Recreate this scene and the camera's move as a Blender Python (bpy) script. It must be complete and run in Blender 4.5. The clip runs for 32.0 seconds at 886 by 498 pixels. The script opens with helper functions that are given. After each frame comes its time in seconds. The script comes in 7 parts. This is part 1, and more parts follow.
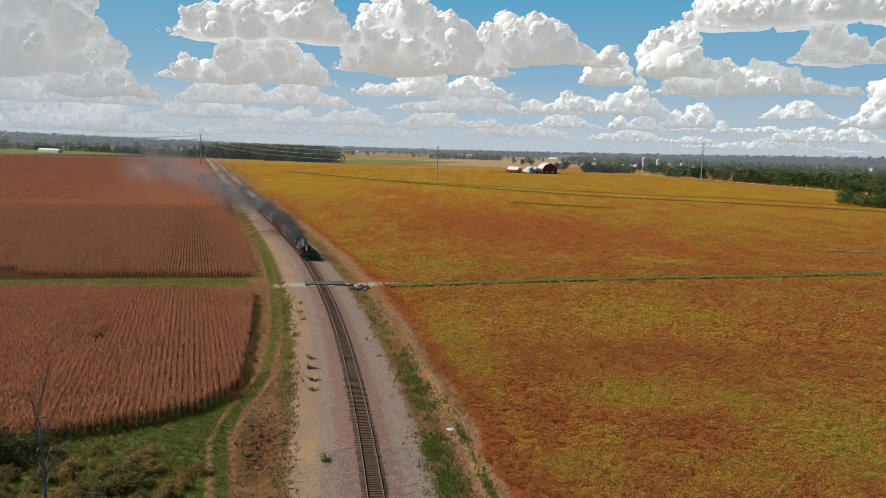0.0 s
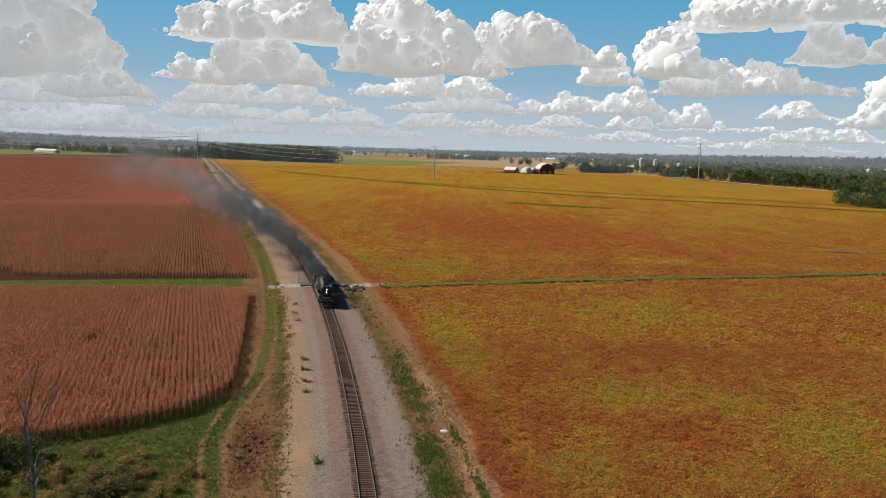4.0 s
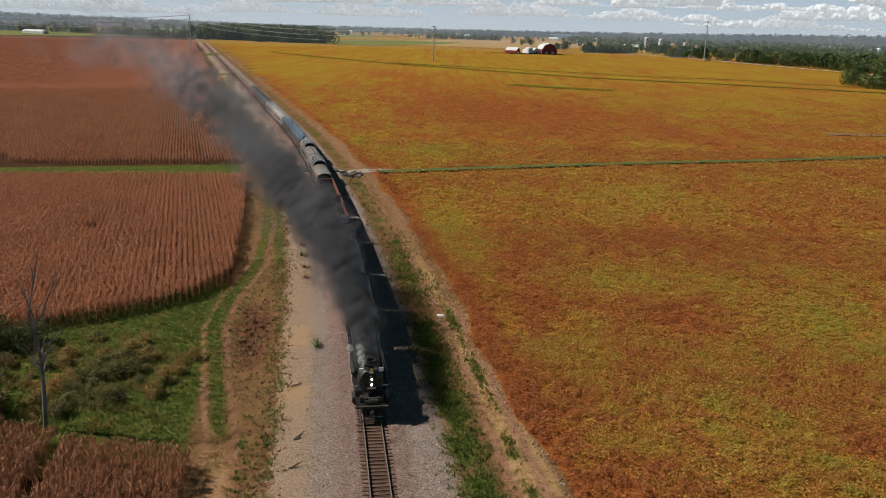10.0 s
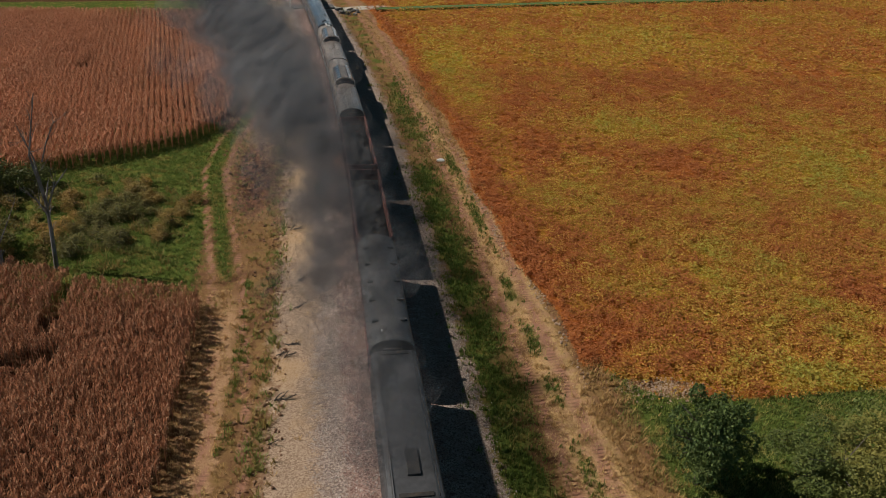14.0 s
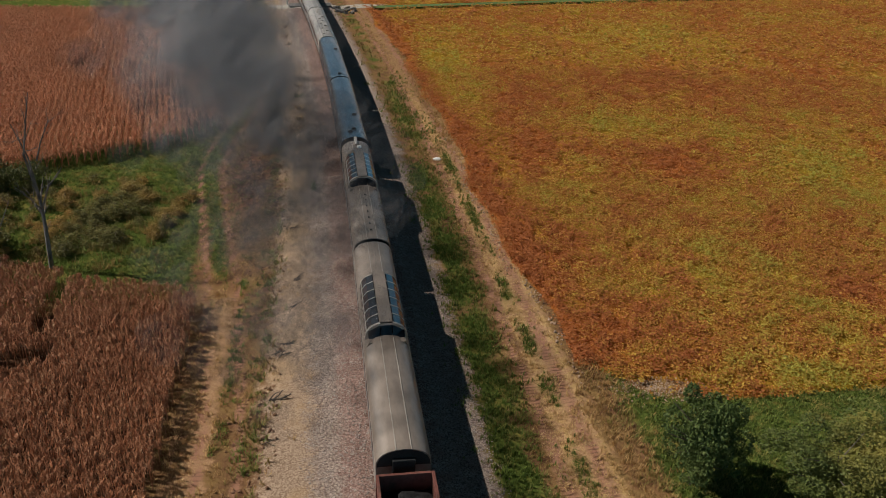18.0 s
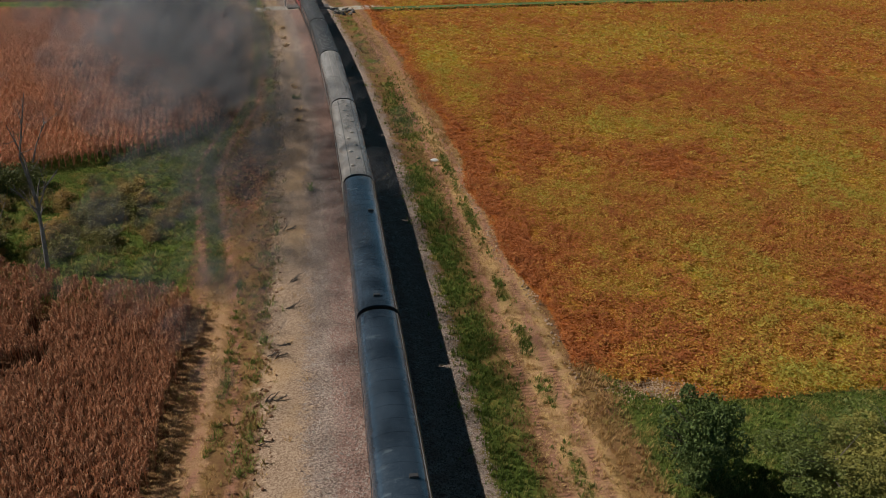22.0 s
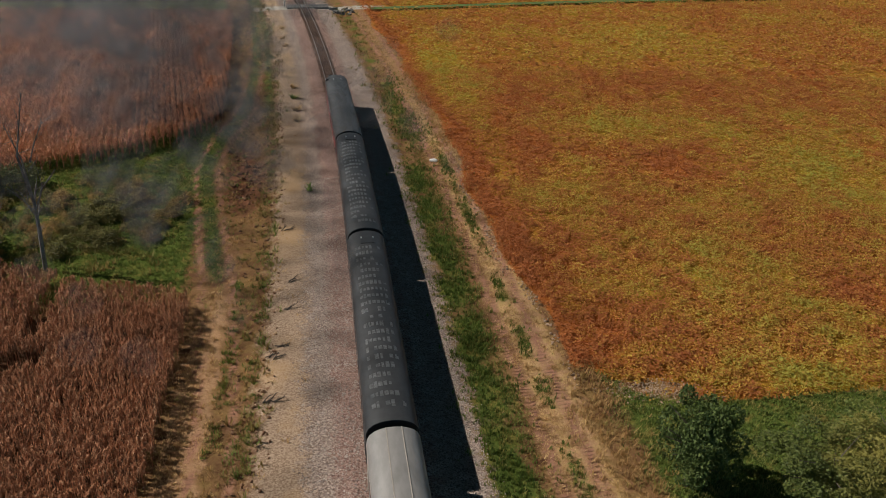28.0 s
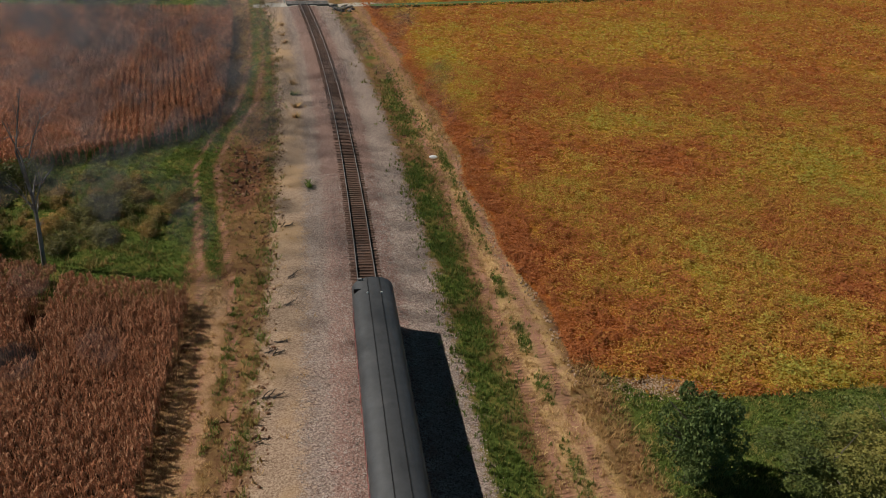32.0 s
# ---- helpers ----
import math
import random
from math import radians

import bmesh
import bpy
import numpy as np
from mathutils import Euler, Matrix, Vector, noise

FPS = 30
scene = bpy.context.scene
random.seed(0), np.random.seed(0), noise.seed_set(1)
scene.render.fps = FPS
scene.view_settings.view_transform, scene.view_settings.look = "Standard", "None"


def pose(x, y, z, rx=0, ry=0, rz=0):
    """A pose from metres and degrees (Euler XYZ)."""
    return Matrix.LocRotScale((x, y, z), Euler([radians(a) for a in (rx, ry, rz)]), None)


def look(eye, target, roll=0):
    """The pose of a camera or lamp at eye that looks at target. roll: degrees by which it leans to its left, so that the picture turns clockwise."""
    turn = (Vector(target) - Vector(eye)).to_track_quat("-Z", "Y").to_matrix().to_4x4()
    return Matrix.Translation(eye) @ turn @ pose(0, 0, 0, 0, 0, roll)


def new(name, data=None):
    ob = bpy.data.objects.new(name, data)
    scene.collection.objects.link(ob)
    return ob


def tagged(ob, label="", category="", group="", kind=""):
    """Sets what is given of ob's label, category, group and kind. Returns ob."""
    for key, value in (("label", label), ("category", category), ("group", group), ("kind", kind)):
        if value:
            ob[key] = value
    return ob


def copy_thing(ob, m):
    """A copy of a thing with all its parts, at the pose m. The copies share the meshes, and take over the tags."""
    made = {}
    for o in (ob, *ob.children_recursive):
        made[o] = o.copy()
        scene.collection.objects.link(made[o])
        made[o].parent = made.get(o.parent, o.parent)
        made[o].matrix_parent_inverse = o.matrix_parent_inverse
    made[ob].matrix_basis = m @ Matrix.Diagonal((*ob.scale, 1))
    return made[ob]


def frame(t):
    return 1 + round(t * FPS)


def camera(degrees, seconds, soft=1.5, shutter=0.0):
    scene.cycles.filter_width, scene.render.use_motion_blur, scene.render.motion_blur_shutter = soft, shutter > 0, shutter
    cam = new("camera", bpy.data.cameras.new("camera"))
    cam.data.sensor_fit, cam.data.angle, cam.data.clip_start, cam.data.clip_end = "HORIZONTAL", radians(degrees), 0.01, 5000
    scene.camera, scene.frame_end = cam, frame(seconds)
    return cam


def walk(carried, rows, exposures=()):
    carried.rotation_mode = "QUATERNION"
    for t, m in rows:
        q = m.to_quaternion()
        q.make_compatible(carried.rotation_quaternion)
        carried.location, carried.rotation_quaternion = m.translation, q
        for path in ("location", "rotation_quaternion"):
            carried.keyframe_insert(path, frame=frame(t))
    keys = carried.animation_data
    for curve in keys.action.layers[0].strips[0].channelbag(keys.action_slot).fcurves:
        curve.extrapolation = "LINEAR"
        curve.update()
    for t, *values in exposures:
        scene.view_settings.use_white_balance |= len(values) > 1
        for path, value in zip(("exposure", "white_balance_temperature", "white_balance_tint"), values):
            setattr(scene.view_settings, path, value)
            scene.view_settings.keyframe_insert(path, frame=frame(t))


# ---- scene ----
cam = camera(58.10, 32.0, soft=0.55)
# seconds, place, yaw, pitch, roll
PATH = [
    (0, -0.252, -0.204, 32.676, -0.244, -7.247, 1.858),
    (0.5, -0.191, -0.191, 32.671, -0.269, -7.231, 1.853),
    (1, -0.14, -0.182, 32.659, -0.296, -7.201, 1.854),
    (1.5, -0.088, -0.158, 32.65, -0.324, -7.183, 1.858),
    (2, -0.013, -0.095, 32.653, -0.348, -7.18, 1.854),
    (2.5, 0.077, -0.003, 32.666, -0.369, -7.178, 1.843),
    (3, 0.146, 0.086, 32.682, -0.387, -7.178, 1.839),
    (3.5, 0.194, 0.164, 32.704, -0.394, -7.184, 1.856),
    (5.5, 0.368, 0.186, 32.872, -0.479, -8.005, 1.812),
    (6, 0.414, 0.133, 32.907, -0.497, -8.604, 1.779),
    (6.5, 0.482, 0.108, 32.94, -0.503, -9.259, 1.756),
    (7, 0.552, 0.095, 32.969, -0.51, -9.988, 1.748),
    (7.5, 0.611, 0.06, 32.981, -0.524, -10.785, 1.737),
    (8, 0.663, 0.028, 32.99, -0.537, -11.614, 1.715),
    (8.5, 0.709, 0.046, 33.015, -0.553, -12.457, 1.702),
    (9, 0.732, 0.1, 33.054, -0.578, -13.358, 1.707),
    (9.5, 0.718, 0.159, 33.102, -0.608, -14.331, 1.721),
    (10, 0.705, 0.187, 33.144, -0.645, -15.548, 1.731),
    (10.5, 0.656, 0.187, 33.191, -0.701, -16.972, 1.817),
    (11, 0.491, 0.058, 33.141, -0.831, -18.671, 1.995),
    (11.5, 0.437, -0.015, 33.141, -0.942, -20.562, 2.137),
    (12, 0.418, -0.029, 33.167, -1.051, -22.469, 2.214),
    (12.5, 0.422, -0.035, 33.221, -1.147, -24.397, 2.26),
    (13, 0.45, -0.008, 33.312, -1.182, -26.016, 2.254),
    (13.5, 0.502, 0.019, 33.402, -1.191, -26.802, 2.192),
    (14, 0.478, -0.006, 33.474, -1.218, -26.812, 2.235),
    (14.5, 0.505, -0.022, 33.544, -1.216, -26.829, 2.217),
    (16.5, 0.631, 0.049, 33.523, -1.259, -26.891, 2.175),
    (17, 0.645, 0.096, 33.521, -1.3, -26.891, 2.237),
    (17.5, 0.679, 0.109, 33.525, -1.331, -26.905, 2.265),
    (18, 0.715, 0.087, 33.526, -1.35, -26.933, 2.269),
    (18.5, 0.726, 0.046, 33.522, -1.362, -26.944, 2.266),
    (19, 0.724, 0.022, 33.531, -1.372, -26.943, 2.25),
    (19.5, 0.733, 0.014, 33.545, -1.381, -26.93, 2.241),
    (20, 0.767, 0.007, 33.54, -1.382, -26.899, 2.243),
    (20.5, 0.821, 0.017, 33.521, -1.378, -26.865, 2.242),
    (21, 0.861, 0.046, 33.501, -1.392, -26.839, 2.251),
    (21.5, 0.884, 0.069, 33.49, -1.411, -26.827, 2.254),
    (22, 0.923, 0.096, 33.504, -1.413, -26.83, 2.251),
    (22.5, 0.981, 0.144, 33.535, -1.408, -26.841, 2.246),
    (23, 1.021, 0.191, 33.559, -1.396, -26.852, 2.22),
    (23.5, 1.031, 0.24, 33.57, -1.395, -26.851, 2.211),
    (24, 1.033, 0.277, 33.563, -1.409, -26.855, 2.231),
    (24.5, 1.029, 0.259, 33.541, -1.419, -26.881, 2.227),
    (25, 1.01, 0.197, 33.51, -1.423, -26.891, 2.194),
    (25.5, 0.982, 0.129, 33.474, -1.429, -26.876, 2.173),
    (27.5, 1.041, 0.272, 33.432, -1.407, -26.811, 2.209),
    (28, 1.039, 0.308, 33.419, -1.406, -26.823, 2.201),
    (28.5, 1.016, 0.35, 33.396, -1.419, -26.857, 2.222),
    (29, 0.989, 0.36, 33.362, -1.438, -26.888, 2.262),
    (29.5, 0.994, 0.33, 33.332, -1.437, -26.895, 2.265),
    (30, 1.035, 0.316, 33.314, -1.416, -26.906, 2.243),
    (30.5, 1.085, 0.338, 33.295, -1.387, -26.934, 2.217),
    (31, 1.108, 0.362, 33.274, -1.374, -26.961, 2.199),
    (31.5, 1.088, 0.369, 33.259, -1.396, -26.976, 2.228),
    (32, 1.036, 0.353, 33.241, -1.446, -26.969, 2.318),
]
walk(cam, [(t, pose(x, y, z, 0, 0, yaw) @ pose(0, 0, 0, 90 + pitch) @ pose(0, 0, 0, 0, 0, roll)) for t, x, y, z, yaw, pitch, roll in PATH])

# ---- light: a clear early-autumn afternoon, sun from the left ----
TO_SUN = Vector((-4.4, 0.77, 4.6)).normalized()
SUN_EL = math.asin(TO_SUN.z)
world = bpy.data.worlds.new("world")
scene.world = world
world.use_nodes = True
wn = world.node_tree.nodes
sky = wn.new("ShaderNodeTexSky")
sky.sky_type, sky.sun_disc = "NISHITA", False
sky.sun_elevation, sky.sun_rotation = SUN_EL, math.atan2(TO_SUN.x, TO_SUN.y)
sky.air_density, sky.dust_density, sky.ozone_density = 1.0, 0.3, 2.0
wn["Background"].inputs["Strength"].default_value = 0.004
clear = wn.new("ShaderNodeHueSaturation")
clear.inputs["Saturation"].default_value = 0.8
tint = wn.new("ShaderNodeMix")
tint.data_type, tint.blend_type = "RGBA", "MULTIPLY"
tint.inputs[0].default_value = 1.0
tint.inputs[7].default_value = (1.0, 0.97, 0.94, 1)
world.node_tree.links.new(sky.outputs["Color"], clear.inputs["Color"])
world.node_tree.links.new(clear.outputs["Color"], tint.inputs[6])
world.node_tree.links.new(tint.outputs[2], wn["Background"].inputs["Color"])
sun = new("sun", bpy.data.lights.new("sun", "SUN"))
sun.data.energy, sun.data.angle, sun.data.color = 4.75, radians(0.6), (1.0, 0.94, 0.85)
sun.matrix_world = look((-40, 7, 60), Vector((-40, 7, 60)) - TO_SUN)
scene.view_settings.exposure = 0.0
scene.cycles.transparent_max_bounces = 96


# ---- helpers for materials ----
def material(name, rough=0.8, metal=0.0, spec=0.5):
    m = bpy.data.materials.new(name)
    m.use_nodes = True
    b = m.node_tree.nodes["Principled BSDF"]
    b.inputs["Roughness"].default_value, b.inputs["Metallic"].default_value = rough, metal
    b.inputs["Specular IOR Level"].default_value = spec
    return m, m.node_tree, b


def node(nt, kind, ins=(), **props):
    n = nt.nodes.new(kind)
    for k, v in props.items():
        if k == "operation":
            n.operation = v
        elif k == "blend":
            n.data_type, n.blend_type = "RGBA", v
        elif k == "attribute":
            n.attribute_name = v
    for key, v in dict(ins).items():
        if hasattr(v, "is_output"):
            nt.links.new(v, n.inputs[key])
        else:
            n.inputs[key].default_value = v
    return n


def math_node(nt, op, a, b=0.0):
    return node(nt, "ShaderNodeMath", {0: a, 1: b}, operation=op).outputs[0]


def coords(nt, kind="Object"):
    if kind == "World":
        return node(nt, "ShaderNodeNewGeometry").outputs["Position"]
    return node(nt, "ShaderNodeTexCoord").outputs[kind]


def noise_tex(nt, co, scale, detail=4.0, rough=0.55, stretch=None):
    if stretch:
        co = node(nt, "ShaderNodeMapping", {"Vector": co, "Scale": stretch}).outputs[0]
    return node(nt, "ShaderNodeTexNoise", {"Vector": co, "Scale": scale, "Detail": detail, "Roughness": rough}).outputs["Fac"]


def span(nt, v, lo, hi, a=0.0, b=1.0):
    return node(nt, "ShaderNodeMapRange", {"Value": v, "From Min": lo, "From Max": hi, "To Min": a, "To Max": b}).outputs[0]


def mix(nt, fac, a, b, blend="MIX"):
    a = (*a, 1.0) if isinstance(a, tuple) and len(a) == 3 else a
    b = (*b, 1.0) if isinstance(b, tuple) and len(b) == 3 else b
    return node(nt, "ShaderNodeMix", {0: fac, 6: a, 7: b}, blend=blend).outputs[2]


def bump(nt, bsdf, height, strength, distance=0.02):
    n = node(nt, "ShaderNodeBump", {"Height": height, "Strength": strength, "Distance": distance})
    nt.links.new(n.outputs[0], bsdf.inputs["Normal"])


def surface(name, c1, c2, scale=6.0, rough=0.7, metal=0.0, stain=None, stain_scale=0.8, grain=60.0, relief=0.2, vary=0.0, spec=0.5,
            kind="Object", stretch=None, stain_from=0.5, deep=0.01):
    """A worn surface: two tones in fine and coarse variation, an optional stain, grain in relief."""
    m, nt, b = material(name, rough, metal, spec)
    co = coords(nt, kind)
    col = mix(nt, span(nt, noise_tex(nt, co, scale, 5, 0.6, stretch), 0.3, 0.7), c1, c2)
    if stain:
        col = mix(nt, span(nt, noise_tex(nt, co, stain_scale, 4, 0.6, stretch), stain_from, stain_from + 0.18), col, stain)
    if vary:
        r = node(nt, "ShaderNodeObjectInfo").outputs["Random"]
        v = node(nt, "ShaderNodeHueSaturation", {"Color": col, "Value": span(nt, r, 0, 1, 1 - vary, 1 + vary)})
        col = v.outputs[0]
    nt.links.new(col, b.inputs["Base Color"])
    fine = noise_tex(nt, co, grain, 3, 0.6)
    nt.links.new(span(nt, fine, 0.2, 0.8, max(rough - 0.12, 0.02), min(rough + 0.12, 1)), b.inputs["Roughness"])
    if relief:
        bump(nt, b, fine, relief, deep)
    return m


def part(name, bm, mat, parent=None, label="", smooth=False):
    """Links a bmesh as one mesh object, under parent if given."""
    me = bpy.data.meshes.new(name)
    bm.to_mesh(me)
    bm.free()
    if smooth:
        me.polygons.foreach_set("use_smooth", [True] * len(me.polygons))
    me.materials.append(mat)
    ob = new(name, me)
    ob.parent = parent
    return tagged(ob, label)


def share(name, me, parent, m=None):
    """Another object on a mesh that exists already."""
    ob = new(name, me)
    ob.parent = parent
    if m is not None:
        ob.matrix_basis = m
    return ob


def big_mesh(name, verts, faces, mat, attrs=None, smooth=False):
    """One mesh from arrays: verts (n, 3) and faces (m, 3 or 4); attrs: names and one number for each vertex."""
    me = bpy.data.meshes.new(name)
    verts, faces = np.ascontiguousarray(verts, np.float32), np.ascontiguousarray(faces, np.int32)
    me.vertices.add(len(verts))
    me.vertices.foreach_set("co", verts.ravel())
    me.loops.add(faces.size)
    me.loops.foreach_set("vertex_index", faces.ravel())
    me.polygons.add(len(faces))
    me.polygons.foreach_set("loop_start", np.arange(0, faces.size, faces.shape[1], dtype=np.int32))
    me.polygons.foreach_set("use_smooth", np.full(len(faces), smooth))
    me.update(calc_edges=True)
    for key, values in (attrs or {}).items():
        a = me.attributes.new(key, "FLOAT", "POINT")
        a.data.foreach_set("value", np.ascontiguousarray(values, np.float32))
    me.materials.append(mat)
    return new(name, me)


def box(bm, x0, x1, y0, y1, z0, z1, bevel=0.0):
    made = bmesh.ops.create_cube(bm, size=1.0, matrix=Matrix.Translation(((x0 + x1) / 2, (y0 + y1) / 2, (z0 + z1) / 2)) @ Matrix.Diagonal((x1 - x0, y1 - y0, z1 - z0, 1)))
    if bevel:
        edges = list({e for v in made["verts"] for e in v.link_edges})
        bmesh.ops.bevel(bm, geom=edges, offset=bevel, segments=2, affect="EDGES", profile=0.5)
    return bm


def tube(bm, a, b, r0, r1=None, sides=12, caps=True):
    """A round bar from a to b."""
    a, b = Vector(a), Vector(b)
    turn = (b - a).to_track_quat("Z", "Y").to_matrix().to_4x4()
    bmesh.ops.create_cone(bm, cap_ends=caps, segments=sides, radius1=r0, radius2=r0 if r1 is None else r1, depth=(b - a).length,
                          matrix=Matrix.Translation((a + b) / 2) @ turn)
    return bm


def fresh():
    return bmesh.new()


def lathe(bm, outline, y=True, sides=20):
    """A body of revolution about the y axis from (position, radius) pairs."""
    rings = []
    for p, r in outline:
        rings.append([bm.verts.new((r * math.sin(2 * math.pi * k / sides), p, r * math.cos(2 * math.pi * k / sides))) for k in range(sides)])
    for a, b in zip(rings, rings[1:]):
        for k in range(sides):
            bm.faces.new((a[k], a[(k + 1) % sides], b[(k + 1) % sides], b[k]))
    bm.faces.new(rings[0])
    bm.faces.new(rings[-1][::-1])
    bmesh.ops.recalc_face_normals(bm, faces=bm.faces)
    return bm


def prism(bm, outline, y0, y1):
    """A solid with the cross-section outline (x, z), from y0 to y1."""
    a = [bm.verts.new((x, y0, z)) for x, z in outline]
    b = [bm.verts.new((x, y1, z)) for x, z in outline]
    n = len(outline)
    for k in range(n):
        bm.faces.new((a[k], a[(k + 1) % n], b[(k + 1) % n], b[k]))
    bm.faces.new(a)
    bm.faces.new(b[::-1])
    bmesh.ops.recalc_face_normals(bm, faces=bm.faces)
    return bm

# ---- the plan: the railway's line, and the land beside it by s (along) and d (to the right of the line) ----
LINE_Y = np.arange(-700.0, 4200.0, 1.0)
LINE_M = np.where(LINE_Y < 60, -0.1409, np.where(LINE_Y > 265, -0.312, -0.0911 - 0.00083 * LINE_Y))
LINE_X = np.cumsum(LINE_M)
LINE_X += -3.925 - np.interp(60, LINE_Y, LINE_X)
LINE_S = np.cumsum(np.sqrt(1 + LINE_M**2))
LINE_S += 60.411 - np.interp(60, LINE_Y, LINE_S)


def along(x, y):
    """s and d of places."""
    x, y = np.asarray(x, float), np.asarray(y, float)
    f = y.copy()
    for _ in range(8):
        m = np.interp(f, LINE_Y, LINE_M)
        f = f + ((x - np.interp(f, LINE_Y, LINE_X)) * m + (y - f)) / (1 + m * m)
    m, x0 = np.interp(f, LINE_Y, LINE_M), np.interp(f, LINE_Y, LINE_X)
    return np.interp(f, LINE_Y, LINE_S), ((x - x0) - (y - f) * m) / np.sqrt(1 + m * m)


def at(s, d):
    """The place at s and d."""
    y = np.interp(s, LINE_S, LINE_Y)
    m, x = np.interp(y, LINE_Y, LINE_M), np.interp(y, LINE_Y, LINE_X)
    n = np.sqrt(1 + m * m)
    return x + d / n, y - d * m / n


def heading(s):
    """Degrees by which the line at s turns left of +y."""
    return math.degrees(math.atan(-np.interp(np.interp(s, LINE_S, LINE_Y), LINE_Y, LINE_M)))


def smooth_step(v, lo, hi):
    t = np.clip((v - lo) / (hi - lo), 0, 1)
    return t * t * (3 - 2 * t)


def lumps(x, y, size, seed=0):
    """Soft random relief, about -1 to 1, of the given size in metres."""
    rng = np.random.RandomState(seed)
    out = 0.0
    for k in range(7):
        a, p = rng.uniform(0, 2 * math.pi, 2)
        f = 2 * math.pi / (size * rng.uniform(0.6, 1.6))
        out = out + np.sin((x * math.cos(a) + y * math.sin(a)) * f + p + 1.3 * np.sin((x * math.sin(a) - y * math.cos(a)) * f * 0.7 + 2 * p))
    return out / 3.5


def land(x, y, s=None, d=None):
    """Height of the ground."""
    if s is None:
        s, d = along(x, y)
    z = 0.16 * (1 - smooth_step(np.abs(d), 2.0, 3.4))
    z = z - 0.35 * smooth_step(d, 5.0, 8.0) * (1 - smooth_step(d, 9.0, 13.0))
    z = z - 0.25 * smooth_step(-d, 7.5, 9.0)
    z = z - 0.03 * smooth_step(d, 9.0, 13.0) * (1 - smooth_step(d, 14, 22))
    rough = smooth_step(np.abs(d), 5, 9) * (1 - smooth_step(np.abs(d), 200, 600))
    z = z + rough * (0.07 * lumps(x, y, 2.2, 1) + 0.06 * lumps(x, y, 7, 2))
    mud = np.exp(-(((s - 86) / 9) ** 2 + ((d + 11.8) / 2.0) ** 2))
    return z - mud * (0.45 + 0.35 * lumps(x, y, 1.6, 3))


FIELD_ROWS = 17.3  # degrees by which the rows run left of +y


def field_edge(s):
    """d at which the soybeans begin."""
    return 13.0 + 0.5 * np.sin(s / 7.0) + 0.35 * np.sin(s / 2.7) + 1.5 * (1 - smooth_step(s, 42, 62))


def bare_corner(x, y):
    """About 1 on the bare pale corner of the soybean field."""
    return np.exp(-(((x - 17.4) / 3.2) ** 2 + ((y - 45.4) / 1.4) ** 2))


def in_beans(x, y, s, d):
    """About 1 inside the soybean field, 0 outside."""
    near = 43.7 + 0.10 * np.maximum(x - 14, 0) + 0.004 * np.maximum(x - 22, 0) ** 2 + 4.2 * np.exp(-(((x - 12.6) / 3.0) ** 2))
    return smooth_step(d - field_edge(s), -0.6, 0.6) * smooth_step(y - near, -0.5, 0.7)


# ripe (orange) and green (yellow-green) patches of the soybeans: x, y, half sizes, turn, how ripe
PATCHES = ((3, 137, 6.3, 20, 0, -0.9), (42, 166, 12, 20, 0, -0.5), (31, 106, 9.2, 6.3, 0, -0.7), (49, 93, 6.7, 7.6, 0, -0.8), (17, 81, 5.7, 8.7, 0, -0.45),
           (32, 61, 7.4, 9.4, 0, -0.7), (16, 55, 4.2, 3.3, 0, 0.5), (27, 47, 5, 1.7, 0, -0.9), (13, 97, 4.4, 13.5, 0, 0.6), (36, 130, 8.1, 8.5, 0, 0.7),
           (62, 130, 12, 25, 0, 0.15), (30, 89, 6.8, 5.6, 0, 0.8), (37, 60, 3.5, 3.8, 0, 0.9), (18, 118, 4, 9.4, 0, 0.3), (10, 69, 1.7, 7.6, 0, 0.6),
           (32, 344, 42, 80, 0.25, 1.0), (79, 263, 32, 26, 0.25, 0.6), (-27, 238, 11, 40, 0.25, -0.7), (0, 220, 11, 17, 0.25, -0.8), (67, 253, 12, 20, 0.25, -0.9),
           (153, 414, 72, 50, 0.25, -0.6), (52, 76, 10, 12, 0.2, -0.4), (-85, 542, 25, 140, 0.25, -0.4), (-33, 573, 35, 80, 0.25, 0.5), (206, 401, 16, 24, 0.25, 0.5))


def greenness(x, y):
    """0: ripe orange soybeans; 1: still yellow-green."""
    v = 0.16 * lumps(x, y, 46, 11) + 0.22 * lumps(x, y, 15, 12) + 0.26 * lumps(x, y, 5, 13)
    for px, py, a, b, turn, ripe in PATCHES:
        u, w = (x - px) * math.cos(turn) + (y - py) * math.sin(turn), (y - py) * math.cos(turn) - (x - px) * math.sin(turn)
        v = v - 0.80 * ripe * np.exp(-((u / a) ** 2 + (w / b) ** 2))
    v = v + 0.35 * smooth_step(y, 420, 700)
    s, d = along(x, y)
    v = v - 0.9 * np.exp(-(((d - 13.5) / 2.2) ** 2))
    return np.clip(0.425 + 0.47 * v, 0, 1)


def lane_middle(s):
    """d of the middle of the left track lane."""
    return np.interp(s, [30, 44, 62, 73, 88, 99, 112, 140, 190], [-10.3, -10.9, -12.65, -14.2, -16.0, -15.0, -12.4, -11.2, -11.0])


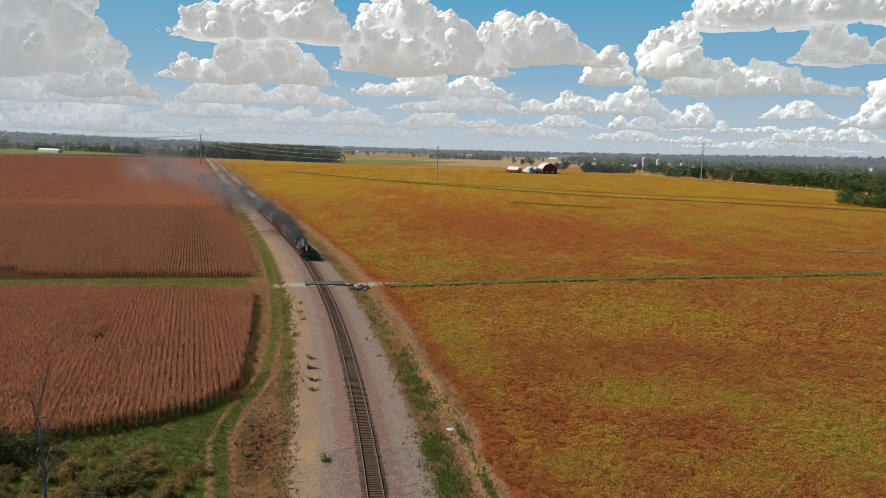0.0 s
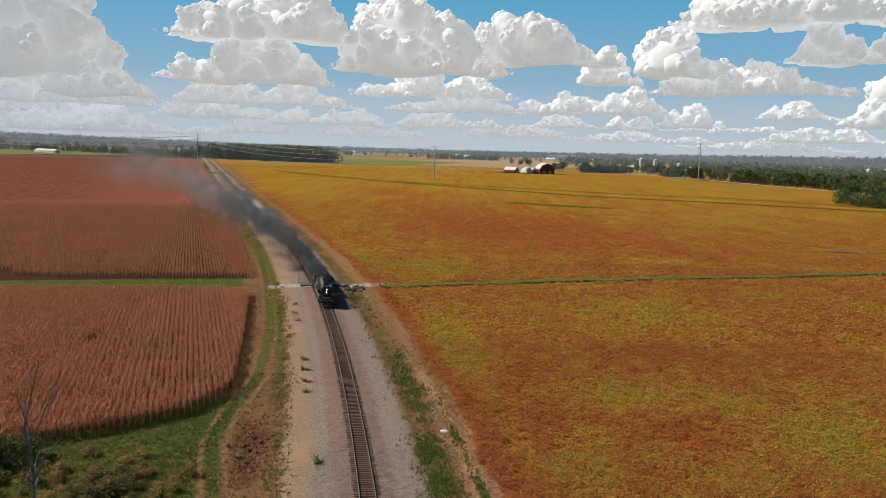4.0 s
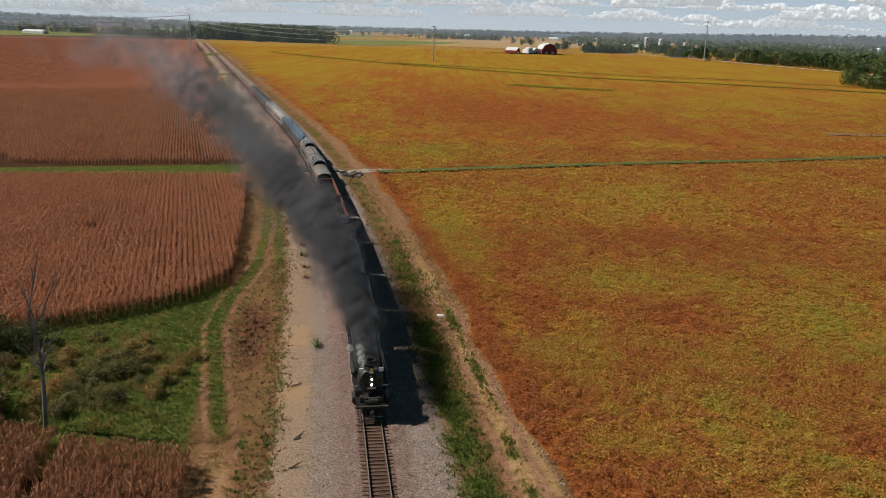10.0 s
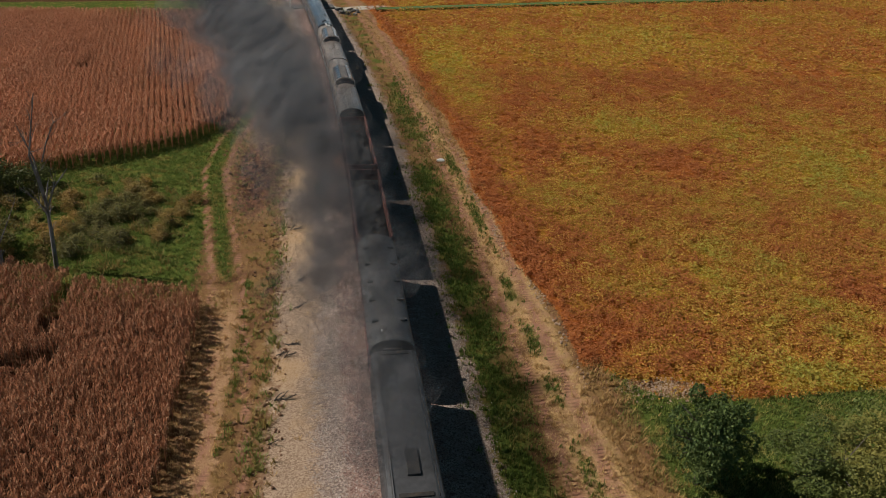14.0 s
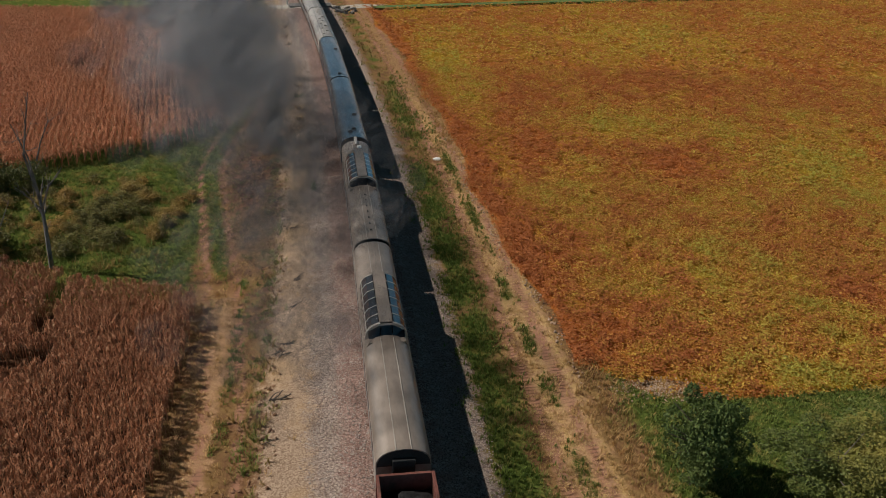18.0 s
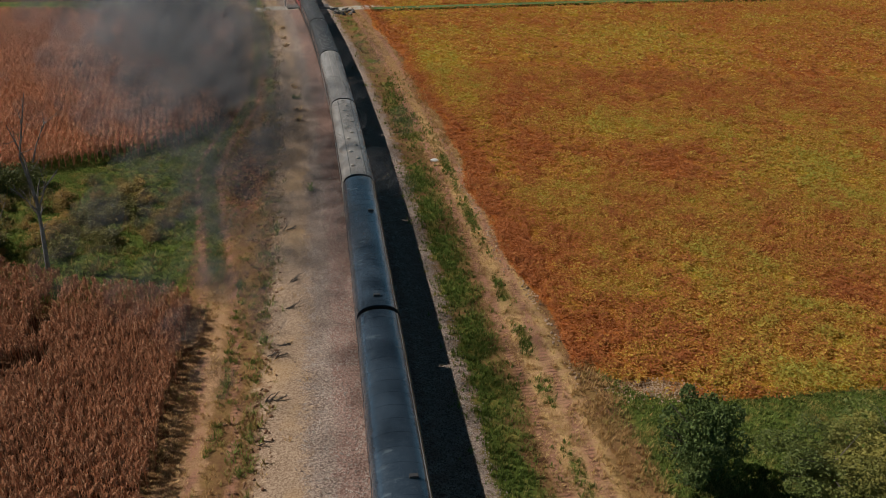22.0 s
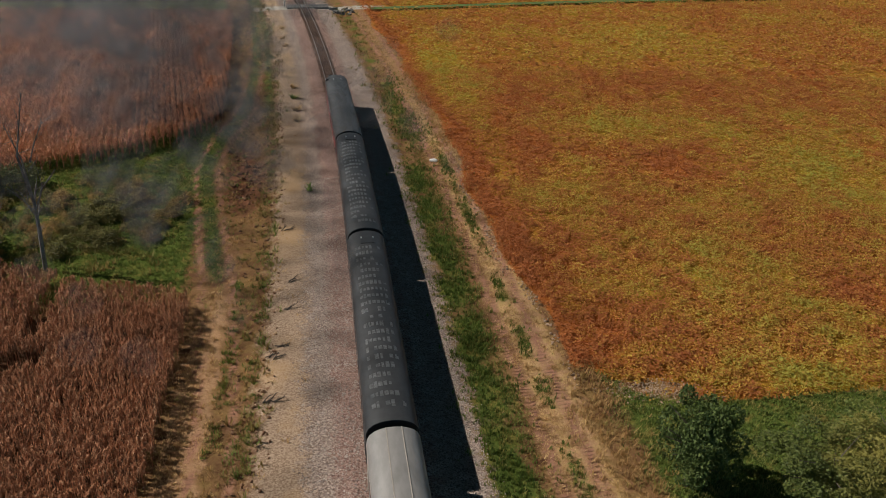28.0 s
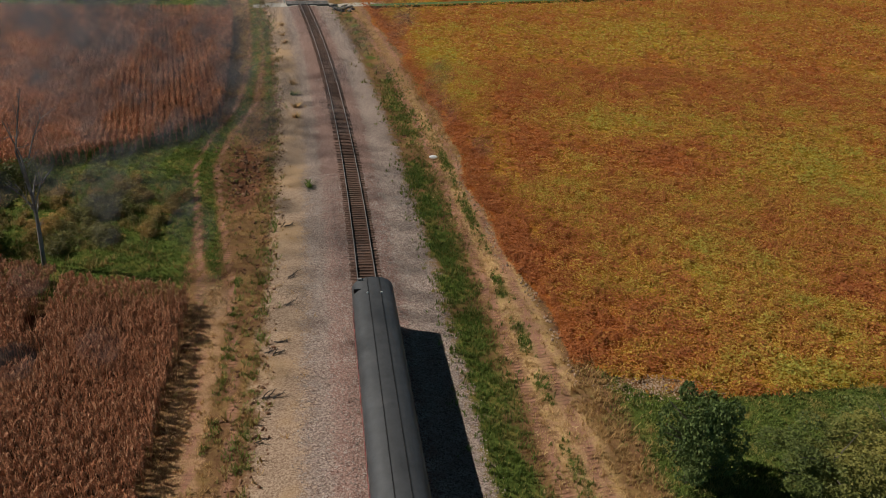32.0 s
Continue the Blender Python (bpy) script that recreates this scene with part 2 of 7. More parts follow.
def meadow(x, y, s, d):
    """About 1 where green grass and weeds grow."""
    left = smooth_step(-d, 14.0, 16.5) * smooth_step(s, 57, 61) * (1 - smooth_step(s, 101, 108))
    lane = np.exp(-(((d + 13.0) / 1.3) ** 2)) * smooth_step(s, 62, 75) * 0.35 + np.exp(-(((d + 9.4) / 0.8) ** 2)) * (0.12 + 0.7 * smooth_step(s, 95, 120))
    lane = np.maximum(lane, np.exp(-(((d - lane_middle(s)) / 0.85) ** 2)) * smooth_step(s, 58, 66))
    strip = smooth_step(s, 175.5, 178.5) * (1 - smooth_step(s, 197.5, 199.5)) * smooth_step(-d, 15, 18)
    right = np.exp(-(((d - 7.4) / 1.5) ** 2)) * (1 - smooth_step(s, 84, 92)) * (0.95 + 0.55 * lumps(x, y, 5, 23))
    scrub = np.exp(-(((d - 8.3) / 1.8) ** 2)) * smooth_step(s, 90, 98) * (0.45 + 0.35 * lumps(x, y, 6, 21))
    corner = (1 - in_beans(x, y, s, d)) * smooth_step(d, 14.5, 17.5)
    tufts = np.exp(-(((d - 11.2) / 0.45) ** 2)) * np.clip(0.55 + 0.9 * lumps(x, y, 9, 22), 0, 1) * (1 - smooth_step(s, 90, 110))
    off = np.abs(d - lane_middle(s))
    tracks = np.exp(-(((off - 1.2) / 0.34) ** 2)) * (s < 130)
    return np.clip(np.maximum.reduce([left, lane, strip, right, scrub, corner, tufts]), 0, 1) * (1 - 0.95 * tracks)


def ditch(x, y):
    """About 1 on the green grass waterway that runs right from the crossing."""
    c = 184.7 + (x + 10) * 0.335 + 0.9 * np.sin(x / 23)
    return np.exp(-(((y - c) / (1.6 + 0.006 * np.maximum(x, 0))) ** 2)) * smooth_step(x, -14, -8)


# ---- ground ----
def ground_material():
    m, nt, b = material("ground", 0.95, 0, 0.0)
    pos = coords(nt, "World")
    att = {k: node(nt, "ShaderNodeAttribute", attribute=k).outputs["Fac"] for k in ("d", "green", "bean", "grass", "mud", "soil", "road", "waterway", "lane", "run")}
    n_fine, n_mid, n_big = noise_tex(nt, pos, 9, 4, 0.7), noise_tex(nt, pos, 0.9, 5, 0.65), noise_tex(nt, pos, 0.12, 4)
    stones = node(nt, "ShaderNodeTexVoronoi", {"Vector": pos, "Scale": 12.0}).outputs["Color"]
    stone_v = node(nt, "ShaderNodeSeparateColor", {"Color": stones}).outputs[0]
    dn = math_node(nt, "ADD", att["d"], span(nt, n_mid, 0.3, 0.7, -0.75, 0.75))
    dn = math_node(nt, "ADD", dn, span(nt, n_fine, 0.3, 0.7, -0.25, 0.25))

    def band(lo, hi, soft=0.35):
        up = span(nt, dn, lo - soft, lo + soft)
        return math_node(nt, "MULTIPLY", up, span(nt, dn, hi - soft, hi + soft, 1, 0))

    def mask(a, soft=0.16, rough=0.7):
        v = math_node(nt, "ADD", a, span(nt, n_mid, 0.25, 0.75, -rough / 2, rough / 2))
        v = math_node(nt, "ADD", v, span(nt, n_fine, 0.25, 0.75, -0.2, 0.2))
        return span(nt, v, 0.5 - soft, 0.5 + soft)

    dirt = mix(nt, span(nt, n_mid, 0.3, 0.7), (0.115, 0.058, 0.032), (0.20, 0.105, 0.056))
    dirt = mix(nt, span(nt, n_big, 0.42, 0.62), dirt, (0.24, 0.13, 0.062))
    straw = mix(nt, span(nt, n_fine, 0.3, 0.7), (0.16, 0.095, 0.038), (0.30, 0.19, 0.08))
    col = mix(nt, span(nt, n_mid, 0.42, 0.62), dirt, straw)
    # bare soil under the corn
    col = mix(nt, mask(att["soil"]), col, mix(nt, n_fine, (0.05, 0.026, 0.016), (0.11, 0.056, 0.032)))
    # trodden straw along the corn
    trodden = math_node(nt, "MULTIPLY", band(-13.6, -11.2, 0.3), span(nt, att["run"], 57, 60, 1, 0))
    trodden = math_node(nt, "MAXIMUM", trodden, math_node(nt, "MULTIPLY", band(10.2, 13.2, 0.4), span(nt, att["run"], 60, 110, 1.0, 0.35)))
    col = mix(nt, trodden, col, mix(nt, span(nt, n_fine, 0.3, 0.7), (0.25, 0.140, 0.075), (0.50, 0.31, 0.175)))
    # bleached straw between the wheel tracks
    for lo, hi in ((10.55, 11.75), (12.75, 13.5)):
        lie = math_node(nt, "MULTIPLY", band(lo, hi, 0.2), span(nt, att["run"], 95, 125, 0.85, 0.0))
        col = mix(nt, math_node(nt, "MULTIPLY", lie, span(nt, n_mid, 0.38, 0.55)), col, mix(nt, span(nt, n_fine, 0.3, 0.7), (0.30, 0.18, 0.07), (0.62, 0.43, 0.20)))
    # wheel lanes
    rut = mix(nt, n_fine, (0.22, 0.105, 0.066), (0.43, 0.235, 0.160))
    # tread grooves are flat dark bars, their shade put into the colour
    tread = span(nt, math_node(nt, "SINE", math_node(nt, "MULTIPLY", math_node(nt, "ADD", att["run"], span(nt, n_mid, 0, 1, -0.25, 0.25)), 17.0)), 0.1, 0.6)
    tread = math_node(nt, "MULTIPLY", tread, span(nt, n_big, 0.44, 0.56, 0, 0.75))
    rut = mix(nt, tread, rut, (0.085, 0.04, 0.026))
    col = mix(nt, mask(att["lane"], 0.2, 0.5), col, rut)
    # tan, grey and pink stone
    tan = mix(nt, stone_v, (0.22, 0.146, 0.10), (0.46, 0.34, 0.245))
    grey = mix(nt, stone_v, (0.15, 0.105, 0.088), (0.45, 0.36, 0.305))
    pink = mix(nt, stone_v, (0.14, 0.08, 0.066), (0.37, 0.255, 0.215))
    col = mix(nt, band(-8.3, -4.6, 0.5), col, tan)
    col = mix(nt, span(nt, n_big, 0.5, 0.62, 0, 0.55), col, mix(nt, band(-8.0, -5.5), col, (0.46, 0.30, 0.16)))
    col = mix(nt, band(-5.0, 6.0, 0.5), col, grey)
    col = mix(nt, band(-3.3, 2.7, 0.3), col, pink)
    col = mix(nt, band(-1.0, 1.0, 0.2), col, mix(nt, stone_v, (0.055, 0.032, 0.025), (0.125, 0.074, 0.056)))
    # grass
    g = mix(nt, span(nt, n_fine, 0.3, 0.7), (0.045, 0.072, 0.015), (0.115, 0.140, 0.032))
    g = mix(nt, span(nt, n_mid, 0.5, 0.68), g, (0.20, 0.16, 0.045))
    col = mix(nt, mask(att["grass"]), col, g)
    # turned mud
    col = mix(nt, mask(att["mud"], 0.15, 0.9), col, mix(nt, span(nt, n_mid, 0.35, 0.65), (0.055, 0.026, 0.016), (0.22, 0.10, 0.056)))
    # soybeans
    ripe = mix(nt, span(nt, n_fine, 0.25, 0.75), (0.22, 0.070, 0.018), (0.40, 0.138, 0.035))
    young = mix(nt, span(nt, n_fine, 0.25, 0.75), (0.24, 0.150, 0.018), (0.42, 0.285, 0.038))
    turned = node(nt, "ShaderNodeMapping", {"Vector": pos, "Rotation": (0, 0, radians(-FIELD_ROWS - 52)), "Scale": (1.0, 0.16, 1.0)}).outputs[0]
    streak = noise_tex(nt, turned, 0.085, 4, 0.6)
    v = math_node(nt, "ADD", att["green"], span(nt, n_big, 0.3, 0.7, -0.16, 0.16))
    v = math_node(nt, "ADD", v, span(nt, streak, 0.25, 0.75, -0.22, 0.22))
    v = math_node(nt, "ADD", v, span(nt, n_mid, 0.3, 0.7, -0.14, 0.14))
    col = mix(nt, mask(att["bean"], 0.1, 0.4), col, mix(nt, span(nt, v, 0.22, 0.78), ripe, young))
    col = mix(nt, mask(att["waterway"], 0.2, 0.5), col, mix(nt, n_fine, (0.05, 0.10, 0.012), (0.13, 0.19, 0.03)))
    # crossing road
    col = mix(nt, mask(att["road"], 0.15, 0.5), col, mix(nt, stone_v, (0.30, 0.27, 0.23), (0.56, 0.52, 0.46)))
    nt.links.new(col, b.inputs["Base Color"])
    bump(nt, b, math_node(nt, "ADD", stone_v, math_node(nt, "MULTIPLY", n_fine, 1.5)), 0.7, 0.08)
    return m


def spread(lo, hi, step, far_lo, far_hi, grow=1.16):
    """Grid lines: even between lo and hi, ever wider beyond."""
    mid = list(np.arange(lo, hi + step / 2, step))
    w, v = step, lo
    low = []
    while v > far_lo:
        w *= grow
        v -= w
        low.append(v)
    w, v = step, mid[-1]
    while v < far_hi:
        w *= grow
        v += w
        mid.append(v)
    return np.array(low[::-1] + mid)


def make_ground():
    gx, gy = spread(-58, 60, 0.6, -4800, 4800, 1.13), spread(26, 205, 0.7, -3000, 4950, 1.10)
    x, y = [v.ravel() for v in np.meshgrid(gx, gy)]
    s, d = along(x, y)
    z = land(x, y, s, d)
    n, k = len(gx), len(gy)
    i = (np.arange(k - 1)[:, None] * n + np.arange(n - 1)).ravel()
    faces = np.stack([i, i + 1, i + n + 1, i + n], 1)
    mud = np.exp(-(((s - 86) / 11) ** 2 + ((d + 11.6) / 2.1) ** 2)) * 1.25
    soil = np.maximum(smooth_step(-d, 14.2, 15.2) * (1 - smooth_step(s, 56, 58)), smooth_step(-d, 15, 16) * smooth_step(s, 103, 108) * (1 - smooth_step(s, 175, 177) + smooth_step(s, 197, 199)))
    soil = soil * (1 - meadow(x, y, s, d))
    middle = lane_middle(s)
    lane = np.maximum(np.exp(-(((d - middle - 1.2) / 0.36) ** 2)), np.exp(-(((d - middle + 1.2) / 0.36) ** 2))) * 0.9
    lane = np.maximum.reduce([lane, np.exp(-(((d - 10.0) / 0.5) ** 2)) * 0.85, np.exp(-(((d - 12.3) / 0.5) ** 2)) * 0.85])
    road = smooth_step(2.3 - np.abs(s - 186.5 - 0.02 * d), -0.6, 0.6) * smooth_step(d, -12, -10) * (1 - smooth_step(d, 17, 20))
    attrs = dict(d=np.clip(d, -60, 60), green=greenness(x, y), bean=in_beans(x, y, s, d) * (1 - bare_corner(x, y)), grass=meadow(x, y, s, d), mud=np.clip(mud, 0, 1),
                 soil=soil, road=road, waterway=ditch(x, y), lane=lane, run=np.clip(s, -50, 250))
    g = big_mesh("ground", np.stack([x, y, z], 1), faces, ground_material(), attrs, smooth=True)
    return tagged(g, "farm land with soybeans, stubble, gravel and grass verges", "ground", kind="structure")


make_ground()

# ---- railway track ----
TIE_TOP, RAIL_TOP = 0.22, 0.40
M_TIE = surface("old_timber_tie", (0.075, 0.040, 0.028), (0.14, 0.078, 0.052), 9, 0.9, stain=(0.13, 0.08, 0.055), stain_scale=3, grain=40, relief=0.4, vary=0.25)
M_RAIL = surface("rusty_rail_web", (0.09, 0.045, 0.03), (0.14, 0.075, 0.05), 5, 0.75, 0.3, grain=50)
M_RAILHEAD = surface("worn_rail_head", (0.34, 0.30, 0.27), (0.44, 0.40, 0.36), 3, 0.45, 0.7, grain=60, relief=0.05)


def rail_mesh(side, s0, s1, step):
    outline = [(-0.07, 0.0), (0.07, 0.0), (0.07, 0.018), (0.012, 0.04), (0.012, 0.12), (0.037, 0.135), (0.037, 0.172), (-0.037, 0.172), (-0.037, 0.135), (-0.012, 0.12), (-0.012, 0.04), (-0.07, 0.018)]
    ss = np.arange(s0, s1, step)
    verts, faces, n = [], [], len(outline)
    for s in ss:
        for u, w in outline:
            px, py = at(s, side * 0.755 + u)
            verts.append((px, py, TIE_TOP + 0.012 + w))
    for k in range(len(ss) - 1):
        for j in range(n):
            a, b = k * n + j, k * n + (j + 1) % n
            faces.append((a, b, b + n, a + n))
    return np.array(verts), np.array(faces)


def make_track():
    track = tagged(new("railway_track"), "single railway track of worn steel rails on old brown timber ties", "railway track", kind="structure")
    for side in (-1, 1):
        v, f = rail_mesh(side, -60, 1900, 4.0)
        ob = big_mesh("rail", v, f, M_RAIL)
        ob.parent = track
        v2, f2 = rail_mesh(side, -60, 1900, 4.0)
        v2 = v2[np.isin(np.arange(len(v2)) % 12, (6, 7))]
        v2[:, 2] += 0.004
        k = np.arange(len(v2) // 2 - 1) * 2
        head = big_mesh("rail_head", v2, np.stack([k, k + 1, k + 3, k + 2], 1), M_RAILHEAD)
        head.parent = track
    bm = fresh()
    box(bm, -1.3, 1.3, -0.115, 0.115, -0.17, 0, 0.012)
    tie = part("tie", bm, M_TIE, track)
    rng = np.random.RandomState(5)
    far = []
    for k in range(int((400 - 20) / 0.53)):
        s = 20 + 0.53 * k
        x, y = at(s, rng.uniform(-0.04, 0.04))
        m = pose(x, y, TIE_TOP + rng.uniform(-0.012, 0.008), 0, 0, heading(s) + rng.uniform(-1.2, 1.2))
        if s < 34 or s > 190:
            far.append(m)
        elif k == 28:
            tie.matrix_basis = m
        else:
            share("tie", tie.data, track, m)
    corners = np.array([(a, b, c) for c in (-0.17, 0) for a, b in ((-1.3, -0.115), (1.3, -0.115), (1.3, 0.115), (-1.3, 0.115))])
    verts = np.concatenate([corners @ np.array(m.to_3x3()).T + np.array(m.translation) for m in far])
    quads = np.array([(0, 1, 5, 4), (1, 2, 6, 5), (2, 3, 7, 6), (3, 0, 4, 7), (4, 5, 6, 7)])
    rest = big_mesh("tie", verts, np.concatenate([quads + 8 * k for k in range(len(far))]), M_TIE)
    rest.parent = track
    tagged(rest, kind="stuff")


make_track()


# ---- crops ----
def scatter(template, faces, places, turns, scales, tilt=None):
    """Copies of a small template (verts, faces) at places; returns arrays for big_mesh."""
    n, k = len(places), len(template)
    c, s = np.cos(turns), np.sin(turns)
    v = template[None] * scales[:, None, :]
    out = np.empty((n, k, 3))
    out[..., 0] = v[..., 0] * c[:, None] - v[..., 1] * s[:, None]
    out[..., 1] = v[..., 0] * s[:, None] + v[..., 1] * c[:, None]
    out[..., 2] = v[..., 2]
    if tilt is not None:
        out[..., 0] += v[..., 2] * tilt[:, 0, None]
        out[..., 1] += v[..., 2] * tilt[:, 1, None]
    out += places[:, None, :]
    return out.reshape(-1, 3), (faces[None] + (np.arange(n) * k)[:, None, None]).reshape(-1, faces.shape[1])


def crop_material(name, dark, light, pale, pale_from=0.72, see=0.25):
    m, nt, b = material(name, 0.75, 0, 0.25)
    pos = coords(nt, "World")
    r = node(nt, "ShaderNodeNewGeometry").outputs["Random Per Island"]
    col = mix(nt, r, dark, light)
    col = mix(nt, span(nt, noise_tex(nt, pos, 0.08, 4), 0.35, 0.65, 0, 0.35), col, light)
    col = mix(nt, span(nt, noise_tex(nt, pos, 9.0, 2), pale_from, pale_from + 0.06, 0, 1), col, pale)
    nt.links.new(col, b.inputs["Base Color"])
    t = node(nt, "ShaderNodeBsdfTranslucent", {"Color": col})
    mx = node(nt, "ShaderNodeMixShader", {0: see, 1: b.outputs[0], 2: t.outputs[0]})
    nt.links.new(mx.outputs[0], nt.nodes["Material Output"].inputs["Surface"])
    return m


M_CORN = crop_material("dry_corn", (0.19, 0.066, 0.031), (0.66, 0.290, 0.148), (0.86, 0.62, 0.42), 0.61, 0.25)
# darker copy of dry_corn: the near block's lack of haze, put into colour
M_CORN_DARK = crop_material("dark_brown_corn", (0.15, 0.056, 0.028), (0.46, 0.200, 0.098), (0.84, 0.60, 0.38), 0.60, 0.2)


def corn_template(leaves, seed, w, low=0.35, reach=(0.10, 0.22), droop=0.16):
    """A dry maize plant: a stalk with a tassel and drooping leaves, one metre high before scaling."""
    rng = np.random.RandomState(seed)
    v, f = [], []

    def quad(a, b, c, d):
        k = len(v)
        v.extend([a, b, c, d])
        f.append((k, k + 1, k + 2, k + 3))

    quad((-0.012, 0, 0), (0.012, 0, 0), (0.006, 0.0, 1.0), (-0.006, 0, 1.0))
    for k in range(leaves):
        a, z, ln = rng.uniform(0, 6.28), rng.uniform(low, 0.97), rng.uniform(*reach)
        c, s = math.cos(a), math.sin(a)
        px, py, up = c * ln * 0.55, s * ln * 0.55, z + 0.07
        ex, ey, ez = c * ln, s * ln, z - rng.uniform(0.02, droop)
        quad((-s * w, c * w, z), (s * w, -c * w, z), (px + s * w, py - c * w, up), (px - s * w, py + c * w, up))
        quad((px - s * w, py + c * w, up), (px + s * w, py - c * w, up), (ex + s * 0.004, ey - c * 0.004, ez), (ex - s * 0.004, ey + c * 0.004, ez))
    return np.array(v), np.array(f)


def row_places(x0, x1, y0, y1, gap, step, seed, turn=FIELD_ROWS):
    """Places in straight rows over a box that is wide enough to cover x0..x1, y0..y1."""
    rng = np.random.RandomState(seed)
    cx, cy = (x0 + x1) / 2, (y0 + y1) / 2
    r = math.hypot(x1 - x0, y1 - y0) / 2
    u, w = np.meshgrid(np.arange(-r, r, gap), np.arange(-r, r, step))
    u, w = u.ravel() + rng.normal(0, 0.05, u.size), w.ravel() + rng.uniform(-0.5, 0.5, u.size) * step
    a = radians(turn)
    x, y = cx + u * math.cos(a) - w * math.sin(a), cy + u * math.sin(a) + w * math.cos(a)
    keep = (x > x0) & (x < x1) & (y > y0) & (y < y1)
    return x[keep], y[keep]


def plant_corn(name, label, x, y, leaves, seed, height=2.25, wide=1.0, leaf=0.022, mat=M_CORN, **shape):
    rng = np.random.RandomState(seed)
    groups_v, groups_f, base = [], [], 0
    which = rng.randint(0, 3, len(x))
    for k in range(3):
        px, py = x[which == k], y[which == k]
        n = len(px)
        h = height * rng.normal(1, 0.045, n) * (1 + 0.05 * lumps(px, py, 9, 31))
        sc = np.stack([h * wide, h * wide, h], 1)
        t, f = corn_template(leaves, seed + k, leaf, **shape)
        v, f = scatter(t, f, np.stack([px, py, land(px, py) - 0.02], 1), rng.uniform(0, 6.28, n), sc, rng.normal(0, 0.04, (n, 2)))
        groups_v.append(v)
        groups_f.append(f + base)
        base += len(v)
    ob = big_mesh(name, np.concatenate(groups_v), np.concatenate(groups_f), mat)
    return tagged(ob, label, "corn field", kind="stuff")


def near_curve(d):
    """s at which the middle corn block begins."""
    return np.interp(-d, [15.4, 16.2, 19.7, 24.3, 30.3, 38.4, 60], [108, 104, 97.5, 93.8, 90.5, 87, 80])


x, y = row_places(-120, -20, 76, 200, 0.76, 0.27, 1)
s, d = along(x, y)
k = (d < -15.4) & (s > near_curve(d)) & (s < 176.6 + 0.10 * np.maximum(-d - 18, 0)) & (x > -0.60 * y - 6)
k &= ~((np.abs(x + 53.6) < 0.7) & (np.abs(y - 123) < 2.6))
plant_corn("corn_field", "block of dry reddish-brown standing corn in rows beside the railway", x[k], y[k], 9, 40, 2.2, 1.0, 0.019, low=0.5, reach=(0.13, 0.26), droop=0.14)
x, y = row_places(-60, -10, 22, 70, 0.42, 0.42, 2)
s, d = along(x, y)
edge = np.interp(-d, [14, 18.7, 24.4, 25.3, 30.5, 60], [57.6, 58.9, 60.8, 62, 63.8, 70])
k = (d < -14.0) & (s < edge) & (s > 18) & (x > -0.62 * y - 6) & ~((d < -22.8) & (d > -27.5) & (np.abs(s - 49.2 - 0.4 * (d + 24)) < 1.1)) & ~((np.abs(d + 24.6) < 0.5) & (s > 52))
plant_corn("corn_field", "small block of dry brown standing corn with a trodden gap", x[k], y[k], 30, 50, 1.95, 1.05, 0.009, M_CORN_DARK, low=0.62, reach=(0.08, 0.19), droop=0.08)
x, y = row_places(-330, -40, 185, 460, 0.76, 0.62, 3)
s, d = along(x, y)
k = (d < -14.5) & (s > np.interp(-d, [14, 35, 57, 69, 70, 140], [198.3, 200.8, 202.3, 204.5, 212, 240])) & (s < 430) & (x > -0.60 * y - 10)
plant_corn("corn_field", "wide field of dry reddish-brown corn in straight rows", x[k], y[k], 3, 60, 2.25, 1.15)


# darker than dry_corn: the shade between leaves is put into this colour
M_CANOPY = surface("far_corn_canopy", (0.18, 0.062, 0.031), (0.35, 0.128, 0.064), 0.9, 0.9, stain=(0.27, 0.096, 0.048), stain_scale=0.03, relief=0.25, kind="World", grain=3.5, deep=0.08, spec=0.05)


def far_corn():
    """The rest of the wide corn field, as long ridges of plants."""
    rng = np.random.RandomState(7)
    verts, faces, base = [], [], 0
    a = radians(FIELD_ROWS)
    for d0 in np.arange(-14.5, -560, -1.14):
        ss = np.arange(394.0 + rng.uniform(0, 6), 1370, 7.0)
        px, py = at(ss, d0)
        ok = px > -0.60 * py - 25
        px, py, rise = px[ok], py[ok], smooth_step(ss[ok], 392, 432)
        n = len(px)
        if n < 2:
            continue
        top = (2.2 + rng.normal(0, 0.04, n)) * rise
        for w, z in ((-0.56, 1.98 * rise), (0.0, top), (0.56, 1.98 * rise)):
            verts.append(np.stack([px + w * math.cos(a) + rng.normal(0, 0.04, n), py + w * math.sin(a), np.zeros(n) + z], 1))
        i = np.arange(n - 1) + base
        for r in (0, n):
            faces.append(np.stack([i + r, i + 1 + r, i + n + 1 + r, i + n + r], 1))
        base += 3 * n
    ob = big_mesh("corn_field", np.concatenate(verts), np.concatenate(faces), M_CANOPY)
    tagged(ob, "far part of the dry reddish-brown corn field", "corn field", kind="stuff")


far_corn()


# ---- train: it runs towards lower s; each vehicle has its own space, y back along the train, z up from the rail head ----
V0, DECEL, S0 = 16.4, 0.055, 224.5
ROLLING = []  # vehicles and their reach behind the engine's front


def front(t):
    return S0 - V0 * t + DECEL / 2 * t * t


def vehicle(name, label, category, a, b, group=""):
    ob = tagged(new(name), label, category, group)
    ROLLING.append((ob, a, b))
    return ob


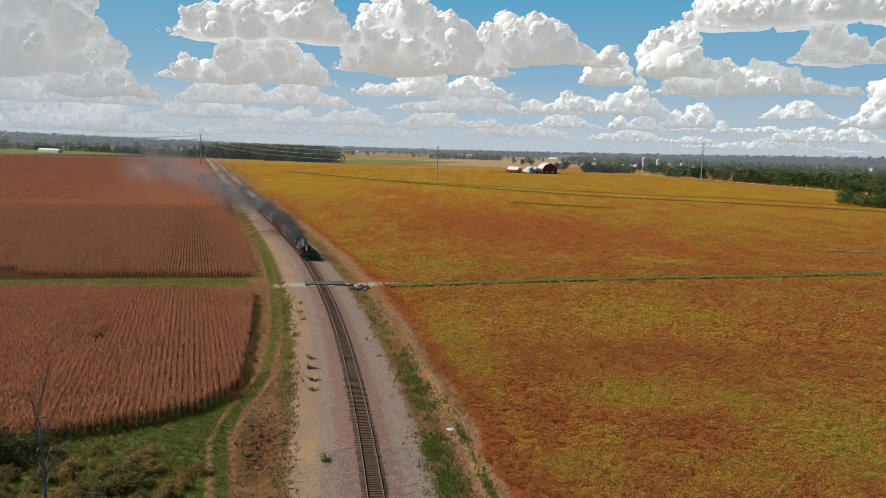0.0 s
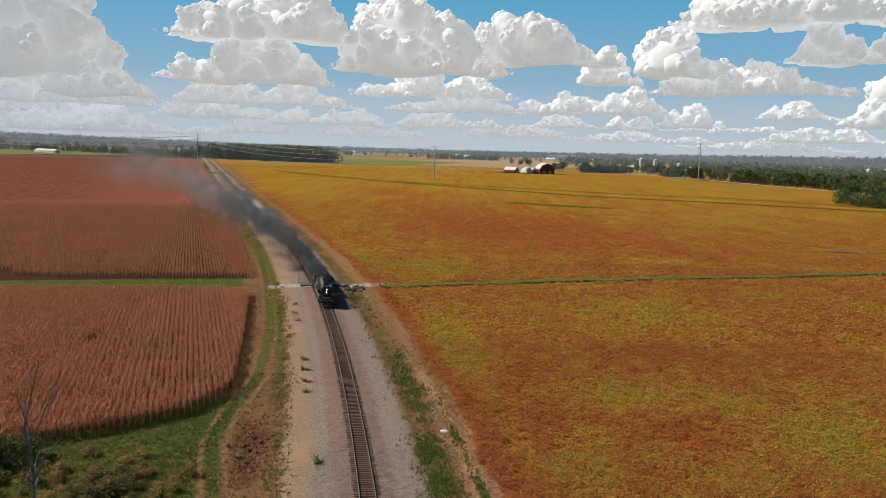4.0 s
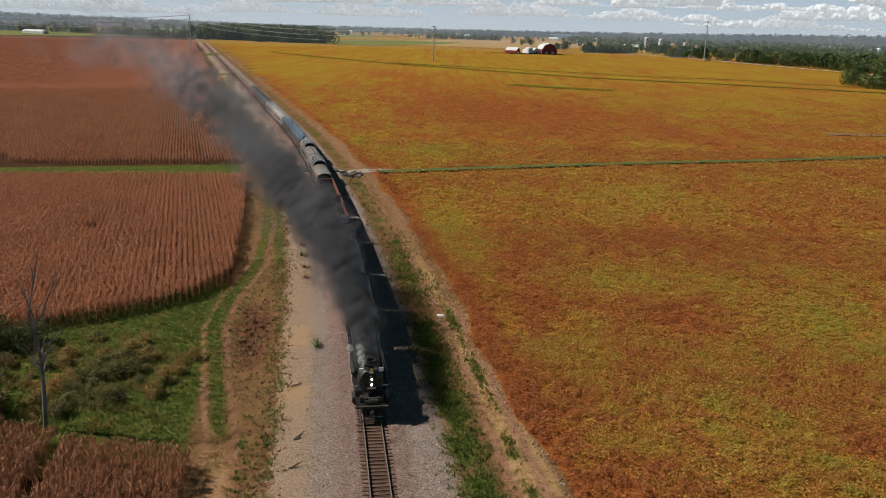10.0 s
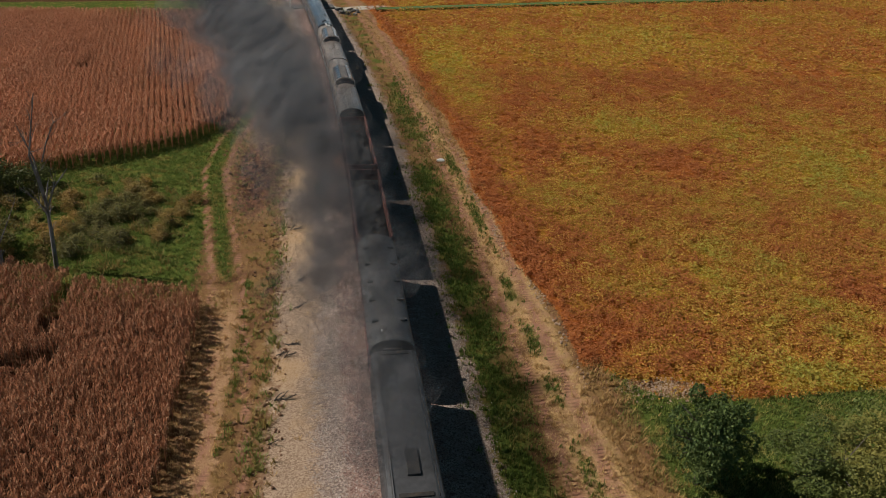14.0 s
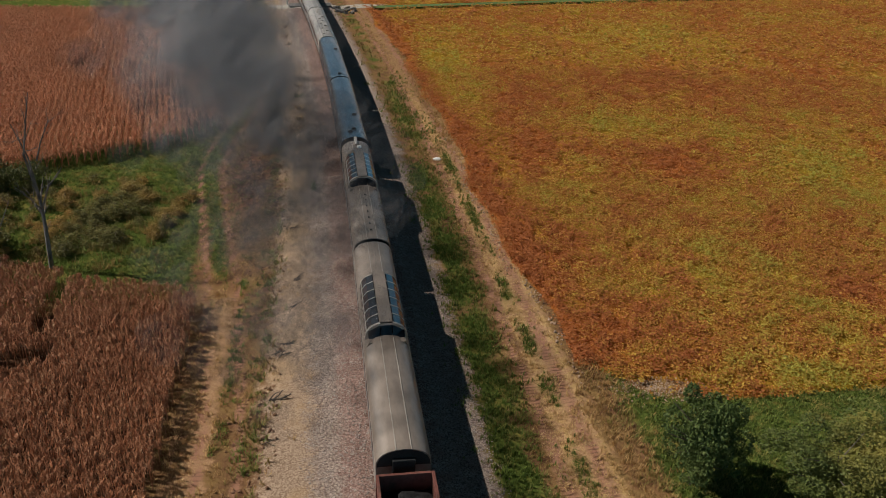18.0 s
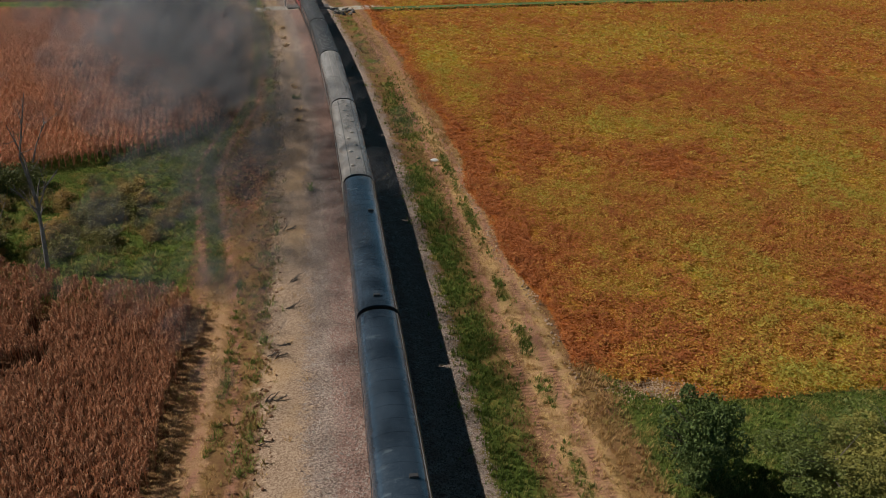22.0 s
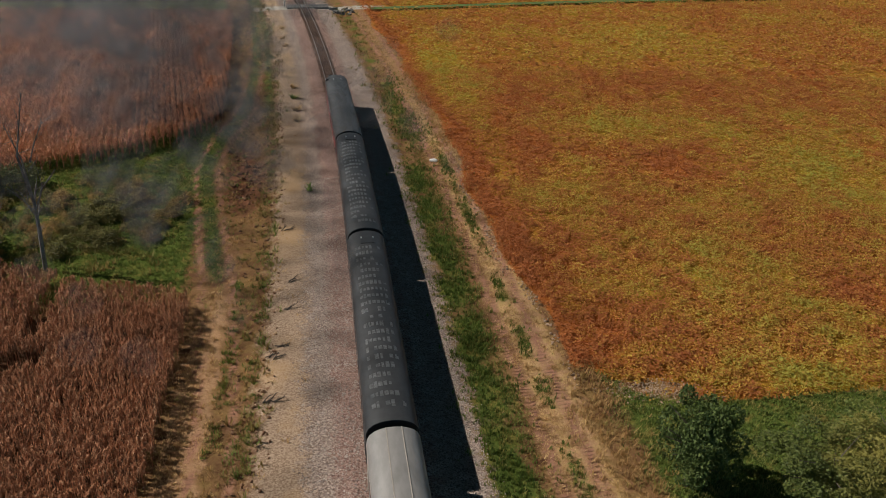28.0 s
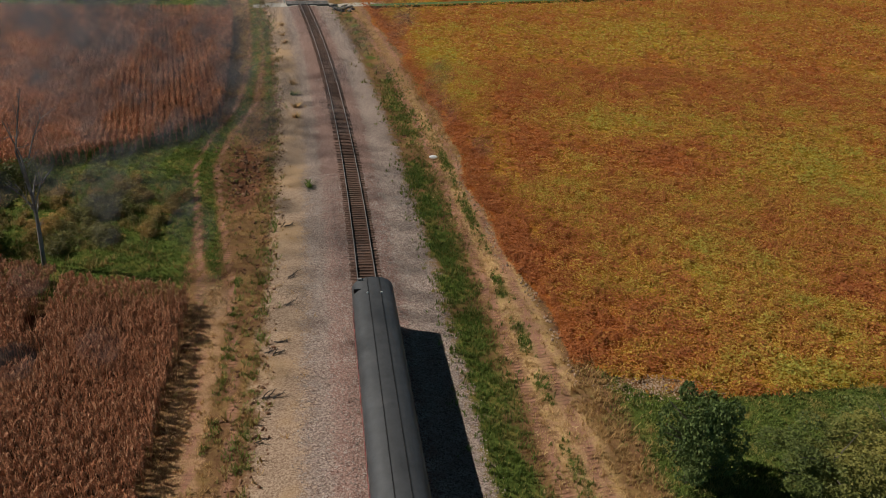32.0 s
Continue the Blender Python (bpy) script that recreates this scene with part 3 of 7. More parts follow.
M_BLACK = surface("black_engine_paint", (0.010, 0.010, 0.011), (0.020, 0.019, 0.019), 4, 0.50, 0, spec=0.35, stain=(0.036, 0.031, 0.028), stain_scale=1.5, grain=80, relief=0.08)
M_IRON = surface("sooty_iron", (0.018, 0.016, 0.015), (0.045, 0.04, 0.036), 7, 0.7, 0.3, stain=(0.07, 0.05, 0.035), stain_scale=2, grain=60)
M_STEEL = surface("bright_steel", (0.30, 0.29, 0.28), (0.45, 0.44, 0.42), 5, 0.35, 0.8, grain=50, relief=0.05)
M_WHITE = surface("white_paint", (0.62, 0.61, 0.58), (0.78, 0.77, 0.74), 5, 0.5, stain=(0.4, 0.38, 0.35), stain_scale=2, stain_from=0.58)
M_BRASS = surface("brass", (0.50, 0.30, 0.10), (0.66, 0.42, 0.16), 5, 0.3, 0.9)
M_COAL = surface("coal", (0.012, 0.012, 0.013), (0.04, 0.04, 0.042), 10, 0.85, 0, stain=(0.065, 0.063, 0.06), stain_scale=7, stain_from=0.60, grain=14, relief=0.7, deep=0.08, spec=0.2)
M_RUST = surface("oxide_red_paint", (0.15, 0.045, 0.033), (0.22, 0.075, 0.055), 4, 0.75, stain=(0.10, 0.045, 0.03), stain_scale=1.2)
M_UNDER = surface("dusty_underframe", (0.03, 0.027, 0.025), (0.07, 0.06, 0.05), 6, 0.85)
M_RUBBER = surface("black_diaphragm", (0.008, 0.008, 0.008), (0.02, 0.02, 0.02), 9, 0.8)
M_LAMP = material("lit_headlight")[0]
M_LAMP.node_tree.nodes["Principled BSDF"].inputs["Emission Color"].default_value = (1.0, 0.93, 0.75, 1)
M_LAMP.node_tree.nodes["Principled BSDF"].inputs["Emission Strength"].default_value = 9.0
M_GLASS = surface("dark_window_glass", (0.014, 0.018, 0.024), (0.03, 0.036, 0.045), 1.2, 0.12, 0, spec=0.8, grain=8, relief=0.0)


def wheel_mesh(r, spokes):
    bm = fresh()
    sides = 24
    ring = [(0.0, 0.0)]
    for x0, x1, ri, ro in ((-0.07, 0.07, r * 0.86, r), (-0.09, 0.09, 0.0, r * 0.22)):
        pts = [(x0, ri), (x0, ro), (x1, ro), (x1, ri)]
        loops = [[bm.verts.new((x, q * math.cos(2 * math.pi * k / sides), q * math.sin(2 * math.pi * k / sides))) for k in range(sides)] for x, q in pts]
        for i in range(4):
            for k in range(sides):
                bm.faces.new((loops[i][k], loops[i][(k + 1) % sides], loops[(i + 1) % 4][(k + 1) % sides], loops[(i + 1) % 4][k]))
    if spokes:
        for k in range(spokes):
            a = 2 * math.pi * k / spokes
            tube(bm, (0, r * 0.2 * math.cos(a), r * 0.2 * math.sin(a)), (0, r * 0.88 * math.cos(a), r * 0.88 * math.sin(a)), 0.05, sides=5)
        box(bm, -0.06, 0.06, -0.35, 0.35, r * 0.5, r * 0.84)
    else:
        tube(bm, (-0.03, 0, 0), (0.03, 0, 0), r * 0.9, sides=sides)
    return bm


def truck(parent, y, axles=2, r=0.46, base=2.5):
    """A bogie with its wheels."""
    bm = fresh()
    half = base / 2 + 0.45
    for sx in (-1, 1):
        box(bm, sx * 1.0 - 0.09, sx * 1.0 + 0.09, -half, half, r - 0.05, r + 0.28, 0.03)
        for k in range(axles):
            ya = -base / 2 + base * k / (axles - 1)
            box(bm, sx * 1.02 - 0.13, sx * 1.02 + 0.13, ya - 0.2, ya + 0.2, r - 0.2, r + 0.2, 0.03)
        for k in range(axles - 1):
            yc = -base / 2 + base * (k + 0.5) / (axles - 1)
            tube(bm, (sx * 1.05, yc, r - 0.05), (sx * 1.05, yc, r + 0.3), 0.13, sides=8)
    box(bm, -1.1, 1.1, -0.25, 0.25, r, r + 0.35)
    t = part("truck", bm, M_UNDER, parent)
    t.location = (0, y, 0)
    first = None
    for k in range(axles):
        for sx in (-0.755, 0.755):
            m = pose(sx, -base / 2 + base * k / (axles - 1), r)
            if first is None:
                first = part("wheel", wheel_mesh(r, 0), M_STEEL, t)
                first.matrix_basis = m
            else:
                share("wheel", first.data, t, m)
    return t


def coupler(parent, y, way):
    bm = fresh()
    box(bm, -0.09, 0.09, min(y, y + way * 0.45), max(y, y + way * 0.45), 0.72, 0.98, 0.03)
    box(bm, -0.17, 0.13, min(y + way * 0.4, y + way * 0.62), max(y + way * 0.4, y + way * 0.62), 0.66, 1.04, 0.04)
    part("coupler", bm, M_IRON, parent)


DRIVERS = []


def make_engine():
    e = vehicle("steam_locomotive", "black steam locomotive with lit headlights and white trim on the rails", "locomotive", -1.0, 17.4)
    Y = lambda off: off - 8.2
    bm = fresh()
    lathe(bm, [(Y(0.62), 0.5), (Y(0.66), 0.98), (Y(0.72), 1.06), (Y(3.2), 1.07), (Y(3.25), 1.10), (Y(8.5), 1.16), (Y(10.2), 1.24), (Y(13.6), 1.24), (Y(13.62), 0.6)], sides=28)
    boiler = part("boiler", bm, M_BLACK, e, smooth=True)
    boiler.location = (0, 0, 3.02)
    for off in (3.25, 5.0, 6.8, 8.6, 10.3, 12.0):
        bm = fresh()
        r = np.interp(off, [3.2, 8.5, 10.2], [1.08, 1.16, 1.24])
        lathe(bm, [(Y(off) - 0.05, r), (Y(off) - 0.05, r + 0.022), (Y(off) + 0.05, r + 0.022), (Y(off) + 0.05, r)], sides=28)
        part("boiler_band", bm, M_IRON, boiler, smooth=False)
    bm = fresh()
    lathe(bm, [(Y(0.50), 0.05), (Y(0.50), 0.42), (Y(0.56), 0.66), (Y(0.63), 0.72), (Y(0.64), 0.3)], sides=24)
    door = part("smokebox_door", bm, M_IRON, boiler)
    for k in range(12):
        a = 2 * math.pi * k / 12
        bm = fresh()
        box(bm, -0.045, 0.045, -0.05, 0.03, -0.10, 0.10, 0.01)
        part("door_clamp", bm, M_IRON, boiler).matrix_basis = pose(0, Y(0.60), 0, 0, math.degrees(a), 0) @ pose(0, 0, 0.84)
    # headlights, number plate, bell
    for z, r in ((3.02, 0.20), (3.52, 0.17)):
        bm = fresh()
        tube(bm, (0, Y(0.62), z), (0, Y(0.16), z), r * 1.02, r * 1.15, 18)
        lamp = part("headlight", bm, M_IRON, e, "black headlight casing")
        bm = fresh()
        tube(bm, (0, Y(0.15), z), (0, Y(0.13), z), r * 0.5, sides=18)
        part("lens", bm, M_LAMP, lamp, "bright lit headlight lens")
    bm = fresh()
    box(bm, -0.36, 0.36, Y(0.44), Y(0.50), 2.48, 2.66, 0.01)
    part("number_plate", bm, M_STEEL, e)
    bm = fresh()
    tube(bm, (0, Y(0.62), 3.95), (0, Y(0.62), 4.28), 0.21, 0.10, 16)
    tube(bm, (-0.3, Y(0.62), 4.30), (0.3, Y(0.62), 4.30), 0.03, sides=6)
    part("bell", bm, M_BRASS, e, "polished brass bell")
    for sx in (-1, 1):
        bm = fresh()
        box(bm, sx * 0.84 - 0.2, sx * 0.84 + 0.2, Y(0.72), Y(0.82), 3.98, 4.30, 0.015)
        part("white_flag_board", bm, M_WHITE, e, "white painted indicator board")
        bm = fresh()
        box(bm, sx * 0.42 - 0.15, sx * 0.42 + 0.15, Y(0.86), Y(1.2), 4.06, 4.28, 0.02)
        tag = part("number_box", bm, M_IRON, e)
        bm = fresh()
        for k in (-1, 0, 1):
            box(bm, sx * 0.42 + k * 0.085 - 0.022, sx * 0.42 + k * 0.085 + 0.022, Y(0.845), Y(0.86), 4.11, 4.23)
        part("bar", bm, M_WHITE, tag, "pale bars on the number box")
    # stack, domes, pipes
    bm = fresh()
    lathe(bm, [(3.95, 0.46), (4.15, 0.40), (4.55, 0.38), (4.60, 0.45), (4.66, 0.45), (4.66, 0.33), (4.2, 0.33)], sides=20)
    stack = part("stack", bm, M_IRON, e, smooth=False)
    stack.matrix_basis = pose(0, Y(1.8), 0, 90, 0, 0) @ Matrix.Diagonal((1, 1, -1, 1))
    bm = fresh()
    box(bm, -0.62, 0.62, Y(1.15), Y(1.62), 3.9, 4.42, 0.08)
    part("feedwater_heater", bm, M_BLACK, e)
    for off, r, h in ((4.6, 0.62, 4.62), (8.0, 0.66, 4.66)):
        bm = fresh()
        lathe(bm, [(3.9, r * 1.12), (4.15, r), (h - 0.18, r * 0.96), (h - 0.06, r * 0.75), (h, r * 0.3)], sides=18)
        part("dome", bm, M_BLACK, e, smooth=True).matrix_basis = pose(0, Y(off), 0, 90, 0, 0) @ Matrix.Diagonal((1, 1, -1, 1))
    for off in (10.5, 10.9, 11.3):
        bm = fresh()
        tube(bm, (0.25, Y(off), 4.2), (0.25, Y(off), 4.52), 0.06, 0.04, 8)
        part("safety_valve", bm, M_BRASS, e)
    for sx in (-1, 1):
        bm = fresh()
        tube(bm, (sx * 1.22, Y(3.0), 3.45), (sx * 1.30, Y(13.4), 3.45), 0.022, sides=6)
        for off in np.arange(3.0, 13.5, 1.5):
            tube(bm, (sx * 1.1, Y(off), 3.4), (sx * 1.26, Y(off), 3.45), 0.018, sides=5)
        part("handrail", bm, M_STEEL, e)
        bm = fresh()
        box(bm, sx * 1.32 - 0.24, sx * 1.32 + 0.24, Y(1.9), Y(13.6), 2.16, 2.22, 0.01)
        board = part("running_board", bm, M_BLACK, e)
        bm = fresh()
        box(bm, min(sx * 1.565, sx * 1.58), max(sx * 1.565, sx * 1.58), Y(1.9), Y(13.6), 2.13, 2.23)
        part("edge_stripe", bm, M_WHITE, board, "white edge stripe")
        bm = fresh()
        box(bm, sx * 1.32 - 0.25, sx * 1.32 + 0.25, Y(1.86), Y(1.895), 2.10, 2.23)
        part("end_stripe", bm, M_WHITE, board, "white end stripe")
        # air tank along the side
        bm = fresh()
        lathe(bm, [(Y(3.4), 0.1), (Y(3.45), 0.24), (Y(3.6), 0.29), (Y(7.6), 0.29), (Y(7.75), 0.24), (Y(7.8), 0.1)], sides=14)
        part("air_tank", bm, M_BLACK, e, smooth=True).location = (sx * 1.33, 0, 2.62)
        # cylinders with steam chest
        bm = fresh()
        lathe(bm, [(Y(1.2), 0.2), (Y(1.22), 0.46), (Y(2.5), 0.46), (Y(2.52), 0.2)], sides=18)
        part("cylinder", bm, M_BLACK, e).location = (sx * 1.18, 0, 1.05)
        bm = fresh()
        box(bm, sx * 1.05 - 0.35, sx * 1.05 + 0.35, Y(1.3), Y(2.4), 1.35, 2.05, 0.12)
        part("steam_chest", bm, M_BLACK, e)
        # driving wheels and rods
        mesh = None
        for k, off in enumerate((4.3, 6.15, 8.0, 9.85)):
            m = pose(sx * 0.755, Y(off), 0.88)
            if mesh is None:
                w = part("driving_wheel", wheel_mesh(0.88, 14), M_IRON, e)
                mesh = w.data
                w.matrix_basis = m
            else:
                w = share("driving_wheel", mesh, e, m)
            DRIVERS.append((w, sx * 0.755, Y(off)))
        bm = fresh()
        box(bm, sx * 0.98 - 0.04, sx * 0.98 + 0.04, Y(4.3), Y(9.85), 0.60, 0.74, 0.02)
        part("side_rod", bm, M_STEEL, e)
        bm = fresh()
        tube(bm, (sx * 1.12, Y(2.5), 1.05), (sx * 1.12, Y(6.2), 0.70), 0.06, sides=8)
        part("main_rod", bm, M_STEEL, e)
        for off, r in ((0.9, 0.46), (11.6, 0.46), (13.3, 0.55)):
            w = part("carrying_wheel", wheel_mesh(r, 0), M_IRON, e)
            w.location = (sx * 0.755, Y(off), r)
        # cab side
        bm = fresh()
        box(bm, sx * 1.52 - 0.03, sx * 1.52 + 0.03, Y(13.6), Y(16.6), 1.9, 3.0, 0.01)
        for o0, o1 in ((13.6, 13.95), (16.25, 16.6)):
            box(bm, sx * 1.52 - 0.03, sx * 1.52 + 0.03, Y(o0), Y(o1), 2.98, 3.95)
        part("cab_side", bm, M_BLACK, e)
        bm = fresh()
        box(bm, sx * 1.60 - 0.14, sx * 1.60 + 0.05, Y(14.6), Y(14.95), 3.3, 3.75, 0.03)
        part("white_lamp_box", bm, M_WHITE, e)
        bm = fresh()
        box(bm, sx * 0.5 - 0.45 if sx > 0 else -0.95, 0.95 if sx > 0 else -0.05, Y(-0.62), Y(-0.58), 0.36, 0.42)
        part("pilot_step", bm, M_WHITE if sx > 0 else M_STEEL, e)
    bm = fresh()
    prism(bm, [(-1.55, 3.9), (-1.50, 4.08), (-0.95, 4.40), (0, 4.52), (0.95, 4.40), (1.50, 4.08), (1.55, 3.9), (1.45, 3.95), (0, 4.42), (-1.45, 3.95)], Y(13.4), Y(17.0))
    roof = part("cab_roof", bm, M_BLACK, e)
    bm = fresh()
    box(bm, -0.55, 0.55, Y(14.6), Y(15.6), 4.44, 4.60, 0.03)
    part("roof_hatch", bm, M_IRON, roof)
    bm = fresh()
    box(bm, -1.48, 1.48, Y(13.62), Y(13.68), 1.9, 4.0)
    part("cab_front", bm, M_BLACK, e)
    # frame, front deck, pilot
    bm = fresh()
    box(bm, -0.55, 0.55, Y(-0.3), Y(16.6), 0.85, 1.7, 0.03)
    box(bm, -1.35, 1.35, Y(13.5), Y(17.2), 1.2, 1.9, 0.03)
    part("frame", bm, M_IRON, e)
    bm = fresh()
    box(bm, -1.42, 1.42, Y(-0.5), Y(-0.24), 1.08, 1.36, 0.03)
    beam = part("buffer_beam", bm, M_IRON, e)
    bm = fresh()
    box(bm, -1.38, 1.38, Y(-0.53), Y(-0.50), 1.30, 1.35)
    part("beam_rail", bm, M_STEEL, beam)
    bm = fresh()
    box(bm, -1.35, 1.35, Y(-0.3), Y(1.3), 1.36, 1.41)
    part("front_deck", bm, M_BLACK, e)
    bm = fresh()
    tube(bm, (-0.6, Y(-0.1), 1.95), (0.7, Y(-0.1), 1.95), 0.035, sides=8)
    for x in (-0.6, 0.05, 0.7):
        tube(bm, (x, Y(-0.1), 1.4), (x, Y(-0.1), 1.95), 0.02, sides=6)
    part("deck_rail", bm, M_STEEL, e)
    for x in (-0.75, 0.75):
        bm = fresh()
        box(bm, x - 0.26, x + 0.26, Y(0.0), Y(0.55), 1.4, 1.95, 0.05)
        part("air_pump", bm, M_IRON, e)
    for k in range(13):
        x = -1.2 + 0.2 * k
        bm = fresh()
        tube(bm, (x, Y(-0.35), 1.1), (x * 0.92, Y(-0.85 - 0.18 * (1 - abs(x) / 1.2)), 0.16), 0.035, sides=6)
        part("pilot_bar", bm, M_IRON, e)
    bm = fresh()
    box(bm, -1.2, 1.2, Y(-0.95), Y(-0.80), 0.12, 0.2, 0.02)
    part("pilot_foot", bm, M_IRON, e)
    coupler(e, Y(-0.5), -1)
    return e


def make_tender():
    t = vehicle("tender", "black tender with a heap of coal behind the locomotive", "tender", 17.4, 28.9)
    bm = fresh()
    prism(bm, [(-1.55, 1.1), (-1.55, 3.55), (-1.42, 3.85), (1.42, 3.85), (1.55, 3.55), (1.55, 1.1)], -5.3, 5.4)
    body = part("tank", bm, M_BLACK, t)
    for sx in (-1, 1):
        bm = fresh()
        prism(bm, [(sx * 1.54, 3.56), (sx * 1.30, 4.15), (sx * 1.24, 4.15), (sx * 1.46, 3.56)], -5.2, 0.9)
        part("coal_board", bm, M_BLACK, t)
        bm = fresh()
        tube(bm, (sx * 1.5, -5.2, 3.92), (sx * 1.5, 5.3, 3.92), 0.025, sides=6)
        part("handrail", bm, M_STEEL, t)
    bm = fresh()
    heap(bm, -1.22, 1.22, -5.1, 0.8, 3.8, 0.5, 3)
    part("coal", bm, M_COAL, t, "heap of black coal")
    bm = fresh()
    box(bm, -0.5, 0.5, 2.6, 3.7, 3.85, 4.0, 0.03)
    part("water_hatch", bm, M_IRON, t)
    bm = fresh()
    box(bm, -1.2, 1.2, -5.5, 5.5, 0.75, 1.1, 0.03)
    part("underframe", bm, M_UNDER, t)
    for y in (-3.2, 3.2):
        truck(t, y, 3, 0.5, 3.0)
    coupler(t, 5.4, 1)


def heap(bm, x0, x1, y0, y1, z, h, seed):
    """A lumpy heap."""
    nx, ny = 14, max(int((y1 - y0) / 0.28), 6)
    g = []
    for j in range(ny + 1):
        row = []
        for i in range(nx + 1):
            u, w = i / nx, j / ny
            px, py = x0 + (x1 - x0) * u, y0 + (y1 - y0) * w
            rise = h * (math.sin(math.pi * min(max(u, 0), 1)) ** 0.6) * (0.75 + 0.4 * float(lumps(np.array(py), np.array(px * 2), 4.0, seed)))
            if i in (0, nx) or j in (0, ny):
                rise = 0
            row.append(bm.verts.new((px, py, z + rise + 0.10 * noise.noise(Vector((px * 2.2, py * 2.2, seed))))))
        g.append(row)
    for a, b in zip(g, g[1:]):
        for k in range(nx):
            bm.faces.new((a[k], a[k + 1], b[k + 1], b[k]))
    return bm


def make_water_car():
    c = vehicle("auxiliary_tender", "dark grey auxiliary water tender with a flat deck and roof hatch", "tender", 29.3, 43.3)
    m = surface("grey_black_roof_paint", (0.035, 0.035, 0.038), (0.06, 0.06, 0.064), 3, 0.5, stain=(0.03, 0.03, 0.03), stain_scale=0.7)
    bm = fresh()
    prism(bm, [(-1.52, 1.1), (-1.52, 3.5), (-1.40, 3.78), (-1.1, 3.9), (1.1, 3.9), (1.40, 3.78), (1.52, 3.5), (1.52, 1.1)], -6.6, 6.6)
    part("tank", bm, m, c)
    bm = fresh()
    box(bm, -0.30, 0.40, -4.9, -2.9, 3.9, 4.04, 0.03)
    part("hatch", bm, M_BLACK, c)
    for x in (-1.2, 1.2):
        bm = fresh()
        tube(bm, (x, -6.4, 4.05), (x, 6.4, 4.05), 0.022, sides=6)
        for y in np.arange(-6.4, 6.5, 2.56):
            tube(bm, (x, y, 3.85), (x, y, 4.05), 0.02, sides=5)
        part("handrail", bm, M_IRON, c)
    for y in (-6.3, 6.3):
        bm = fresh()
        box(bm, -0.9, 0.9, y - 0.15, y + 0.15, 3.9, 3.98, 0.02)
        part("walkway", bm, M_IRON, c)
    bm = fresh()
    box(bm, -1.2, 1.2, -6.8, 6.8, 0.75, 1.1, 0.03)
    part("underframe", bm, M_UNDER, c)
    for y in (-4.3, 4.3):
        truck(c, y, 3, 0.46, 2.8)
    coupler(c, -6.8, -1)
    coupler(c, 6.8, 1)


ROOF = [(-1.53, 3.02), (-1.50, 3.32), (-1.36, 3.62), (-1.10, 3.86), (-0.75, 4.02), (-0.38, 4.10), (0.0, 4.13)]
ROOF = ROOF + [(-x, z) for x, z in ROOF[-2::-1]]


def roof_shell(bm, y0, y1, lift=0.0, thick=0.06, wide=1.0, steps=1):
    outer = [(x * wide, z + lift) for x, z in ROOF]
    inner = [(x * wide * 0.96, z + lift - thick) for x, z in ROOF[::-1]]
    return prism(bm, outer + inner, y0, y1)


def roof_z(x):
    return float(np.interp(abs(x), [0, 0.38, 0.75, 1.10, 1.36, 1.50, 1.53], [4.13, 4.10, 4.02, 3.86, 3.62, 3.32, 3.02]))


def vent(parent, x, y, mat, kind):
    bm = fresh()
    if kind == "round":
        bmesh.ops.create_uvsphere(bm, u_segments=12, v_segments=6, radius=0.2, matrix=Matrix.Diagonal((1.2, 0.9, 0.7, 1)))
    elif kind == "scoop":
        prism(bm, [(-0.26, 0), (-0.22, 0.16), (0.22, 0.16), (0.26, 0)], -0.12, 0.12)
    else:
        box(bm, -0.06, 0.06, -0.06, 0.06, -0.02, 0.10, 0.02)
    v = part("roof_vent", bm, mat, parent)
    v.location = (x, y, roof_z(x) + (0.05 if kind == "round" else 0))
    return v


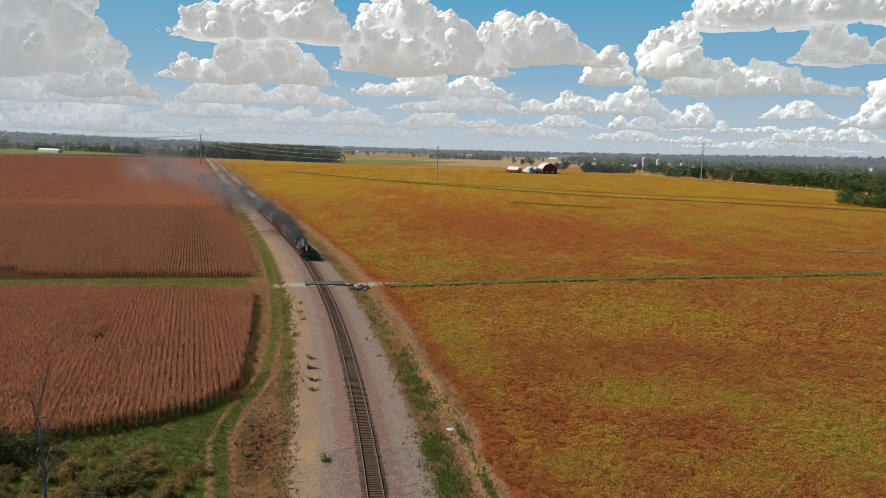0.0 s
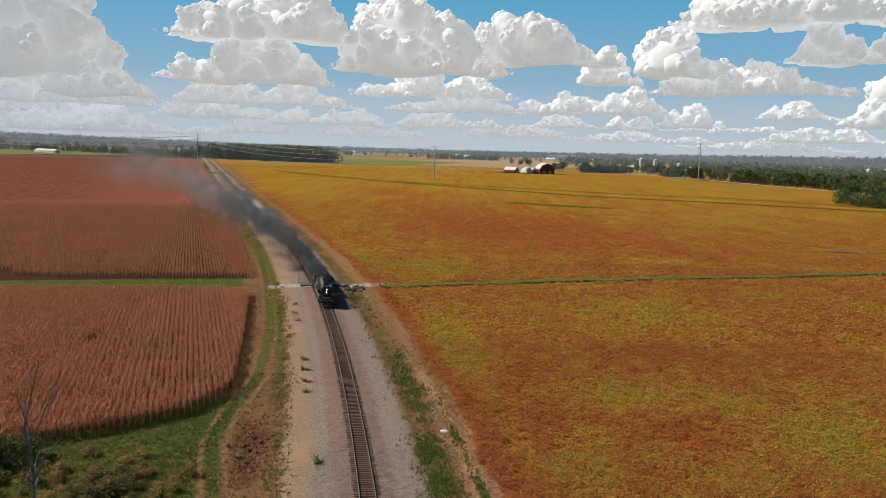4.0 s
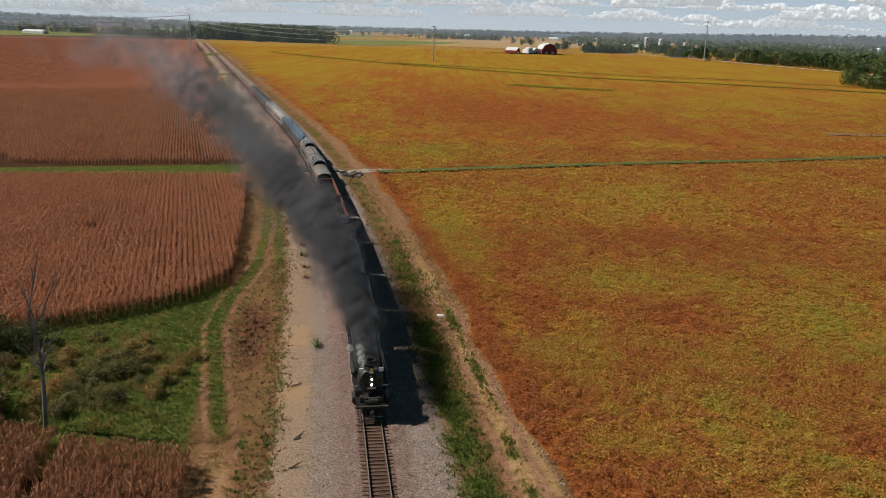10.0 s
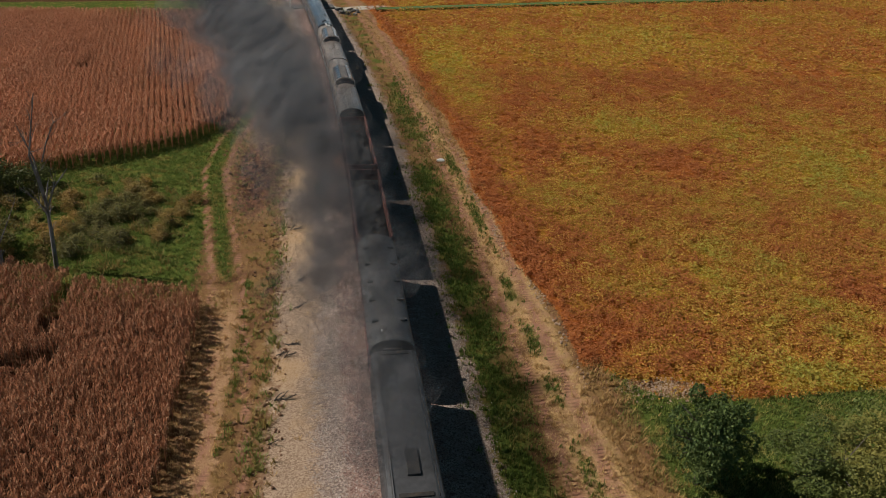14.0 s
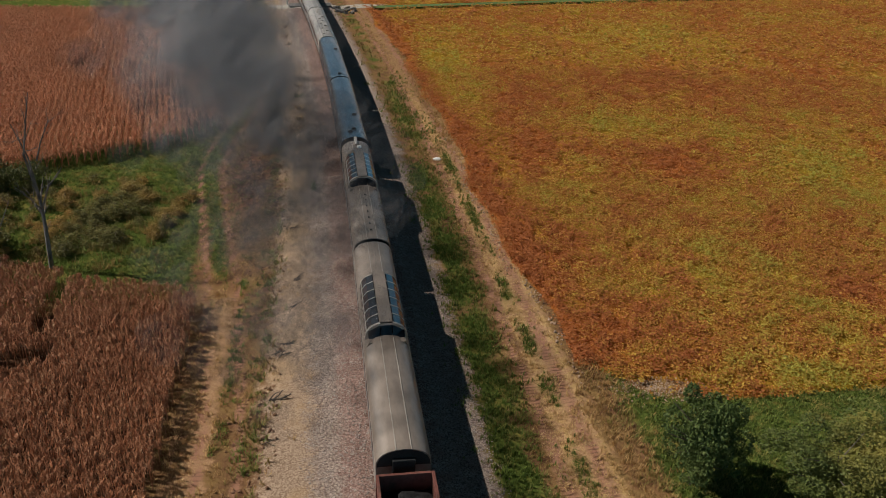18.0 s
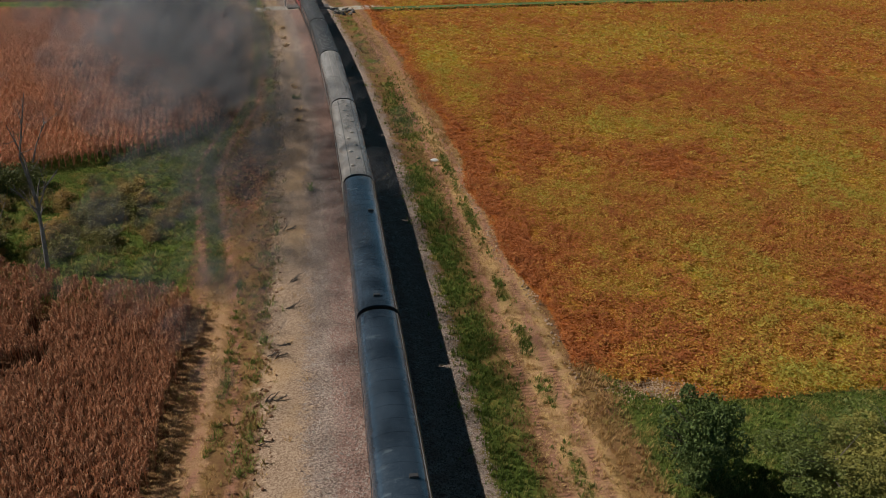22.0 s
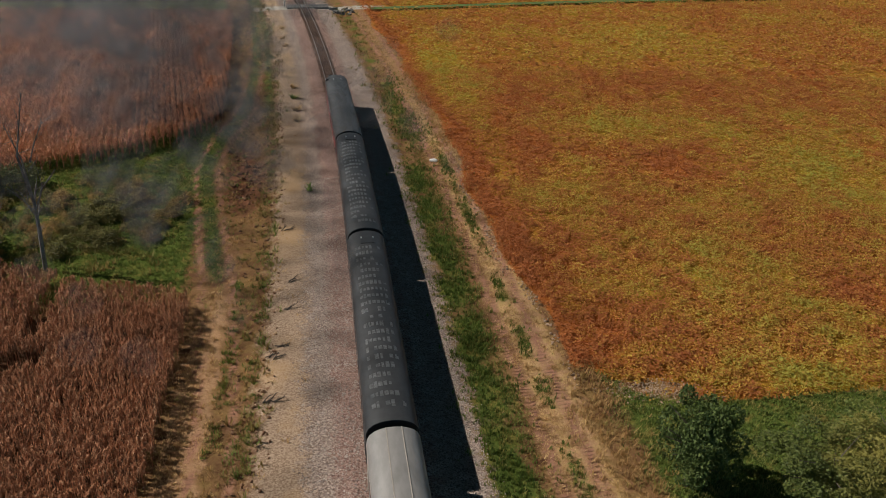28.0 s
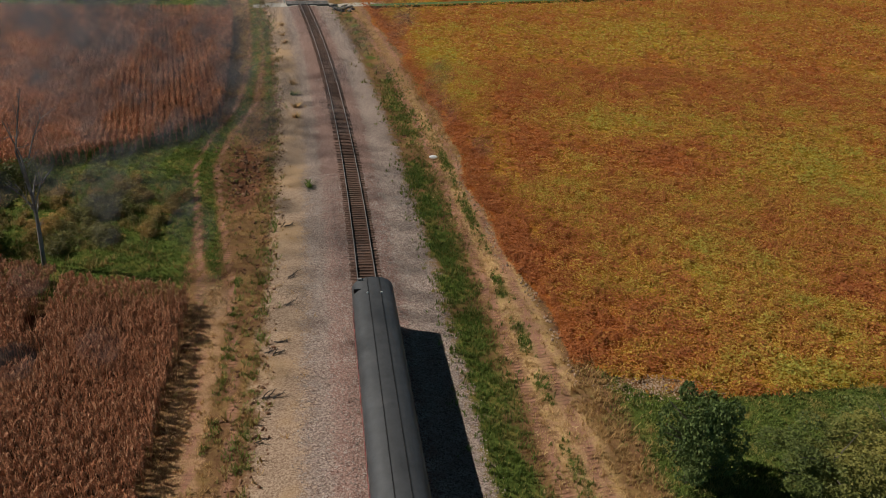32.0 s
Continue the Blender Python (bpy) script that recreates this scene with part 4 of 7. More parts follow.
def make_car(name, label, a, b, side, roof_mat, trim, windows=11, group="passenger cars of the train", ends=True):
    """A passenger car: body, arched roof, ends, windows, trucks."""
    c = vehicle(name, label, "train car", a, b, group)
    h = (b - a) / 2 - 0.28
    bm = fresh()
    prism(bm, [(-1.5, 1.05), (-1.52, 3.02), (1.52, 3.02), (1.5, 1.05)], -h, h)
    body = part("body", bm, side, c)
    bm = fresh()
    roof_shell(bm, -h, h)
    roof = part("roof", bm, roof_mat, c, smooth=True)
    roof.data.set_sharp_from_angle(angle=0.6)
    for y, w in ((-h, -1), (h, 1)):
        if not ends and w > 0:
            continue
        bm = fresh()
        prism(bm, [(x * 0.955, z - 0.055) for x, z in ROOF] + [(1.4, 3.0), (-1.4, 3.0)], y - 0.03 - 0.02 * w, y + 0.03 - 0.02 * w)
        part("end_wall", bm, M_RUBBER, c)
        bm = fresh()
        box(bm, -0.62, 0.62, y - 0.13 + w * 0.13, y + 0.13 + w * 0.13, 1.1, 3.55, 0.05)
        part("diaphragm", bm, M_RUBBER, c)
    pane_mesh = None
    step = (2 * h - 4.4) / windows
    for sx in (-1, 1):
        for k in range(windows):
            m = pose(sx * 1.518, -h + 2.2 + step * (k + 0.5), 2.38)
            if pane_mesh is None:
                bm = fresh()
                box(bm, -0.012, 0.012, -step * 0.36, step * 0.36, -0.38, 0.38, 0.01)
                p = part("window_pane", bm, M_GLASS, body)
                p.matrix_basis = m
                pane_mesh = p.data
            else:
                share("window_pane", pane_mesh, body, m)
        for y in (-h + 1.1, h - 1.1):
            bm = fresh()
            box(bm, sx * 1.515 - 0.012, sx * 1.515 + 0.012, y - 0.4, y + 0.4, 1.1, 2.95, 0.01)
            part("door", bm, trim, body)
        bm = fresh()
        box(bm, min(sx * 1.515, sx * 1.54), max(sx * 1.515, sx * 1.54), -h, h, 2.96, 3.03)
        part("gutter", bm, trim, body)
    bm = fresh()
    box(bm, -1.3, 1.3, -h, h, 0.8, 1.06, 0.02)
    for y in (-3.6, 0.2, 3.2):
        box(bm, -1.25, 1.25, y - 1.1, y + 1.1, 0.42, 0.82, 0.05)
    part("underframe", bm, M_UNDER, c)
    for y in (-h + 3.2, h - 3.2):
        truck(c, y)
    coupler(c, -h + 0.1, -1)
    coupler(c, h - 0.1, 1)
    return c, roof, h


def seams(roof, h, xs, mat, y0=None, y1=None):
    for x in xs:
        bm = fresh()
        z = roof_z(x)
        box(bm, x - 0.028, x + 0.028, -h if y0 is None else y0, h if y1 is None else y1, z - 0.02, z + 0.028)
        part("roof_seam", bm, mat, roof)


def dome(car, roof, y0, y1, shell, frame, extra_back):
    """A glazed observation dome: ridge panel, rows of panes, a curved three-part windshield."""
    arc = [(-1.42, 3.72), (-1.32, 4.18), (-1.06, 4.56), (-0.62, 4.80), (-0.42, 4.84), (0.42, 4.84), (0.62, 4.80), (1.06, 4.56), (1.32, 4.18), (1.42, 3.72)]
    d = tagged(new("dome"), "glazed observation dome")
    d.parent = car
    # solid black filling; the shade inside the dome is put into its colour
    bm = fresh()
    prism(bm, [(x * 0.95, z - 0.07) for x, z in arc], y0 + 0.25, y1 - 0.05)
    part("dome_core", bm, M_RUBBER, d, "dark inside of the dome")
    bm = fresh()
    prism(bm, [(-0.45, 4.80), (-0.42, 4.87), (0.42, 4.87), (0.45, 4.80)], y0 + 0.1, y1 + 0.05)
    part("ridge_panel", bm, shell, d)
    n = 6
    step = (y1 - y0 - 0.5) / n
    for sx in (-1, 1):
        for (xa, za), (xb, zb) in (((1.42, 3.74), (1.31, 4.20)), ((1.29, 4.24), (0.52, 4.84))):
            for k in range(n):
                ya, yb = y0 + 0.32 + step * k, y0 + 0.32 + step * (k + 1) - 0.11
                bm = fresh()
                mid = ((xa + xb) / 2 + 0.07, (za + zb) / 2 + 0.09)
                pts = [(xa, za), mid if za > 4.2 else ((xa + xb) / 2 + 0.015, (za + zb) / 2), (xb, zb)]
                prism(bm, [(sx * x, z) for x, z in pts] + [(sx * x * 0.975, z - 0.02) for x, z in pts[::-1]], ya, yb)
                part("pane", bm, M_GLASS, d)
        for k in range(n + 1):
            yk = y0 + 0.265 + step * k
            bm = fresh()
            pts = [(1.43, 3.72), (1.33, 4.2), (1.06, 4.60), (0.48, 4.87)]
            prism(bm, [(sx * x, z) for x, z in pts] + [(sx * x * 0.955, z - 0.05) for x, z in pts[::-1]], yk - 0.045, yk + 0.045)
            part("rib", bm, frame, d)
        bm = fresh()
        prism(bm, [(sx * 1.34, 4.16), (sx * 1.33, 4.25), (sx * 1.26, 4.25), (sx * 1.27, 4.16)], y0 + 0.25, y1 - 0.1)
        part("waist_rail", bm, frame, d)
    # windshield: hood frame and three panes, leaning back
    bm = fresh()
    outer = [(x * 1.02, z + 0.03) for x, z in arc]
    inner = [(x * 0.90, z - 0.11) for x, z in arc]
    prism(bm, outer + inner[::-1], y0 + 0.08, y0 + 0.30)
    part("windshield_frame", bm, frame, d)
    for x0, x1 in ((-1.2, -0.42), (-0.36, 0.36), (0.42, 1.2)):
        top = 4.42 if abs(x0 + x1) > 0.2 else 4.72
        bm = fresh()
        vs = [bm.verts.new(p) for p in ((x0, y0 - 0.25, 3.95), (x1, y0 - 0.25, 3.95), (x1, y0 + 0.14, top if x1 > 0.5 else 4.70), (x0, y0 + 0.14, 4.70 if x0 > -0.5 else top))]
        face = bm.faces.new(vs)
        bmesh.ops.solidify(bm, geom=[face], thickness=0.02)
        part("windshield_pane", bm, M_GLASS, d)
    bm = fresh()
    prism(bm, [(-1.36, 3.62), (-1.2, 3.95), (1.2, 3.95), (1.36, 3.62)], y0 - 0.75, y0 + 0.1)
    part("dome_cowl", bm, shell, d)
    bm = fresh()
    prism(bm, [(x, z) for x, z in arc], y1 - 0.12, y1)
    for k in range(5):
        f = k / 5
        prism(bm, [(x * (1 - 0.03 * k), 3.7 + (z - 3.7) * math.cos(f * 1.35)) for x, z in arc], y1 + extra_back * f, y1 + extra_back * (f + 0.2))
    part("dome_back", bm, shell, d)
    return d


def make_train():
    make_engine()
    make_tender()
    make_water_car()
    # tool car with scoop vents
    m_tool = surface("grey_tool_car_roof", (0.045, 0.045, 0.048), (0.075, 0.073, 0.073), 3, 0.6, stain=(0.10, 0.095, 0.09), stain_scale=1.6, stain_from=0.6)
    m_maroon = surface("maroon_car_side", (0.13, 0.022, 0.022), (0.17, 0.035, 0.032), 3, 0.4)
    m_dark = surface("dark_trim", (0.02, 0.02, 0.022), (0.04, 0.04, 0.042), 4, 0.6)
    c, roof, h = make_car("tool_car", "dark grey roofed tool car with maroon sides and scoop vents", 43.6, 60.0, m_maroon, m_tool, m_dark, 6, group="")
    for k in range(5):
        for x in (-0.95, 1.0):
            vent(roof, x, -h + 2.6 + k * 2.75, m_dark, "scoop")
    vent(roof, -0.6, -h + 1.2, M_WHITE, "stud")
    # coal gondolas
    for a, b, seed, side in ((60.4, 77.2, 4, 0.0), (77.7, 94.8, 9, 0.34)):
        g = vehicle("gondola", "oxide red open gondola with a load of coal", "train car", a, b, "coal gondolas")
        h = (b - a) / 2 - 0.45
        bm = fresh()
        box(bm, -1.42, 1.42, -h, h, 1.0, 1.2)
        part("floor", bm, M_UNDER, g)
        for sx in (-1, 1):
            bm = fresh()
            box(bm, sx * 1.48 - 0.04, sx * 1.48 + 0.04, -h, h, 1.0, 3.12)
            wall = part("side", bm, M_RUST, g)
            bm = fresh()
            box(bm, sx * 1.49 - 0.09, sx * 1.49 + 0.09, -h - 0.06, h + 0.06, 3.12, 3.28, 0.02)
            part("top_rim", bm, M_RUST, wall)
            for k in range(13):
                y = -h + 0.3 + (2 * h - 0.6) * k / 12
                bm = fresh()
                box(bm, min(sx * 1.52, sx * 1.60), max(sx * 1.52, sx * 1.60), y - 0.06, y + 0.06, 1.0, 3.12)
                part("side_post", bm, M_RUST, wall)
        for y in (-h, h):
            bm = fresh()
            box(bm, -1.44, 1.44, y - 0.04, y + 0.04, 1.0, 3.12)
            wall = part("end", bm, M_RUST, g)
            bm = fresh()
            box(bm, -1.40, 1.40, y - 0.085, y + 0.085, 3.12, 3.275, 0.02)
            part("top_rim", bm, M_RUST, wall)
        bm = fresh()
        heap(bm, -1.42, 1.42, -h + 0.05, h - 0.05, 2.1, 0.22, seed + 20)
        heap(bm, -1.2 + side, 1.4, -h + 0.5, h - 0.8, 2.15, 0.62, seed)
        part("coal", bm, M_COAL, g, "uneven load of black coal")
        bm = fresh()
        box(bm, -1.1, 1.1, -h, h, 0.75, 1.0)
        part("underframe", bm, M_UNDER, g)
        for y in (-h + 2.0, h - 2.0):
            truck(g, y, 2, 0.42, 1.8)
        coupler(g, -h, -1)
        coupler(g, h, 1)
    # beige dome cars
    beige = surface("weathered_beige_roof", (0.23, 0.185, 0.155), (0.31, 0.255, 0.215), 2.5, 0.45, 0.35, stain=(0.17, 0.135, 0.115), stain_scale=0.6, grain=40, relief=0.06, stretch=(1, 0.35, 1))
    bone = surface("pale_roof_trim", (0.36, 0.32, 0.28), (0.48, 0.43, 0.38), 3, 0.45, 0.3)
    ridge = surface("grey_roof_panel", (0.20, 0.19, 0.18), (0.27, 0.26, 0.25), 3, 0.4, 0.4, stretch=(1, 0.3, 1))
    c, roof, h = make_car("dome_car", "beige dome car with a glazed observation dome over its rear half", 95.0, 120.6, ridge, beige, bone)
    seams(roof, h, (-0.42, 0.42), bone, y1=106.2 - 107.8)
    seams(roof, h, (-0.42, 0.42), bone, y0=114.6 - 107.8)
    dome(c, roof, 106.6 - 107.8, 113.8 - 107.8, beige, bone, 0.5)
    c, roof, h = make_car("dome_car", "beige dome observation car with a smooth rounded tail", 120.6, 145.0, ridge, beige, bone, ends=False)
    mid = 132.8
    seams(roof, h, (-0.42, 0.42), bone, y1=132.2 - mid)
    for k in range(7):
        vent(roof, 0.0, -h + 1.6 + 1.25 * k, m_dark, "stud")
    dome(c, roof, 132.5 - mid, 139.6 - mid, beige, bone, 1.6)
    seams(roof, h, (-0.42, 0.42), bone, y0=141.2 - mid, y1=h - 0.6)
    bm = fresh()
    for k in range(6):
        f0, f1 = k / 6, (k + 1) / 6
        w = math.cos(math.asin(min(f1, 0.97)))
        prism(bm, [(x * w, 1.1 + (z - 1.1) * (0.8 + 0.2 * w)) for x, z in [(-1.5, 1.1)] + ROOF + [(1.5, 1.1)]], h - 0.02 + 0.85 * f0, h - 0.02 + 0.85 * f1)
    part("rounded_tail", bm, beige, c)
    bm = fresh()
    box(bm, -0.17, 0.17, h - 1.4, h + 1.0, 4.02, 4.36, 0.14)
    part("marker_light_housing", bm, bone, c)
    bm = fresh()
    tube(bm, (0.15, 141.0 - mid, 4.75), (0.15, 141.0 - mid, 4.92), 0.26, 0.22, 14)
    part("beacon", bm, M_WHITE, c)
    # blue-black cars
    blue = surface("glossy_blue_black_roof", (0.020, 0.032, 0.048), (0.032, 0.048, 0.068), 1.5, 0.24, 0, stain=(0.10, 0.13, 0.15), stain_scale=0.9, stain_from=0.62, grain=30, relief=0.05, spec=0.6, stretch=(1, 2.2, 1))
    navy = surface("navy_car_side", (0.02, 0.026, 0.04), (0.03, 0.036, 0.05), 3, 0.4)
    dull = surface("dull_grey_trim", (0.09, 0.09, 0.092), (0.14, 0.138, 0.135), 3, 0.6)
    for a, b, v in ((145.9, 171.4, ((0.1, -9.7), (-0.35, -10.6), (0.55, -4.2))), (171.4, 196.5, ((0.0, -11.0), (0.6, 4.0)))):
        c, roof, h = make_car("coach", "passenger coach with a glossy blue-black roof", a, b, navy, blue, dull)
        for x, y in v:
            vent(roof, x, y, m_dark, "scoop")
        for k in range(20):
            y = -h + 1.0 + (2 * h - 2.0) * k / 19
            bm = fresh()
            roof_shell(bm, y - 0.014, y + 0.014, 0.008, 0.05, 1.004)
            part("roof_batten", bm, blue, roof)
        seams(roof, h, (1.30,), dull)
    # silver cars
    silver = surface("weathered_silver_roof", (0.27, 0.245, 0.225), (0.36, 0.33, 0.305), 2.2, 0.5, 0.3, stain=(0.42, 0.40, 0.37), stain_scale=0.8, stain_from=0.55, stretch=(1, 0.5, 1))
    grey = surface("plain_grey_roof", (0.21, 0.20, 0.19), (0.27, 0.255, 0.245), 2.2, 0.55, 0.2, stain=(0.18, 0.17, 0.16), stain_scale=0.6, stretch=(1, 0.4, 1))
    c, roof, h = make_car("coach", "passenger coach with a weathered silver roof and round vents", 196.5, 222.7, ridge, silver, bone)
    seams(roof, h, (-0.72, 0.80), dull)
    for k, x in enumerate((-0.15, 0.2, -0.2, 0.1, 0.45, -0.25, 0.15, -0.3, 0.3, -0.35, 0.25, -0.4)):
        vent(roof, x, h - 0.9 - 2.05 * k, bone, "round")
    c, roof, h = make_car("coach", "passenger coach with a plain grey roof and raised seams", 222.7, 249.0, ridge, grey, bone)
    seams(roof, h, (-0.45, 0.45), bone)
    # dark cars with pale worn patches between the roof ribs
    worn = surface("worn_charcoal_roof", (0.024, 0.025, 0.027), (0.040, 0.041, 0.044), 2.0, 0.6, spec=0.3, grain=30, relief=0.05)
    patch = surface("pale_worn_patch", (0.10, 0.105, 0.11), (0.25, 0.255, 0.26), 6, 0.6, stain=(0.06, 0.062, 0.065), stain_scale=4, stain_from=0.5)
    rng = np.random.RandomState(12)
    for a, b in ((249.0, 274.3), (274.3, 299.7)):
        c, roof, h = make_car("coach", "passenger coach with a charcoal roof in pale worn patches", a, b, m_dark, worn, m_dark)
        for k in range(22):
            y = -h + 1.6 + (2 * h - 4.6) * k / 21
            for x in (-0.95, -0.7, -0.42, -0.12, 0.18, 0.5, 0.85):
                if rng.rand() < (0.88 if x < 0.3 else 0.6):
                    w, ln = rng.uniform(0.08, 0.14), rng.uniform(0.16, 0.32)
                    bm = fresh()
                    z0, z1 = roof_z(x - w), roof_z(x + w)
                    vs = [bm.verts.new(q) for q in ((x - w, y - ln, z0 + 0.008), (x + w, y - ln, z1 + 0.008), (x + w * 0.8, y + ln, z1 + 0.008), (x - w, y + ln * 0.9, z0 + 0.008))]
                    f = bm.faces.new(vs)
                    bmesh.ops.solidify(bm, geom=[f], thickness=0.006)
                    part("worn_patch", bm, patch, roof)
        bm = fresh()
        box(bm, -0.55, 0.55, h - 2.35, h - 2.2, 4.10, 4.15)
        part("roof_step", bm, M_BLACK, roof)
        for x in (-0.45, 0.5):
            vent(roof, x, h - 1.3, M_WHITE, "stud")
    black = surface("black_canvas_roof", (0.028, 0.029, 0.031), (0.046, 0.047, 0.05), 1.6, 0.6, stain=(0.06, 0.06, 0.062), stain_scale=0.5, stain_from=0.6)
    red = surface("red_car_side", (0.24, 0.022, 0.024), (0.30, 0.035, 0.035), 3, 0.4)
    c, roof, h = make_car("coach", "last passenger coach with a black roof and red sides", 299.7, 324.7, red, black, m_dark)
    seams(roof, h, (-0.42, 0.45), M_BLACK)
    for x in (-0.5, 0.5):
        vent(roof, x, h - 2.3, M_WHITE, "stud")
    bm = fresh()
    tube(bm, (-1.1, h + 0.02, 3.95), (-0.75, h - 0.3, 4.12), 0.09, sides=8)
    part("marker_lamp", bm, dull, c)
    bm = fresh()
    box(bm, -1.45, -0.9, h - 1.5, h - 1.38, 3.6, 3.96, 0.03)
    part("ladder_hook", bm, M_BLACK, c)


make_train()


def vehicle_rows(a, b, step=1.0):
    rows = []
    for t in np.arange(0, 32.01, step):
        s, h = front(t) + (a + b) / 2, (b - a) * 0.35
        (x0, y0), (x1, y1) = at(s - h, 0), at(s + h, 0)
        rows.append((float(t), pose((x0 + x1) / 2, (y0 + y1) / 2, RAIL_TOP, 0, 0, math.degrees(math.atan2(-(x1 - x0), y1 - y0)))))
    return rows


# ---- clouds: fair-weather cumulus in the distance; bearing, base, width and height in degrees as seen from the railway ----
CLOUDS_HIGH = ((-27.2, 3.83, 7.2, 7.31), (-22.9, 2.69, 6.3, 3.92), (-12.2, 6.84, 12.6, 5.15), (-13.5, 4.04, 11.1, 3.47), (-1.6, 5.12, 11.4, 5.44), (6.9, 5.97, 10.2, 4.13),
               (15.6, 5.29, 3.7, 4.29), (23.0, 8.49, 14.6, 4.2), (26.8, 6.07, 7.5, 2.79), (20.6, 4.11, 12.9, 2.32), (11.6, 4.68, 4.1, 2.23), (-3.6, 7.73, 4.7, 4.43))
CLOUDS_LOW = ((-0.8, 3.52, 10.9, 2.02), (-12.8, 2.58, 11.9, 1.91), (-25.1, 2.13, 10.8, 2.4), (0.8, 2.54, 9.2, 1.96), (10.1, 2.65, 10.6, 2.0), (16.8, 1.88, 3.4, 1.74),
              (23.8, 2.54, 4.9, 1.15), (29.0, 2.13, 5.0, 3.02), (-8.1, 1.37, 8.6, 1.25), (-24.7, 0.43, 11.9, 2.01), (-15.4, 1.56, 8.2, 1.82), (13.3, 1.64, 3.7, 1.0),
              (19.4, 1.57, 1.9, 0.9), (8.7, 1.67, 4.7, 0.9), (0.6, 1.43, 8.0, 1.19), (19.7, 1.65, 8.5, 0.74), (-20.0, 0.35, 11.3, 1.12),
              (5.5, 0.9, 9.0, 0.9), (25.5, 1.1, 8.0, 1.0), (14.5, 0.8, 10.0, 0.8), (-5.0, 0.6, 9.0, 0.9), (-13.0, 0.6, 9.0, 1.0), (22.0, 0.5, 12.0, 0.7), (-28.5, 1.5, 6.0, 2.2))


def cloud_material(name):
    m, nt, b = material(name, 1.0, 0, 0.0)
    co = coords(nt, "Object")
    b.inputs["Base Color"].default_value = (0.72, 0.72, 0.715, 1)
    # added glow stands for sunlight scattered within the cloud
    b.inputs["Emission Color"].default_value = (0.95, 0.97, 1.0, 1)
    b.inputs["Emission Strength"].default_value = 0.36
    bump(nt, b, noise_tex(nt, co, 0.012, 5, 0.55), 0.35, 40.0)
    t = node(nt, "ShaderNodeBsdfTranslucent", {"Color": (0.72, 0.72, 0.715, 1)})
    body = node(nt, "ShaderNodeMixShader", {0: 0.3, 1: b.outputs[0], 2: t.outputs[0]})
    nt.links.new(body.outputs[0], nt.nodes["Material Output"].inputs["Surface"])
    return m


def ball(sub):
    bm = fresh()
    bmesh.ops.create_icosphere(bm, subdivisions=sub, radius=1.0)
    v = np.array([q.co[:] for q in bm.verts])
    f = np.array([[q.index for q in p.verts] for p in bm.faces])
    bm.free()
    return v, f


def bumpy(v, seed, amount, freq):
    """Unit-ball points pushed in and out."""
    rng = np.random.RandomState(seed)
    out = np.zeros(len(v))
    for k in range(9):
        w = rng.normal(0, freq * (1 + 0.35 * k), 3)
        out += np.sin(v @ w + rng.uniform(0, 6.28)) / (1 + 0.35 * k)
    return v * (1 + amount * out / 3)[:, None]


M_CLOUD = cloud_material("cloud")
BALL1, BALL2, BALL3 = ball(1), ball(2), ball(3)
LOBES = [[bumpy(b[0], 700 + 40 * j + k, 0.13, 3.0) for k in range(24)] for j, b in enumerate((BALL2, BALL2, BALL1))]


